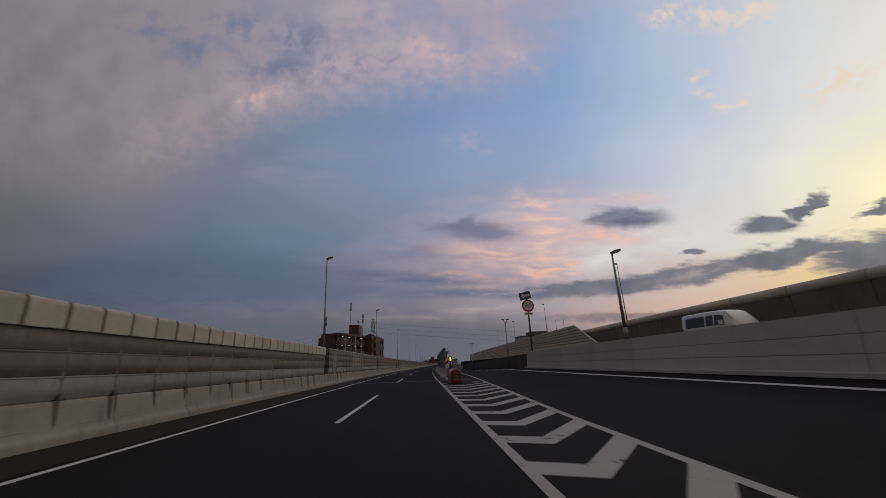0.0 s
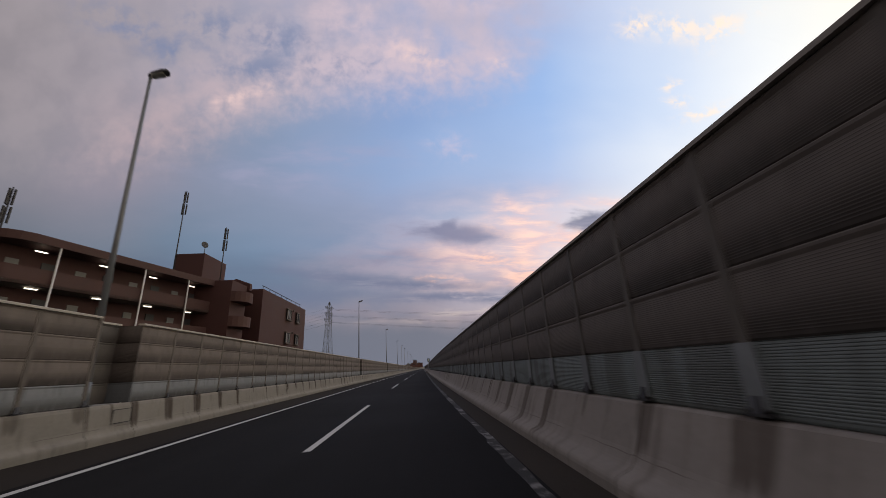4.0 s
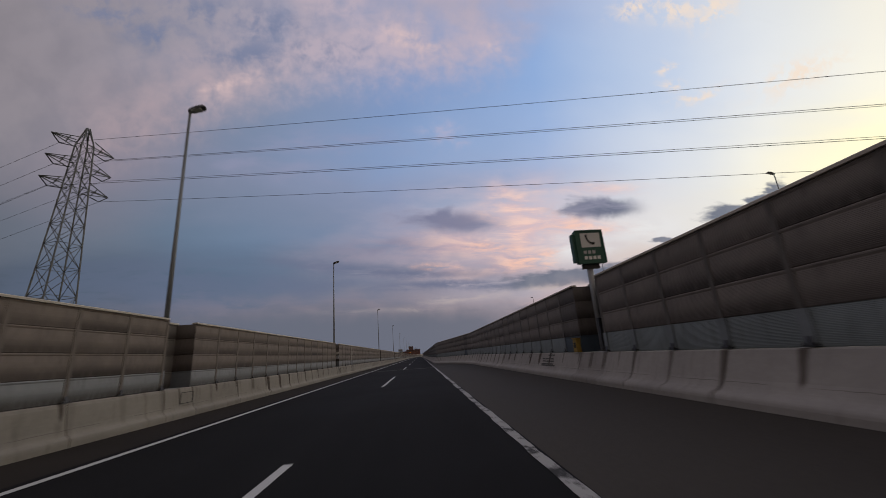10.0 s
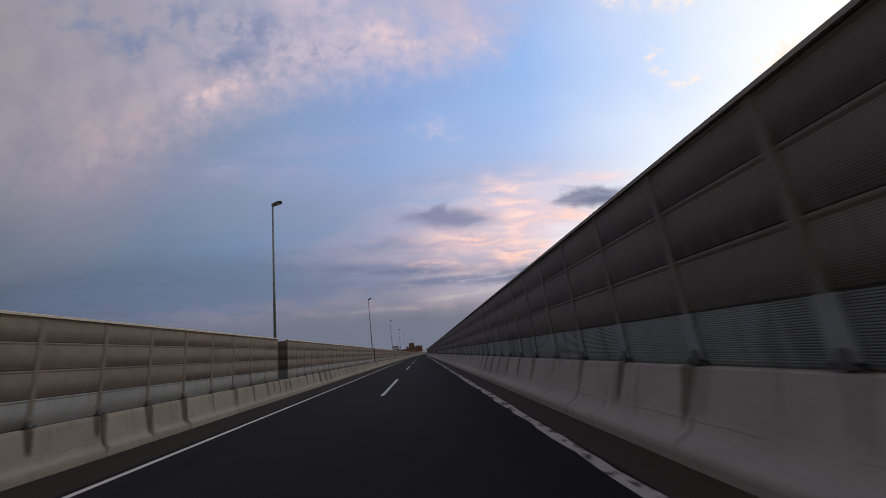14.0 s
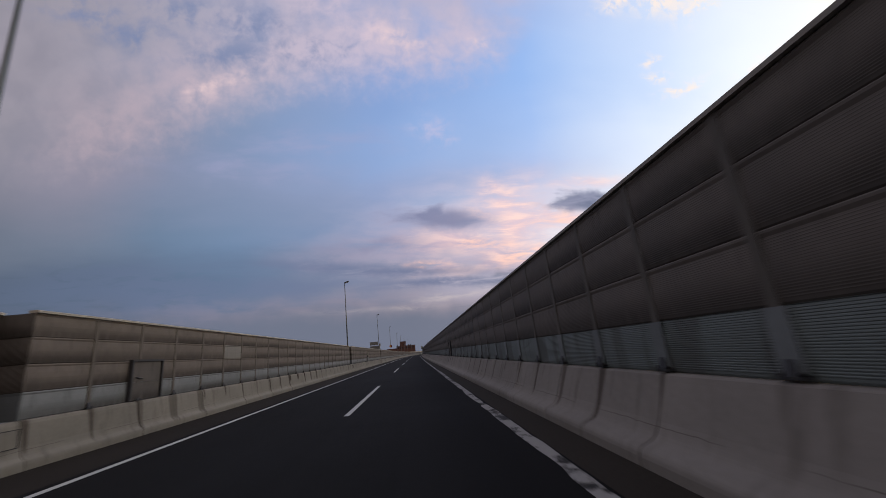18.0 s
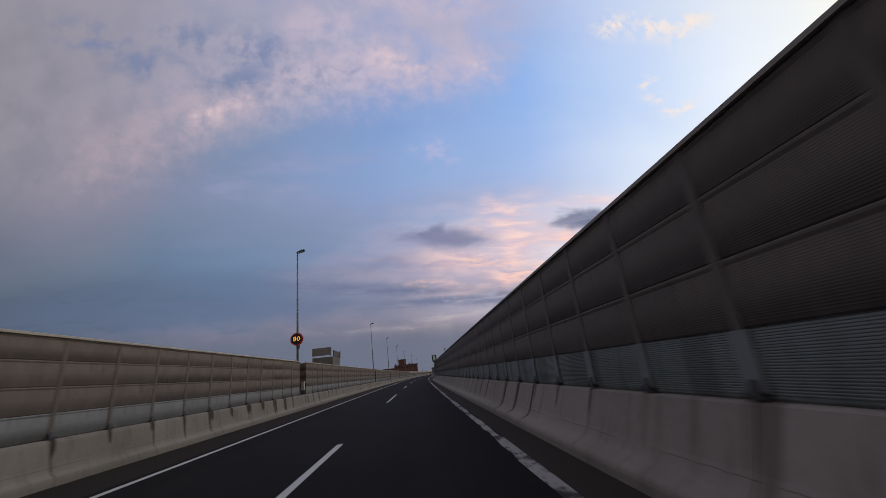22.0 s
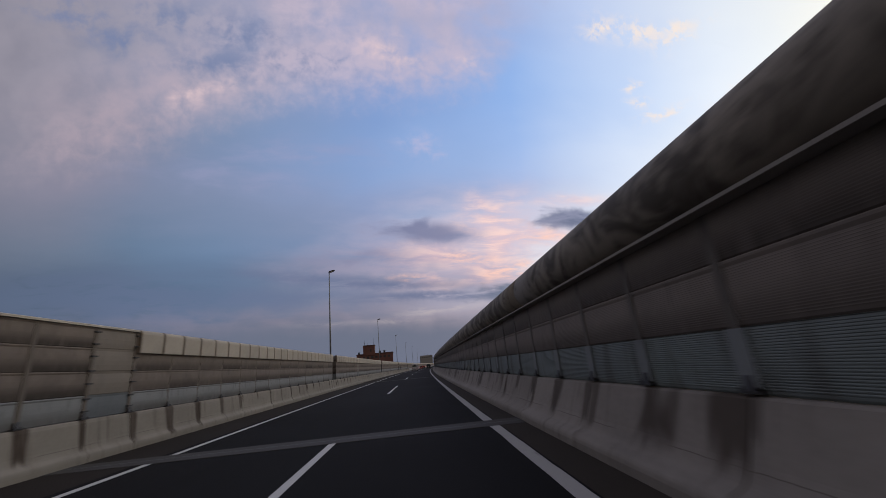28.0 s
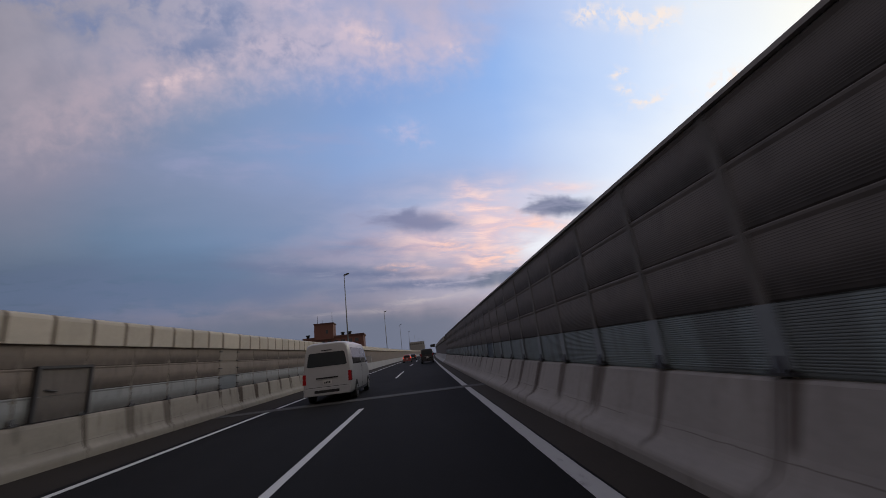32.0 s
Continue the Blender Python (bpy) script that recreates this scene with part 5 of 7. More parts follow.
# striped crash cushion
REFLECT = material("reflector_grey", (0.1, 0.094, 0.085), 0.45, 0, 0.1, 12.0, 0.2, 2.0, 0)
cc = thing("crash_cushion", on_road(29.5, 4.84, 0), "red and white striped crash cushion on the gore", "crash cushion")


def arch(k, kz=1.0):
    """Round-topped section of the cushion."""
    top = [(0.405 * math.cos(a), 0.66 + 0.37 * math.sin(a)) for a in [math.pi * i / 16 for i in range(17)]]
    return [(k * x, 0.05 + kz * z) for x, z in [(-0.43, 0.0), (0.43, 0.0)] + top]


CRIMSON = material("cushion_red", (0.15, 0.008, 0.02), 0.6, 0, 0.12, 8.0, 0.35, 1.5, 0.1)
GREY_WHITE = material("cushion_white", (0.36, 0.34, 0.32), 0.6, 0, 0.12, 8.0, 0.35, 1.5, 0.1)
n = 10
for i in range(n):
    y0, y1 = 0.1 + 3.3 * i / n, 0.1 + 3.3 * (i + 1) / n - 0.012
    part("stripe", Mesh().prism(arch(1.0 + (0.012 if i % 2 == 0 else 0)), y0, y1, 0, True).make("stripe", GREY_WHITE if i % 2 == 0 else CRIMSON), cc)
part("end_frame", Mesh().prism(arch(1.03, 1.02), 3.4, 3.46).make("end_frame", BLACK), cc)
part("end_cap", Mesh().prism(arch(1.02, 1.01), 3.46, 3.6).make("end_cap", GREY_WHITE), cc)
nose = Mesh().loft([[(x, y, z) for x, z in arch(w, h)] for y, w, h in ((0.09, 1.0, 1.0), (-0.06, 0.97, 0.985), (-0.2, 0.88, 0.95), (-0.28, 0.76, 0.9), (-0.31, 0.62, 0.86))])
part("nose", nose.make("nose", CRIMSON), cc, None, "red rounded nose")
part("grip_hole", Mesh().box(-0.432, -0.41, -0.06, 0.02, 0.52, 0.72).make("grip_hole", BLACK), cc)
for z in (0.24, 0.46, 0.68):
    part("reflector", Mesh().box(-0.2, 0.2, -0.328, -0.3, z, z + 0.15).make("reflector", REFLECT), cc, None, "grey reflector plate")
part("skid", Mesh().box(-0.5, 0.5, -0.15, 3.7, 0.0, 0.06).make("skid", LAYBY), cc)
for x in (-0.3, 0.3):
    part("foot", Mesh().box(x - 0.1, x + 0.1, -0.36, -0.16, 0.0, 0.1).make("foot", BLACK), cc)

# concrete nose and hazard block before the parapet
tongue = Mesh().loft([[(-0.52 * k, y, 0), (0.52 * k, y, 0), (0.52 * k, y, 0.12 * h), (0.46 * k, y, 0.18 * h), (0.36 * k, y, 0.21 * h), (-0.36 * k, y, 0.21 * h), (-0.46 * k, y, 0.18 * h), (-0.52 * k, y, 0.12 * h)] for y, k, h in ((0, 0.7, 0.5), (0.1, 0.88, 0.8), (0.35, 1.0, 1.0), (3.7, 1.0, 1.0))])
kb = thing("concrete_nose", on_road(34.3, 4.95, 0), "rounded pale concrete plinth before the parapet", "kerb")
part("plinth", tongue.make("plinth", CONCRETE_PALE), kb)
yb = thing("hazard_block", on_road(36.15, 4.93, 0.21), "battered concrete end block painted in yellow and black hazard stripes", "hazard block")
GRIMY = material("grimy_black_paint", (0.02, 0.017, 0.014), 0.75, 0, 0.4, 16, 0.7, 4.0, 0.2)
lean = lambda z: 0.34 - 0.07 * z / 0.82
back = lambda z: 0.42 * z / 0.82
q = Mesh().loft([[(-0.34, 0, 0), (0.34, 0, 0), (0.27, 0.395, 0.77), (0.22, 0.43, 0.82), (-0.22, 0.43, 0.82), (-0.27, 0.395, 0.77)], [(-0.34, 1.9, 0), (0.34, 1.9, 0), (0.27, 1.9, 0.77), (0.22, 1.9, 0.82), (-0.22, 1.9, 0.82), (-0.27, 1.9, 0.77)]])
part("body", q.make("body", GRIMY), yb, None, "black painted concrete")
part("cap", Mesh().box(-0.23, 0.23, 0.45, 0.8, 0.815, 0.83).make("cap", YELLOW), yb)
for i in range(3):
    z = 0.16 + 0.25 * i
    front = [(-lean(z), z), (lean(z), max(0.03, z - 0.13)), (lean(z + 0.1), z - 0.01), (-lean(z + 0.12), z + 0.12)]
    part("stripe", Mesh().loft([[(x, back(zz) + dy, zz) for x, zz in front] for dy in (-0.014, 0.004)]).make("stripe", YELLOW), yb)
for i in range(5):
    y = 0.06 + 0.36 * i
    side = [(yy, zz) for yy, zz in ((y + 0.14, 0.02), (y + 0.31, 0.02), (y + 0.17, 0.75), (y, 0.75))]
    side = [(max(yy, back(zz) + 0.01), zz) for yy, zz in side]
    part("stripe", Mesh().loft([[(-lean(zz) + dx, yy, zz) for yy, zz in side] for dx in (-0.012, 0.004)]).make("stripe", YELLOW), yb)

# twin amber warning lamp on a stout black post
wl = thing("warning_lamp", on_road(37.5, 4.95, 1.03), "black twin amber warning lamp, both lit", "warning lamp")
part("post", Mesh().tube((0, 0.05, 0), (0, 0.05, 0.66), 0.085, None, 12).make("post", BLACK), wl)
part("housing", Mesh().box(-0.13, 0.13, -0.07, 0.13, 0.64, 1.03).make("housing", BLACK), wl)
part("back_plate", Mesh().box(-0.17, 0.15, 0.13, 0.15, 0.6, 1.05).make("back_plate", BLACK), wl)
for z in (0.75, 0.92):
    part("lens", Mesh().disc((0, -0.075, z), (0, 1, 0), 0.066, 0.03, 20).make("lens", AMBER), wl, None, "lit amber lens")
    hood = Mesh().loft([[(r * math.cos(a), y, z + r * math.sin(a)) for a in np.linspace(0.2, math.pi - 0.2, 9)] for y, r in ((-0.07, 0.078), (-0.17, 0.08))], False, False)
    part("hood", hood.make("hood", BLACK), wl)
mk = thing("marker_post", on_road(38.5, 5.05, 0.92), "thin grey marker post on the parapet", "post")
part("pipe", Mesh().tube((0, 0, 0), (0, 0, 0.62), 0.03, None, 8).make("pipe", STEEL), mk)
part("knob", Mesh().tube((0, 0, 0.62), (0, 0, 0.7), 0.05, 0.03, 10).make("knob", STEEL), mk)

# striped board on a steel column with a camera in a hooded housing
dl = thing("delineator", on_road(39.4, 4.72, 0.95), "red and white hazard board on a column with hooded camera", "hazard board")
part("column", Mesh().box(-0.16, 0.0, 0.03, 0.19, -0.02, 1.15).make("column", STEEL), dl)
part("clamp_plate", Mesh().box(-0.12, -0.1, -0.12, 0.2, -0.5, 0.06).box(-0.12, 0.35, -0.12, 0.2, -0.02, 0.02).make("clamp_plate", STEEL), dl)
corner = lambda cx, cz, a0: [(cx + 0.08 * math.cos(radians(a0 + 22.5 * i)), cz + 0.08 * math.sin(radians(a0 + 22.5 * i))) for i in range(5)]
part("board", flat_shape(corner(0.13, 1.07, 0) + corner(-0.08, 1.07, 90) + corner(-0.08, 0.2, 180) + corner(0.13, 0.2, 270), 0.03).make("board", WHITE), dl)
for pts in (((-0.155, 0.34), (0.205, 0.68), (0.205, 0.96), (-0.155, 0.62)), ((-0.155, 0.88), (0.08, 1.14), (-0.06, 1.145), (-0.155, 1.06))):
    part("stripe", flat_shape(list(pts), 0.006).make("stripe", RED), dl, Matrix.Translation((0, -0.031, 0)))
part("lamp_hole", Mesh().disc((0.07, -0.034, 0.24), (0, 1, 0), 0.06, 0.01, 16).make("lamp_hole", BLACK), dl)
part("neck", Mesh().tube((0.02, 0.1, 1.1), (0.02, 0.1, 1.42), 0.045, None, 10).make("neck", DARK_STEEL), dl)
part("control_box", Mesh().box(-0.2, -0.04, -0.05, 0.2, 1.14, 1.45).make("control_box", STEEL), dl)
cam_box = Mesh().box(-0.16, 0.2, -0.2, 0.3, 1.42, 1.68)
cam_box.loft([[(-0.19, -0.28, 1.66), (0.23, -0.28, 1.66), (0.23, -0.28, 1.7), (-0.19, -0.28, 1.7)], [(-0.19, 0.34, 1.74), (0.23, 0.34, 1.74), (0.23, 0.34, 1.78), (-0.19, 0.34, 1.78)]])
part("camera_housing", cam_box.make("camera_housing", STEEL), dl)
flap = Mesh().loft([[(-0.05, y, 0.9), (0.02, y, 0.9), (0.02, y, 1.12)] for y in (0.2, 0.9)])
part("flap", flap.make("flap", BLACK), dl)

# long striped board on the parapet, facing the road
lb = thing("striped_board", on_road(40.2, 4.74, 0.93), "long red and white diagonally striped board on the parapet", "hazard board")
part("board", Mesh().box(-0.02, 0.02, 0, 4.6, 0.28, 0.73).make("board", WHITE), lb)
for i in range(10):
    y = 0.02 + 0.46 * i
    q = Mesh().loft([[(x, min(yy, 4.6), z) for yy, z in ((y, 0.281), (y + 0.2, 0.281), (y + 0.44, 0.729), (y + 0.24, 0.729))] for x in (-0.026, -0.018)])
    part("stripe", q.make("stripe", RED), lb)
for y in (0.3, 2.2, 4.3):
    part("leg", Mesh().box(0.02, 0.08, y, y + 0.06, 0, 0.6).make("leg", STEEL), lb)
FADED = material("faded_blue", (0.17, 0.16, 0.2), 0.6, 0, 0.1, 10, 0.25, 2.0, 0)
ns = thing("no_stopping_sign", on_road(45.5, 4.74, 0.93), "faded round red-rimmed no stopping sign on the parapet", "road sign")
part("disc", Mesh().disc((0, 0, 0.48), (1, 0, 0), 0.44, 0.03, 32).make("disc", RED), ns)
part("face", Mesh().disc((-0.017, 0, 0.48), (1, 0, 0), 0.34, 0.012, 32).make("face", FADED), ns, None, "faded blue field")
for a in (45, -45):
    part("bar", Mesh().box(-0.034, -0.02, -0.34, 0.34, -0.035, 0.035, 0, Matrix.Translation((0, 0, 0.48)) @ Matrix.Rotation(radians(a), 4, "X")).make("bar", RED), ns)
part("foot", Mesh().box(0.015, 0.07, -0.04, 0.04, 0, 0.5).make("foot", STEEL), ns)

# retaining wall of the ramp, in cast sections with two grooves
rw = thing("retaining_wall", on_road(-100, 12.5), "pale concrete retaining wall with horizontal grooves beside the ramp", "wall", kind="structure")
inv = rw.matrix_basis.inverted()
for a, b in zip(steps(-100, 38.3, 9.9), steps(-100, 38.3, 9.9)[1:]):
    z = lambda s: ramp_z(s)
    prof = [(0.0, 0.0), (0.5, 0.0), (0.5, 1.55), (0.12, 1.55), (0.1, 1.02), (0.115, 1.01), (0.115, 0.99), (0.095, 0.98), (0.07, 0.56), (0.09, 0.55), (0.09, 0.53), (0.065, 0.52), (0.03, 0.14), (-0.12, 0.12), (-0.12, 0.0)]
    q = Mesh().loft([[inv @ road(s, 12.5 + x, z(s) + zz) for x, zz in prof] for s in (a + 0.01, b - 0.01)])
    part("cast_section", q.make("cast_section", CONCRETE_PALE), rw)
SOOT = material("sooty_sheet", (0.03, 0.027, 0.025), 0.75, 0, 0.15, 6.0, 0.3, 0.6, 0.1)
dw = thing("dark_wall", on_road(38.4, 12.6), "dark sheeted wall along the far side of the ramp", "wall", kind="structure")
inv = dw.matrix_basis.inverted()
for a, b in zip(steps(38.4, 120, 4), steps(38.4, 120, 4)[1:]):
    q = Mesh().loft([[inv @ road(s, 12.6 + x, ramp_z(s) + zz) for x, zz in ((0, -0.1), (0.2, -0.1), (0.2, 1.35), (0, 1.35))] for s in (a + 0.01, b - 0.01)])
    part("sheet", q.make("sheet", SOOT), dw)
# upper carriageway behind the retaining wall
q = Mesh().loft([[road(s, 12.7, 1.95), road(s, 23.6, 1.95), road(s, 23.6, 0.6), road(s, 12.7, 0.6)] for s in steps(-100, 130, 10)])
tagged(new("upper_carriageway", q.make("upper_carriageway", ASPHALT)), "raised asphalt carriageway behind the retaining wall", "road", kind="structure")
fw = thing("far_noise_wall", on_road(-100, 23.0), "dark noise wall with a rounded coping beyond the upper road", "noise wall", kind="structure")
inv = fw.matrix_basis.inverted()
for a, b in zip(steps(-100, 60, 4), steps(-100, 60, 4)[1:]):
    q = Mesh().loft([[inv @ road(s, 23.0 + x, zz) for x, zz in ((0, 1.5), (0.3, 1.5), (0.3, 4.7), (0, 4.7))] for s in (a + 0.02, b - 0.02)])
    part("panel", q.make("panel", PANEL_DARK), fw)
    q = Mesh().loft([[inv @ road(s, 22.85 + x, zz + 1.75) for x, zz in ROUND] for s in (a + 0.02, b - 0.02)], True, True, True)
    part("coping", q.make("coping", COPING), fw)
# beige ribbed screen wall
rs = thing("ribbed_screen", on_road(45, 20.5), "beige horizontally ribbed screen wall with a slanting end", "screen wall", kind="structure")
inv = rs.matrix_basis.inverted()
RIB = material("ribbed_beige", (0.34, 0.305, 0.26), 0.7, 0, 0.08, 6.0, 0.15, 0.4, 0.1)
rows_n = 9
for i in range(rows_n):
    z0, z1 = 2.2 + 3.2 * i / rows_n, 2.2 + 3.2 * (i + 1) / rows_n
    start = lambda z: float(np.interp(z, [2.2, 3.1, 5.4], [38.6, 40.0, 46.0]))
    q = Mesh().loft([[inv @ road(start(z) if s < 0 else s, 20.5 - 0.05 * k + i * 0.03, z) for k, z in ((0, z0), (1.6, z0 + 0.03), (1.6, z0 + 0.1), (0.3, z1 - 0.01), (-3, z1 - 0.01), (-3, z0))] for s in [-1] + steps(50, 190, 10)])
    part("plank", q.make("plank", RIB), rs)
part("base_wall", Mesh().loft([[inv @ road(s, 20.6 + x, z) for x, z in ((0, 1.5), (0.25, 1.5), (0.25, 2.25), (0, 2.25))] for s in steps(38, 190, 10)]).make("base_wall", CONCRETE_PALE), rs)

# speed and arrow signs of the ramp
BROWN_STEEL = material("weathered_steel", (0.11, 0.1, 0.095), 0.55, 0.3, 0.15, 12.0, 0.3, 2.0, 0.1)
sg = thing("ramp_sign", on_road(35.9, 12.55, 2.3), "forty speed limit below a blue arrow sign on a pole", "road sign")
part("pole", Mesh().tube((0, 0, 0), (0, 0, 5.62), 0.085, 0.08, 10).make("pole", BROWN_STEEL), sg)
part("speed_disc", Mesh().disc((0, -0.1, 4.2), (0, 1, 0), 0.6, 0.03, 32).make("speed_disc", RED), sg, None, "red rim of the speed sign")
part("speed_face", Mesh().disc((0, -0.12, 4.2), (0, 1, 0), 0.44, 0.014, 32).make("speed_face", WHITE), sg)
for x, digit in ((-0.18, "4"), (0.18, "0")):
    writing("digit", digit, 0.62, BLUE_SIGN, sg, Matrix.Translation((x, -0.134, 4.2)))
arrow_m = Matrix.Translation((-0.2, -0.12, 5.17)) @ Matrix.Rotation(radians(-12), 4, "Y")
part("arrow_board", Mesh().box(-0.56, 0.56, -0.015, 0.015, -0.36, 0.36).make("arrow_board", BLUE_SIGN), sg, arrow_m)
part("arrow", flat_shape([(-0.46, 0.0), (-0.14, 0.25), (-0.14, 0.1), (0.46, 0.1), (0.46, -0.1), (-0.14, -0.1), (-0.14, -0.25)]).make("arrow", WHITE), sg, arrow_m @ Matrix.Translation((0, -0.017, 0)))
part("under_plate", Mesh().box(-0.42, 0.42, -0.12, -0.09, 3.32, 3.56).make("under_plate", WHITE), sg)
part("lettering_bar", Mesh().box(-0.26, 0.26, -0.128, -0.12, 3.41, 3.47).make("lettering_bar", BLACK), sg)
cp = thing("camera_pole", on_road(46.3, 12.45, 0.6), "slim steel pole with two hooded beacons on top", "camera pole", "beacon poles of the ramp")
part("pole", Mesh().tube((0, 0, 0), (0, 0, 5.4), 0.085, 0.06, 10).make("pole", STEEL), cp)
part("yoke", Mesh().tube((-0.14, 0, 5.4), (-0.2, 0, 5.75), 0.025, None, 8).tube((0.14, 0, 5.4), (0.2, 0, 5.75), 0.025, None, 8).tube((-0.14, 0, 5.4), (0.14, 0, 5.4), 0.025, None, 8).make("yoke", DARK_STEEL), cp)
for x in (-0.28, 0.28):
    part("beacon", Mesh().loft([[(x * k - 0.16, y, z + 5.75) for x, k in ((x, 1.0),) for y, z in ((-0.14, 0), (0.14, 0), (0.12, 0.1), (-0.12, 0.1))], [(x + 0.16, y, z + 5.77) for y, z in ((-0.14, 0), (0.14, 0), (0.12, 0.1), (-0.12, 0.1))]]).make("beacon", DARK_STEEL), cp)
copy_thing(cp, on_road(84.0, 12.3, -0.3))
lamp_post(on_road(19.3, 12.8, 2.3), "short lamp post on the ramp's retaining wall", 4.55, 0.6, "ramp lamp posts")
for s, x, z in ((58.0, 34.0, 4.4), (100.0, 34.0, 4.2), (142.0, 34.0, 4.2), (184.0, 34.0, 4.2), (285.0, 36.5, 4.2), (320.0, 36.5, 4.2), (364.0, 36.5, 4.2)):
    foot = thing("lamp_footing", on_road(s, x, -11), "concrete pier under a lamp post of the far road", "pier", kind="structure")
    part("pier", Mesh().tube((0, 0, 0), (0, 0, 11 + z), 0.3, None, 10).make("pier", CONCRETE_PALE), foot)
    lamp_post(on_road(s, x, z, 180), "tall lamp post on the road beyond the ramp", 11.5, 0.7, "far lamp posts")


# ---- buildings and power line beside the motorway ----
BRICK = material("brown_tile", (0.073, 0.032, 0.03), 0.7, 0, 0.18, 9.0, 0.2, 0.5, 0.15)
BRICK_PALE = material("brown_tile_parapet", (0.085, 0.042, 0.038), 0.7, 0, 0.15, 9.0, 0.2, 0.5, 0.15)
ROOM = material("corridor_wall", (0.12, 0.1, 0.09), 0.8, 0, 0.1, 4.0, 0.2, 0.4, 0.05)
SILL = material("window_stone", (0.11, 0.09, 0.082), 0.75, 0, 0.1, 8.0, 0.15, 1.0, 0.1)
CURTAIN = material("net_curtain", (0.22, 0.225, 0.225), 0.9, 0, 0.08, 20.0, 0.15, 3.0, 0.1, (8, 8, 0.5))
GLASS = material("window_glass", (0.03, 0.035, 0.04), 0.08, 0, 0.0, 4.0, 0.1, 0.5, 0.0, gloss=0.6)


def window(parent, m, w, h, n=3, name="window"):
    """Bay-like window: stone surround, dark frame, panes and curtains; faces local -y."""
    wd = part(name, Mesh().box(-w / 2 - 0.12, w / 2 + 0.12, -0.32, 0.02, h / 2, h / 2 + 0.16).make("lintel", SILL), parent, m)
    part("sill", Mesh().box(-w / 2 - 0.15, w / 2 + 0.15, -0.36, 0.02, -h / 2 - 0.16, -h / 2).make("sill", SILL), wd)
    fr = Mesh()
    for i in range(n + 1):
        x = -w / 2 + w * i / n
        fr.box(x - 0.035, x + 0.035, -0.26, -0.19, -h / 2, h / 2)
    fr.box(-w / 2, w / 2, -0.26, -0.19, h / 2 - 0.05, h / 2 + 0.0).box(-w / 2, w / 2, -0.26, -0.19, -h / 2, -h / 2 + 0.05)
    fr.box(-w / 2 - 0.03, -w / 2, -0.24, 0, -h / 2, h / 2).box(w / 2, w / 2 + 0.03, -0.24, 0, -h / 2, h / 2)
    part("frame", fr.make("frame", BLACK), wd)
    for i in range(n):
        x0, x1 = -w / 2 + w * i / n + 0.035, -w / 2 + w * (i + 1) / n - 0.035
        part("pane", Mesh().box(x0, x1, -0.215, -0.205, -h / 2 + 0.05, h / 2 - 0.05).make("pane", CURTAIN if i != 1 else GLASS), wd)
    return wd


def turned(x, y, z, deg):
    return Matrix.Translation((x, y, z)) @ Matrix.Rotation(radians(deg), 4, "Z")


GROUND = -11.0
apt = thing("apartment_building", turned(-30.4, 125.8, GROUND, 0), "brown tiled apartment building with rounded balconies and lit corridors", "apartment building")
base = apt.matrix_basis.inverted()
# gallery wing: local x runs along the front, local y into the building
G = base @ turned(-30.2, 125.6, -0.35, 75)
wing = Mesh().box(0.8, 24, 1.6, 7.4, GROUND, 12.2).box(-0.4, 0.8, 2.2, 7.6, GROUND, 11.4)
part("gallery_wing", wing.make("gallery_wing", BRICK), apt, G)
for zf in (0.6, 3.5, 6.4, 9.3):
    rings = lambda r, z0, z1: [(x, y) for x, y in [(20.5, 1.7), (20.5, -r)] + [(0.6 - (r + 0.6) * math.sin(a) * 0.9, 0.6 - (r + 0.6) * math.cos(a)) for a in np.linspace(0, math.pi / 2, 8)] + [(0.6 - (r + 0.6) * 0.9, 1.7)]]
    out = rings(0.25, 0, 0)
    slab = Mesh().loft([[(x, y, z) for x, y in out] for z in (zf - 0.25, zf)])
    part("gallery_floor", slab.make("gallery_floor", ROOM), apt, G)
    para = Mesh().loft([[(x, y, z) for x, y in out] + [(x * 0.985 + 0.15, y * 0.9 + 0.1, z) for x, y in out[::-1]] for z in (zf - 0.25, zf + 1.05)])
    part("parapet", para.make("parapet", BRICK_PALE), apt, G, "rounded brown tiled parapet")
    for i in range(4):
        x = 2.3 + 4.6 * i
        lampm = Mesh().box(x, x + 0.75, 0.45, 0.6, zf + 2.5, zf + 2.56)
        part("corridor_lamp", lampm.make("corridor_lamp", WHITE_LAMP), apt, G, "lit corridor lamp")
        part("corridor_door", Mesh().box(x + 1.2, x + 2.1, 1.53, 1.62, zf, zf + 2.0).make("corridor_door", DARK_STEEL), apt, G)
        part("corridor_window", Mesh().box(x - 1.0, x - 0.2, 1.55, 1.62, zf + 0.9, zf + 1.9).make("corridor_window", CURTAIN), apt, G)
roof = Mesh().loft([[(x, y, z) for x, y in [(20.9, 7.4), (20.9, -0.5), (1.6, -0.5), (0.8, -0.3), (0.2, 0.1), (-0.3, 0.7), (-0.5, 1.5), (-0.2, 2.3), (0.8, 2.6), (0.8, 7.4)]] for z in (12.2, 12.85)])
part("roof_slab", roof.make("roof_slab", BRICK_PALE), apt, G)
for x in (3.3, 10.3, 15.2, 19.8):
    part("drain_pipe", Mesh().tube((x, -0.4, GROUND), (x, -0.4, 12.2), 0.07, None, 8).make("drain_pipe", WHITE), apt, G, "pale drain pipe")
window(apt, G @ Matrix.Translation((-0.42, 5.2, 10.4)) @ Matrix.Rotation(radians(-90), 4, "Z"), 1.3, 1.4)
window(apt, G @ Matrix.Translation((-0.42, 5.2, 7.5)) @ Matrix.Rotation(radians(-90), 4, "Z"), 1.3, 1.4)
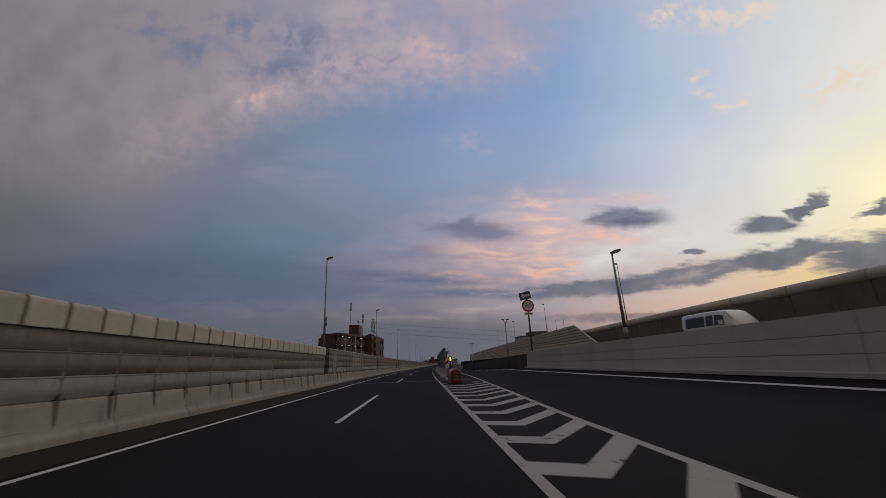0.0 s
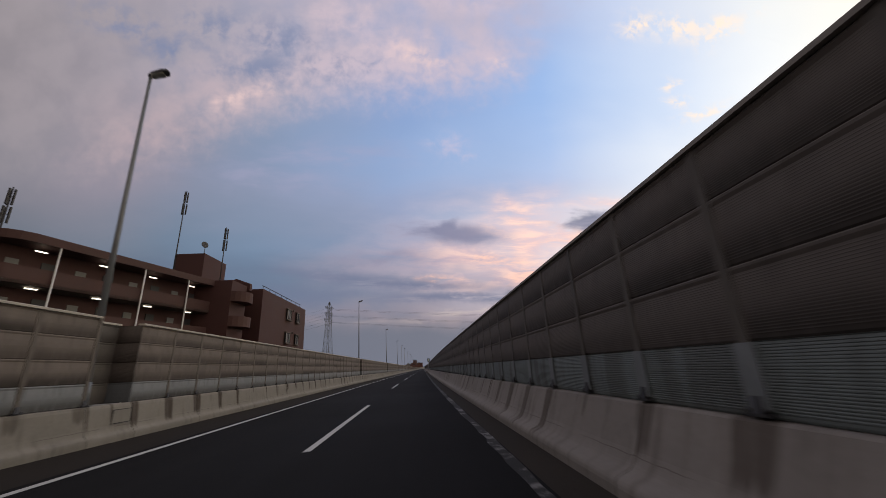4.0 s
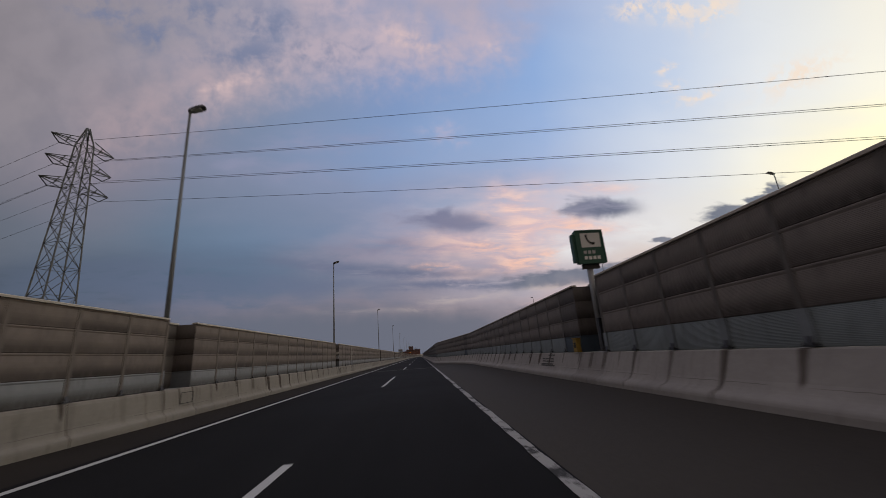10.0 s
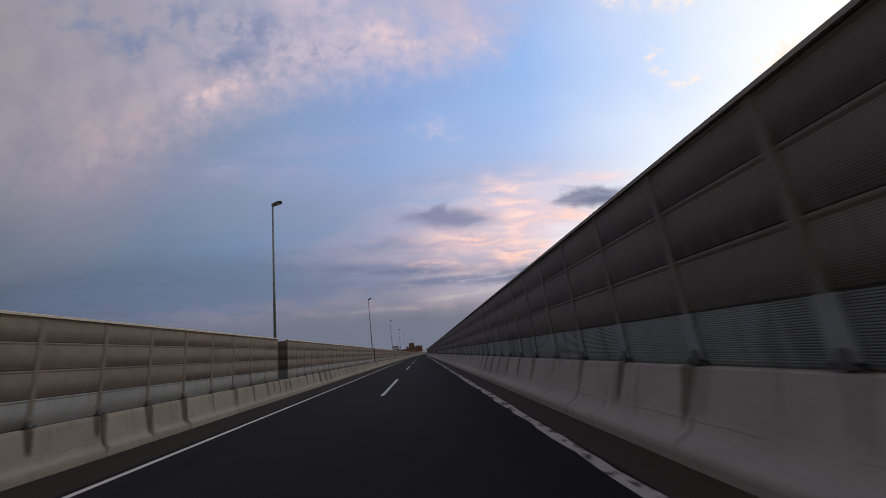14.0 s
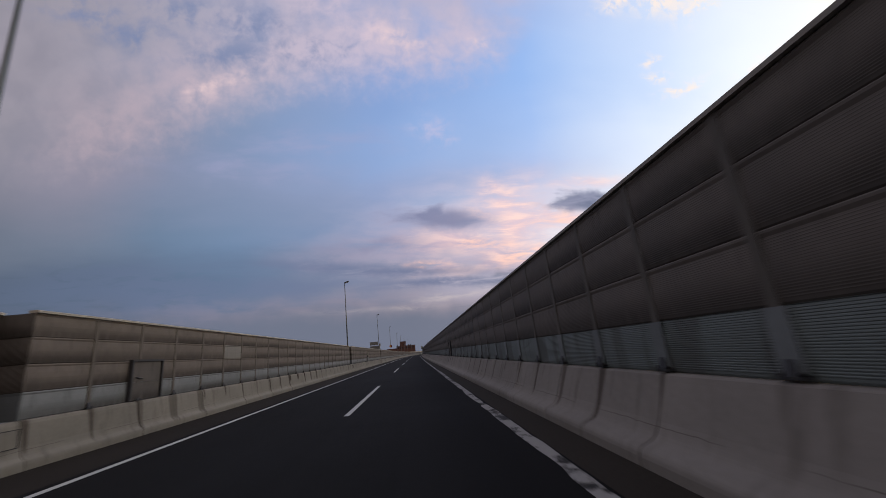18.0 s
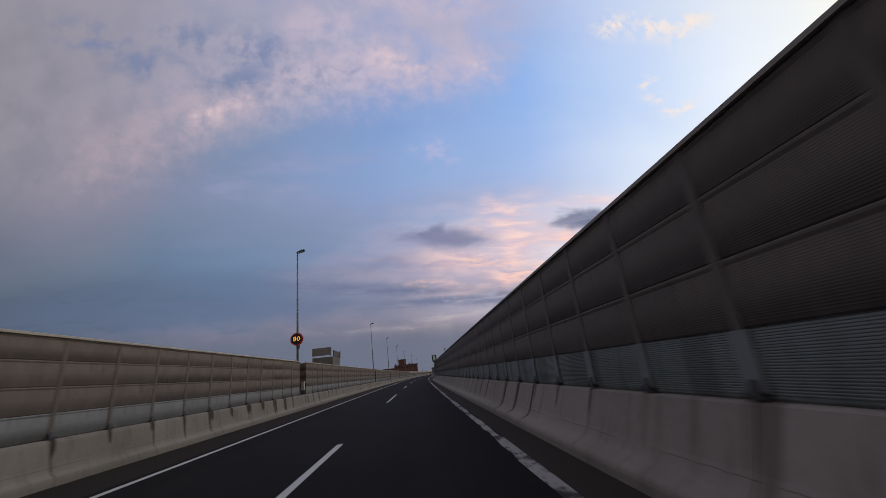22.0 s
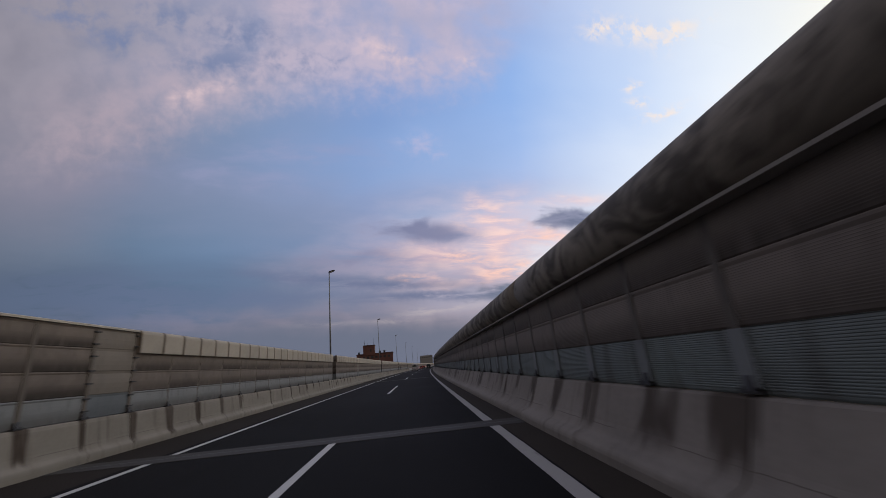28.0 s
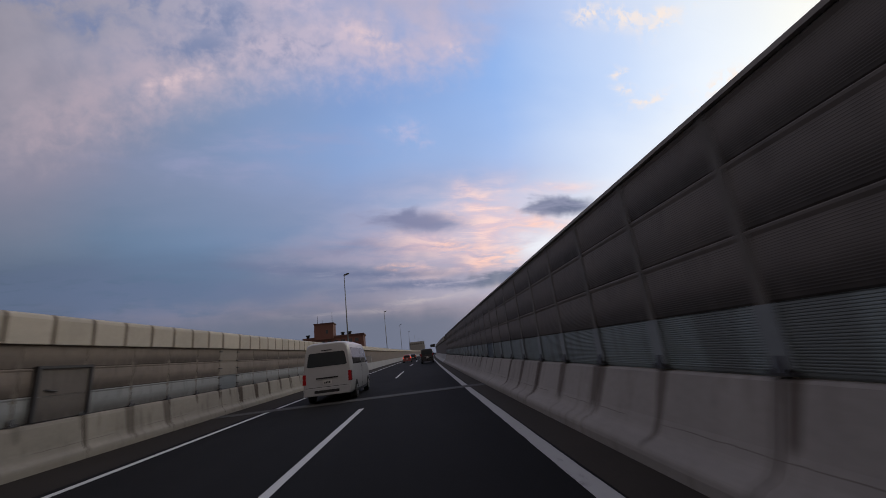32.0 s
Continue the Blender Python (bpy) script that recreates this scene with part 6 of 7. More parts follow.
# stair tower and end block
part("stair_tower", Mesh().box(-30.0, -22.9, 143.4, 147.2, GROUND, 12.5).make("stair_tower", BRICK), apt, base)
for zf in (4.2, 7.1, 10.0):
    arc = [(-23.0 + 1.6 * math.sin(a), 145.3 - 1.9 * math.cos(a)) for a in np.linspace(0, math.pi, 10)]
    q = Mesh().loft([[(x, y, z) for x, y in arc] for z in (zf, zf + 1.2)])
    part("stair_parapet", q.make("stair_parapet", BRICK_PALE), apt, base)
part("fin", Mesh().add([(-28, 147.3, 12.0), (-22.6, 147.3, 12.0), (-22.6, 147.3, 12.9), (-24.4, 147.3, 13.6), (-28, 147.9, 12.0), (-22.6, 147.9, 12.0), (-22.6, 147.9, 12.9), (-24.4, 147.9, 13.6)], [(0, 1, 2, 3), (7, 6, 5, 4), (1, 5, 6, 2), (2, 6, 7, 3), (3, 7, 4, 0)]).make("fin", BRICK), apt, base)
part("end_block", Mesh().box(-36, -22.1, 150.2, 169.4, GROUND, 12.8).make("end_block", BRICK), apt, base)
rail = Mesh()
for y in steps(150.6, 166.6, 2.2):
    rail.box(-22.32, -22.28, y - 0.02, y + 0.02, 12.8, 13.3)
rail.box(-22.34, -22.26, 150.4, 166.7, 13.26, 13.32)
part("roof_rail", rail.make("roof_rail", BLACK), apt, base)
for zc in (10.65, 7.05, 3.45):
    for y, w in ((160.4, 1.9), (164.8, 1.45)):
        window(apt, base @ Matrix.Translation((-22.1, y, zc)) @ Matrix.Rotation(radians(90), 4, "Z"), w, 1.5)
    part("vent", Mesh().disc((-22.0, 162.8, zc + 1.0), (1, 0, 0), 0.12, 0.2, 12).make("vent", SILL), apt, base)
for z in (9.4, 6.5):
    window(apt, base @ Matrix.Translation((-25.0, 150.2, z)), 1.2, 1.2, 2)
part("lift_house", Mesh().box(-32.3, -28.6, 147.0, 152.5, 11.4, 17.1).make("lift_house", BRICK), apt, base)
part("tank_cover", Mesh().box(-28.2, -26.4, 148.2, 150.6, 11.7, 13.1).make("tank_cover", SILL), apt, base)
for x, y, z0, z1 in ((-31.8, 146.4, 11.7, 25.8), (-36.6, 131.0, 11.3, 18.6), (-27.6, 149.5, 11.7, 21.6)):
    q = Mesh().tube((x, y, z0), (x, y, z1), 0.09, 0.05, 8)
    for dz, r in ((0.2, 0.2), (1.9, 0.24)):
        for a in (0.6, 2.7, 4.6):
            q.box(-0.07, 0.07, -0.06, 0.06, z1 - dz - 1.5, z1 - dz, 0, Matrix.Translation((x + r * math.cos(a), y + r * math.sin(a), 0)))
            q.tube((x, y, z1 - dz - 0.7), (x + r * math.cos(a), y + r * math.sin(a), z1 - dz - 0.7), 0.025, None, 6)
    part("antenna_mast", q.make("antenna_mast", DARK_STEEL), apt, base, "grey rooftop antenna mast")
part("dish", Mesh().disc((-29.0, 147.4, 18.4), (0.8, -0.4, 0.2), 0.45, 0.08, 16).tube((-29.0, 147.5, 17.0), (-29.0, 147.5, 18.4), 0.04, None, 6).make("dish", DARK_STEEL), apt, base)

# flat-roofed building beyond the ramp
hb = thing("flat_roofed_building", Matrix.Translation((46, 170, GROUND)), "pale flat-roofed building with a roof room and aerials", "building")
inv = hb.matrix_basis.inverted()
part("main_block", Mesh().box(37.6, 58, 165, 178, GROUND, 11.5).make("main_block", CONCRETE_PALE), hb, inv)
part("roof_edge", Mesh().box(37.4, 58.2, 164.8, 178.2, 11.5, 11.9).make("roof_edge", DARK_STEEL), hb, inv)
part("roof_room", Mesh().box(42.0, 49.6, 166, 174, 11.9, 13.6).make("roof_room", SILL), hb, inv)
for x, z in ((43.0, 15.2), (50.4, 17.4), (54.5, 18.2), (58.0, 18.4)):
    part("aerial", Mesh().tube((x, 168, 11.9), (x, 168, z), 0.09, 0.06, 6).make("aerial", DARK_STEEL), hb, inv)

# grey sheeted building with roof boards
CORR = material("corrugated_grey", (0.2, 0.2, 0.2), 0.55, 0.3, 0.08, 8.0, 0.15, 0.4, 0.05)
gb = thing("sheeted_building", Matrix.Translation((-20.6, 645.0, GROUND)), "grey corrugated building with blank boards on its roof", "building")
inv = gb.matrix_basis.inverted()
part("core", Mesh().box(-21.9, -17.9, 645.2, 653, GROUND, 6.9).make("core", CORR), gb, inv)
for i in range(24):
    z = 3.0 + 0.165 * i
    part("slat", Mesh().box(-22.0, -17.8, 645.0, 645.2, z, z + 0.11).make("slat", CORR), gb, inv)
    part("rib", Mesh().box(-17.9, -17.8, 645.2, 653, z, z + 0.08).make("rib", CORR), gb, inv)
part("front_board", Mesh().box(-22.0, -18.1, 645.0, 645.15, 7.25, 8.85).make("front_board", CORR), gb, inv, "blank grey roof board")
part("side_board", Mesh().box(-17.95, -17.8, 646.2, 652.6, 6.95, 8.2).make("side_board", DARK_STEEL), gb, inv)
part("board_edge", Mesh().box(-17.8, -17.6, 652.2, 652.7, 6.9, 8.3).make("board_edge", STEEL), gb, inv)
for x in (-21.6, -19.9, -18.2):
    part("strut", Mesh().box(x - 0.05, x + 0.05, 645.1, 645.2, 6.9, 7.4).make("strut", STEEL), gb, inv)

# red-brown building far ahead
TERRA = material("terracotta", (0.12, 0.054, 0.044), 0.75, 0, 0.1, 2.0, 0.15, 0.1, 0.05)
rb = thing("red_building", Matrix.Translation((-16, 1040, GROUND)), "terracotta building with a tall stair head and roof vents", "building")
inv = rb.matrix_basis.inverted()
part("main_block", Mesh().box(-27, 1.0, 1038, 1056, GROUND, 13.6).make("main_block", TERRA), rb, inv)
part("roof_edge", Mesh().box(-27.3, 1.4, 1037.6, 1056.4, 13.6, 14.3).make("roof_edge", BRICK_PALE), rb, inv)
part("low_wing", Mesh().box(-42, -27, 1040, 1056, GROUND, 11.6).make("low_wing", TERRA), rb, inv)
part("stair_head", Mesh().box(-21.8, -13.0, 1037, 1047, 13.0, 20.2).make("stair_head", TERRA), rb, inv)
part("stair_roof", Mesh().box(-22.1, -12.7, 1036.7, 1047.3, 20.2, 20.7).make("stair_roof", BRICK), rb, inv)
part("stair_window", Mesh().box(-16.4, -15.4, 1036.9, 1037.05, 15.6, 17.4).make("stair_window", GLASS), rb, inv)
for x in (-25.4, -9.0, -5.6):
    part("roof_vent", Mesh().tube((x, 1041, 14.3), (x, 1041, 15.4), 0.7, None, 12).tube((x, 1041, 15.4), (x, 1041, 15.9), 1.1, 0.9, 12).make("roof_vent", BLACK), rb, inv, "black roof vent")
for i in range(8):
    x = -25.5 + 3.2 * i
    part("window", Mesh().box(x, x + 1.8, 1037.9, 1038.05, 10.6, 12.2).make("far_window", GLASS), rb, inv)
for x, z in ((-21.0, 25.0), (-14.0, 26.5), (-18.5, 22.6)):
    part("aerial", Mesh().tube((x, 1042, 20.9), (x, 1042, z), 0.12, 0.06, 6).make("aerial", DARK_STEEL), rb, inv)

# low dark block and a sign gantry in the distance
fb = thing("distant_building", Matrix.Translation((55, 1400, GROUND)), "dark flat-roofed building low on the horizon", "building")
part("block", Mesh().box(-10.5, 10.5, -6, 6, 0, 29).make("block", CORR), fb)
for i in range(7):
    part("window", Mesh().box(-10.2 + 3 * i, -8.6 + 3 * i, -6.1, -5.95, 25, 27).make("far_window", GLASS), fb)
gs = thing("sign_gantry", on_road(1180, 0, 0), "dark overhead direction sign on a steel gantry", "sign gantry")
part("leg", Mesh().tube((6.3, 0, -1), (6.3, 0, 7.4), 0.25, None, 10).make("leg", STEEL), gs)
part("beam", Mesh().box(-2.5, 6.4, -0.2, 0.2, 6.7, 7.2).make("beam", STEEL), gs)
part("board", Mesh().box(-2.0, 2.0, -0.4, -0.25, 5.5, 7.8).make("board", BLACK), gs)

# lattice pylon with its lines
PYLON = material("pylon_steel", (0.12, 0.125, 0.13), 0.6, 0.3, 0.1, 4.0, 0.15, 0.5, 0)
WIRE = material("cable_dark", (0.03, 0.03, 0.032), 0.6, 0.3, 0.0, 4.0, 0.0, 1.0, 0)


def pylon(x, y, z0, top, name_label):
    turn = Matrix.Rotation(radians(-20), 4, "Z")
    py = thing("pylon", Matrix.Translation((x, y, z0)) @ turn, name_label, "power pylon")
    H = top - z0
    half = lambda z: float(np.interp(z / H, [0, 0.62, 0.76, 0.97, 1.0], [2.9, 1.45, 1.15, 0.7, 0.15]))
    levels = [H * v for v in (0, 0.14, 0.27, 0.38, 0.47, 0.55, 0.62, 0.68, 0.74, 0.79, 0.84, 0.89, 0.94, 1.0)]
    corners = ((-1, -1), (1, -1), (1, 1), (-1, 1))
    for cx_, cy_ in corners:
        ring = lambda z: [(cx_ * half(z) + 0.1 * math.cos(a), cy_ * half(z) + 0.1 * math.sin(a), z) for a in (0.8, 2.4, 3.9, 5.5)]
        q = Mesh().loft([ring(z) for z in levels])
        part("leg", q.make("leg", PYLON), py)
    for i in range(4):
        (ax, ay), (bx, by) = corners[i], corners[(i + 1) % 4]
        q = Mesh()
        for a, b in zip(levels, levels[1:]):
            q.tube((ax * half(a), ay * half(a), a), (bx * half(b), by * half(b), b), 0.045, None, 4)
            q.tube((bx * half(a), by * half(a), a), (ax * half(b), ay * half(b), b), 0.045, None, 4)
            q.tube((ax * half(a), ay * half(a), a), (bx * half(a), by * half(a), a), 0.045, None, 4)
        part("bracing", q.make("bracing", PYLON), py)
    tips = []
    for dz, reach in ((3.3, 4.1), (6.8, 4.2), (10.3, 4.3)):
        for sy in (-1, 1):
            z = H - dz
            tipp = (0, sy * reach, z + 0.25)
            r = half(z)
            arm = part("cross_arm", Mesh().tube((-r, sy * r, z + 1.1), tipp, 0.07, None, 4).make("cross_arm", PYLON), py)
            for a, b in (((r, sy * r, z + 1.1), tipp), ((-r, sy * r, z - 0.2), tipp), ((r, sy * r, z - 0.2), tipp),
                         ((r * 0.6, sy * (r + (reach - r) * 0.4), z + 0.76), (-r * 0.6, sy * (r + (reach - r) * 0.4), z - 0.02)), ((-r * 0.6, sy * (r + (reach - r) * 0.4), z + 0.76), (r * 0.6, sy * (r + (reach - r) * 0.4), z - 0.02))):
                part("strut", Mesh().tube(a, b, 0.065, None, 4).make("strut", PYLON), arm)
            low = (0.0, sy * (reach - 1.1), z - 0.9)
            ins = Mesh().tube(tipp, low, 0.07, None, 6).tube((0, sy * 1.0, z - 0.4), low, 0.07, None, 6)
            part("insulator", ins.make("insulator", WIRE), py)
            tips.append(Vector((x, y, z0)) + turn @ Vector(low))
    return py, tips


_, tips = pylon(road(309).x - 48.2, 309.0, GROUND, 39.3, "grey lattice pylon carrying three pairs of lines")


def line(p, q, sag, r, label):
    pts = []
    for i in range(33):
        u = i / 32
        v = Vector(p).lerp(Vector(q), u)
        v.z -= sag * 4 * u * (1 - u)
        pts.append(v)
    m = Mesh()
    ring = lambda c: [(c.x, c.y + r * math.cos(a), c.z + r * math.sin(a)) for a in (0.5, 2.6, 4.7)]
    m.loft([ring(c) for c in pts], True, False)
    ln = thing("power_line", Matrix.Identity(4), label, "power line", "lines of the pylon")
    part("conductor", m.make("conductor", WIRE), ln)


for t in tips:
    line(t, t + Vector((330, -88, -32)), 2.5, 0.028, "thin dark power line high above the road")
    line(t, t + Vector((-300, 93, -2)), 13.0, 0.028, "thin dark power line leading away from the pylon")


# ---- vehicles ----
def paint(name, color, rough=0.3, metal=0.0):
    m = material(name, color, rough, metal, 0.03, 30.0, 0.1, 0.8, 0.0, vary=0.0, gloss=0.5)
    p = next(n for n in m.node_tree.nodes if n.type == "BSDF_PRINCIPLED")
    p.inputs["Coat Weight"].default_value, p.inputs["Coat Roughness"].default_value = 0.5, 0.12
    return m


SILVER = paint("silver_white_paint", (0.40, 0.40, 0.41), 0.35, 0.1)
BLACK_PAINT = paint("black_paint", (0.012, 0.012, 0.014), 0.3)
WHITE_PAINT = paint("white_car_paint", (0.55, 0.55, 0.55), 0.4)
RED_PAINT = paint("dull_red_paint", (0.24, 0.05, 0.045), 0.4)
TYRE = material("tyre_rubber", (0.015, 0.015, 0.015), 0.85, 0, 0.1, 20, 0.1, 2, 0.1)
RIM = material("wheel_alloy", (0.3, 0.3, 0.31), 0.4, 0.7, 0.05, 20, 0.1, 2, 0)
TAIL = material("tail_lamp_red", (0.3, 0.012, 0.015), 0.25, 0, 0.1, 20, 0.2, 3, 0)
TAIL_LIT = lit("tail_lamp_lit", (1.0, 0.08, 0.04), 1.2)
TRIM = material("black_plastic", (0.02, 0.02, 0.022), 0.6, 0, 0.1, 20, 0.1, 2, 0.1)
PLATE = material("number_plate", (0.5, 0.5, 0.48), 0.5, 0, 0.05, 20, 0.1, 2, 0)
CHROME = material("chrome", (0.55, 0.55, 0.56), 0.15, 1.0, 0.03, 20, 0.05, 2, 0)


class Shell:
    """Vehicle body as a loft of stations (y, half width, bottom, belt, top, roof half width)."""

    def __init__(self, stations):
        self.y = [s[0] for s in stations]
        self.k = np.array([s[1:] for s in stations], float)

    def ring(self, y):
        w, zb, belt, top, wr = [float(np.interp(y, self.y, self.k[:, i])) for i in range(5)]
        side = [(w * 0.9, zb), (w * 0.985, zb + 0.07), (w, zb + 0.3), (w, belt - 0.12), (w * 0.985, belt), (w * 0.985 * 0.35 + wr * 0.65, belt + (top - belt) * 0.62), (wr, top - 0.16), (wr - 0.05, top - 0.06), (wr - 0.16, top - 0.012), (wr * 0.5, top + 0.005)]
        return side

    def body(self):
        rings = []
        for y in self.y:
            r = self.ring(y)
            rings.append([(x, y, z) for x, z in r] + [(-x, y, z) for x, z in r[::-1]])
        return Mesh().loft(rings, True, True, True)

    def side_patch(self, y0, y1, v0, v1, sgn, lift=0.008, n=6):
        """Strip of the flank between two heights (0 belt, 1 just under the roof)."""
        rows = []
        for y in np.linspace(y0, y1, n):
            r = self.ring(float(y))
            zs = [p[1] for p in r]
            xs = [p[0] for p in r]
            a, b = r[4][1], r[6][1]
            rows.append([(sgn * (float(np.interp(a + (b - a) * v, zs, xs)) + lift), float(y), a + (b - a) * v) for v in np.linspace(v0, v1, 4)])
        return Mesh().loft(rows, False, False, True)


def wheel(parent, x, y, r):
    sgn = 1 if x > 0 else -1
    w = part("wheel", Mesh().tube((-0.1, 0, 0), (0.1, 0, 0), r, None, 24, 0, False).make("tyre", TYRE), parent, Matrix.Translation((x, y, r)))
    part("rim", Mesh().disc((sgn * 0.1, 0, 0), (1, 0, 0), r * 0.62, 0.03, 20).make("rim", RIM), w)
    part("hub", Mesh().disc((sgn * 0.115, 0, 0), (1, 0, 0), r * 0.2, 0.03, 12).make("hub", TRIM), w)


def van(m, label, coat, L, W, H, high, glass_lo, glass_hi, lamp, group=""):
    """Box van seen from behind; local y points ahead."""
    hw = W / 2
    belt = 0.52 * H if not high else 0.56 * H
    st = [(-L / 2, hw * 0.93, 0.36, belt, H * 0.965, hw * 0.80), (-L / 2 + 0.07, hw * 0.985, 0.3, belt, H * 0.99, hw * 0.845), (-L / 2 + 0.35, hw, 0.27, belt, H, hw * 0.87), (-0.2, hw, 0.26, belt, H, hw * 0.87),
          (L / 2 - 1.35, hw, 0.26, belt, H * 0.985, hw * 0.86), (L / 2 - 0.95, hw * 0.99, 0.26, belt * 0.99, H * 0.93, hw * 0.83), (L / 2 - 0.42, hw * 0.97, 0.27, belt * 0.95, H * 0.70, hw * 0.8), (L / 2 - 0.2, hw * 0.95, 0.28, belt * 0.88, H * 0.56, hw * 0.8), (L / 2, hw * 0.88, 0.34, belt * 0.72, H * 0.43, hw * 0.74)]
    sh = Shell(st)
    v = thing("van", m, label, "van", group)
    part("body", sh.body().make("body", coat), v)
    yb = -L / 2
    lo, hi = H * glass_lo, H * glass_hi
    wl, wh = hw * 0.82, hw * 0.74
    rg = flat_shape([(-wl, lo + 0.04), (-wl + 0.06, lo), (wl - 0.06, lo), (wl, lo + 0.04), (wh, hi - 0.05), (wh - 0.06, hi), (-wh + 0.06, hi), (-wh, hi - 0.05)], 0.012)
    part("rear_window", rg.make("rear_window", GLASS), v, Matrix.Translation((0, yb - 0.002, 0)), "dark tinted rear window")
    part("rear_wiper", Mesh().box(-0.3, 0.3, yb - 0.03, yb - 0.012, lo + 0.03, lo + 0.05).make("rear_wiper", TRIM), v)
    part("rear_bumper", Mesh().box(-hw * 0.93, hw * 0.93, yb - 0.09, yb + 0.12, 0.32, 0.58).make("rear_bumper", coat), v)
    part("bumper_slot", Mesh().box(-hw * 0.5, hw * 0.5, yb - 0.1, yb - 0.085, 0.4, 0.5).make("bumper_slot", TRIM), v)
    pl = part("number_plate", Mesh().box(-0.17, 0.17, yb - 0.03, yb - 0.012, 0.7, 0.87).make("number_plate", PLATE), v)
    for i in range(4):
        part("plate_bar", Mesh().box(-0.11 + 0.06 * i, -0.07 + 0.06 * i, yb - 0.034, yb - 0.03, 0.73, 0.8).make("plate_bar", TRIM), pl)
    part("tailgate_handle", Mesh().box(-0.42, 0.42, yb - 0.04, yb - 0.012, 0.91, 0.96).make("tailgate_handle", CHROME if coat is BLACK_PAINT else TRIM), v)
    part("tailgate_seam", Mesh().box(-hw * 0.86, hw * 0.86, yb - 0.006, yb, 0.6, 0.615).make("tailgate_seam", TRIM), v)
    part("high_brake_lamp", Mesh().box(-0.2, 0.2, yb - 0.015, yb + 0.05, hi + 0.06, hi + 0.1).make("high_brake_lamp", TRIM), v)
    for sgn in (-1, 1):
        z0, z1 = lamp
        x0, x1 = sorted((sgn * hw * 0.86, sgn * (hw * 0.985 + 0.004)))
        part("tail_lamp", Mesh().box(x0, x1, yb - 0.02, yb + 0.2, z0, z1).make("tail_lamp", TAIL), v, None, "red tail lamp")
        part("side_window", sh.side_patch(-L / 2 + 0.45, -0.15, 0.08, 0.86, sgn).make("side_window", GLASS), v, None, "dark tinted side window")
        part("side_window", sh.side_patch(-0.05, L / 2 - 1.75, 0.08, 0.86, sgn).make("side_window", GLASS), v)
        part("door_window", sh.side_patch(L / 2 - 1.65, L / 2 - 0.95, 0.06, 0.86, sgn).make("door_window", GLASS), v)
        part("door_seam", Mesh().box(sgn * hw - 0.003, sgn * hw + 0.003, -0.11, -0.095, 0.35, belt).make("door_seam", TRIM), v)
        part("sill", Mesh().box(min(sgn * hw * 0.93, sgn * hw * 1.003), max(sgn * hw * 0.93, sgn * hw * 1.003), -L / 2 + 1.35, L / 2 - 1.5, 0.24, 0.34).make("sill", TRIM), v)
        mr = part("door_mirror", Mesh().box(min(sgn * (hw + 0.02), sgn * (hw + 0.22)), max(sgn * (hw + 0.02), sgn * (hw + 0.22)), L / 2 - 1.05, L / 2 - 0.93, belt + 0.05, belt + 0.32).make("door_mirror", coat), v)
        part("mirror_arm", Mesh().tube((sgn * (hw - 0.05), L / 2 - 0.98, belt + 0.1), (sgn * (hw + 0.08), L / 2 - 0.98, belt + 0.14), 0.025, None, 6).make("mirror_arm", TRIM), mr)
        for y in (-L / 2 + 1.02, L / 2 - 0.98):
            arch_ = Mesh().loft([[(sgn * (hw + 0.004), y + 0.40 * math.cos(a), 0.32 + 0.40 * math.sin(a)) for a in np.linspace(0, math.pi, 14)], [(sgn * (hw + 0.004), y + 0.3 * math.cos(a), 0.26 + 0.3 * math.sin(a)) for a in np.linspace(0, math.pi, 14)]], False, False)
            part("wheel_arch", arch_.make("wheel_arch", TRIM), v)
            wheel(v, sgn * (hw - 0.09), y, 0.32)
    ws = Mesh().loft([[(x, L / 2 - 0.45 + 0.012, H * 0.70 - 0.03) for x in np.linspace(-hw * 0.8, hw * 0.8, 5)], [(x, L / 2 - 0.97 + 0.03, H * 0.93 - 0.02) for x in np.linspace(-hw * 0.74, hw * 0.74, 5)]], False, False)
    part("windscreen", ws.make("windscreen", GLASS), v)
    return v


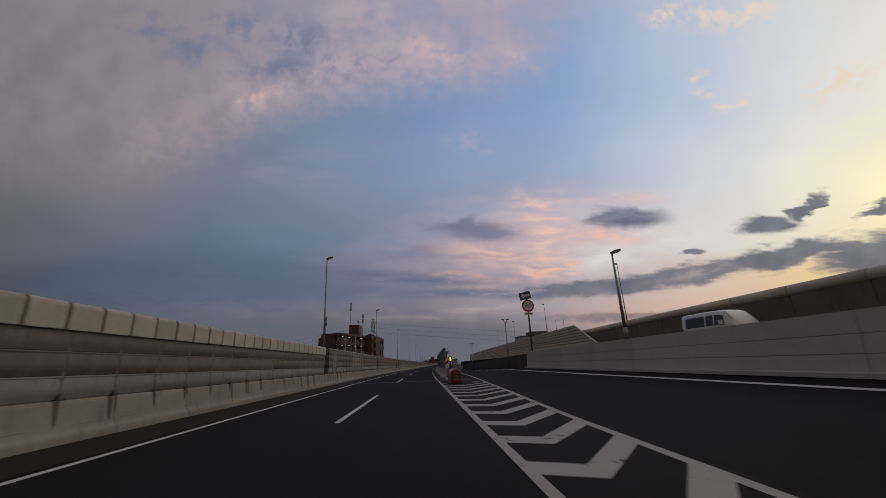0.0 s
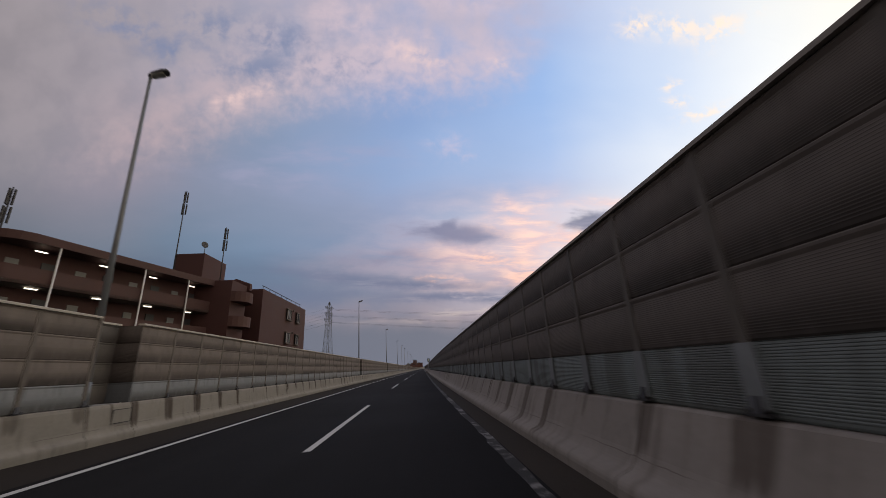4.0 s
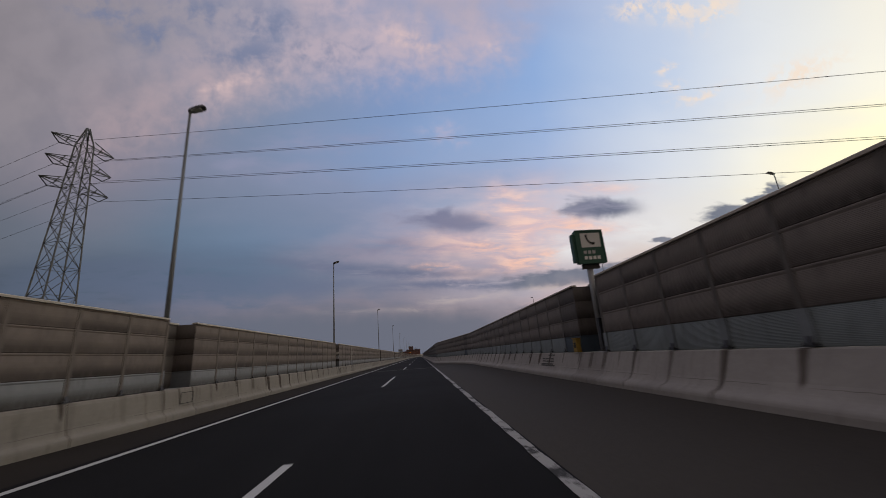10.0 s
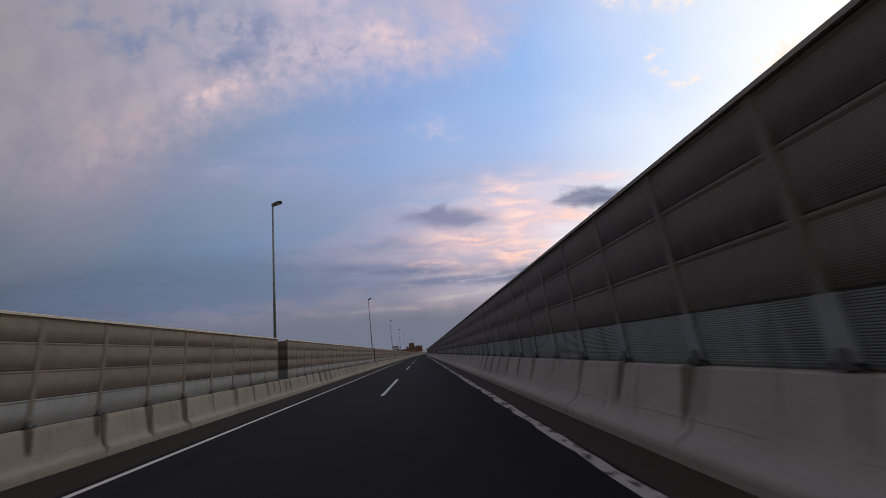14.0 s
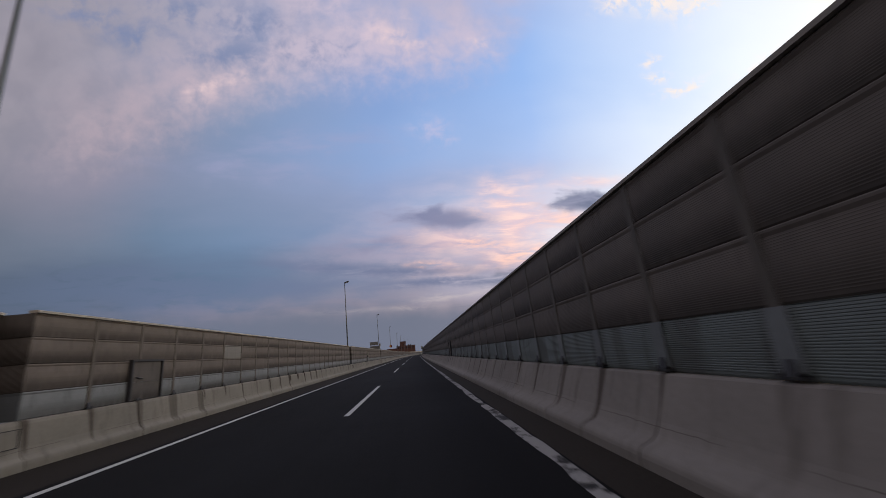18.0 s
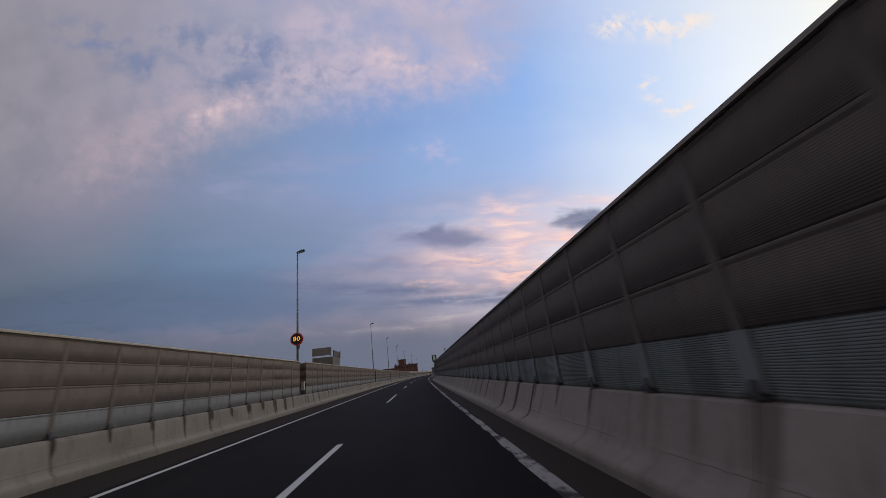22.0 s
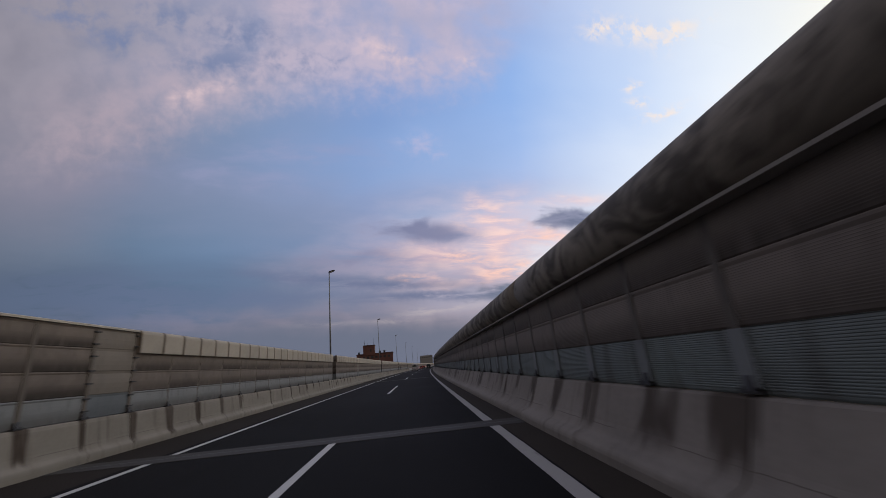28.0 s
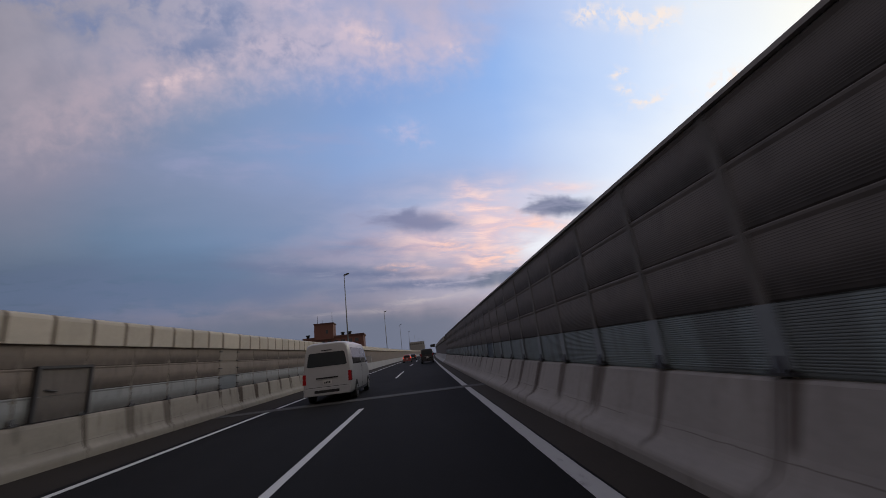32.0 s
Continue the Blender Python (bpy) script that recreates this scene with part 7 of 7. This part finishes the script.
van(on_road(866.7, -1.75, 0), "silver-white high-roofed delivery van with a tinted rear window", SILVER, 5.2, 1.88, 2.28, True, 0.60, 0.83, (0.74, 1.12))
van(on_road(904.5, 2.3, 0), "black people carrier with a chrome tailgate bar", BLACK_PAINT, 4.8, 1.76, 1.95, False, 0.60, 0.9, (0.95, 1.3))
van(on_road(22.6, 20.6, 1.95, 180), "white delivery van on the raised opposite carriageway", WHITE_PAINT, 4.6, 1.74, 1.98, False, 0.58, 0.88, (0.74, 1.1))


def hatchback(m, label, coat, lights):
    """Small car seen from behind at a distance."""
    c = thing("hatchback", m, label, "car")
    st = [(-1.85, 0.74, 0.4, 0.9, 1.12, 0.62), (-1.75, 0.82, 0.3, 0.92, 1.38, 0.6), (-1.2, 0.84, 0.26, 0.92, 1.5, 0.6), (0.2, 0.84, 0.26, 0.92, 1.5, 0.6), (0.9, 0.83, 0.26, 0.92, 1.2, 0.6), (1.25, 0.82, 0.26, 0.86, 0.96, 0.66), (1.85, 0.72, 0.34, 0.66, 0.78, 0.6)]
    sh = Shell(st)
    part("body", sh.body().make("body", coat), c)
    part("rear_window", flat_shape([(-0.56, 0.98), (0.56, 0.98), (0.5, 1.34), (-0.5, 1.34)], 0.03).make("rear_window", GLASS), c, Matrix.Translation((0, -1.84, 0)))
    part("rear_bumper", Mesh().box(-0.78, 0.78, -1.93, -1.7, 0.3, 0.55).make("rear_bumper", coat), c)
    part("number_plate", Mesh().box(-0.17, 0.17, -1.94, -1.86, 0.6, 0.76).make("number_plate", PLATE), c)
    for sgn in (-1, 1):
        part("tail_lamp", Mesh().box(min(sgn * 0.62, sgn * 0.8), max(sgn * 0.62, sgn * 0.8), -1.9, -1.72, 0.78, 1.02).make("tail_lamp", lights), c, None, "red tail lamp")
        part("side_window", sh.side_patch(-1.1, 0.6, 0.1, 0.8, sgn).make("side_window", GLASS), c)
        for y in (-1.2, 1.15):
            wheel(c, sgn * 0.74, y, 0.29)


hatchback(on_road(926.0, -1.7, 0), "dull red small car with its tail lamps lit", RED_PAINT, TAIL_LIT)
hatchback(on_road(948.0, -1.5, 0), "dark small car far ahead on the road", BLACK_PAINT, TAIL_LIT)
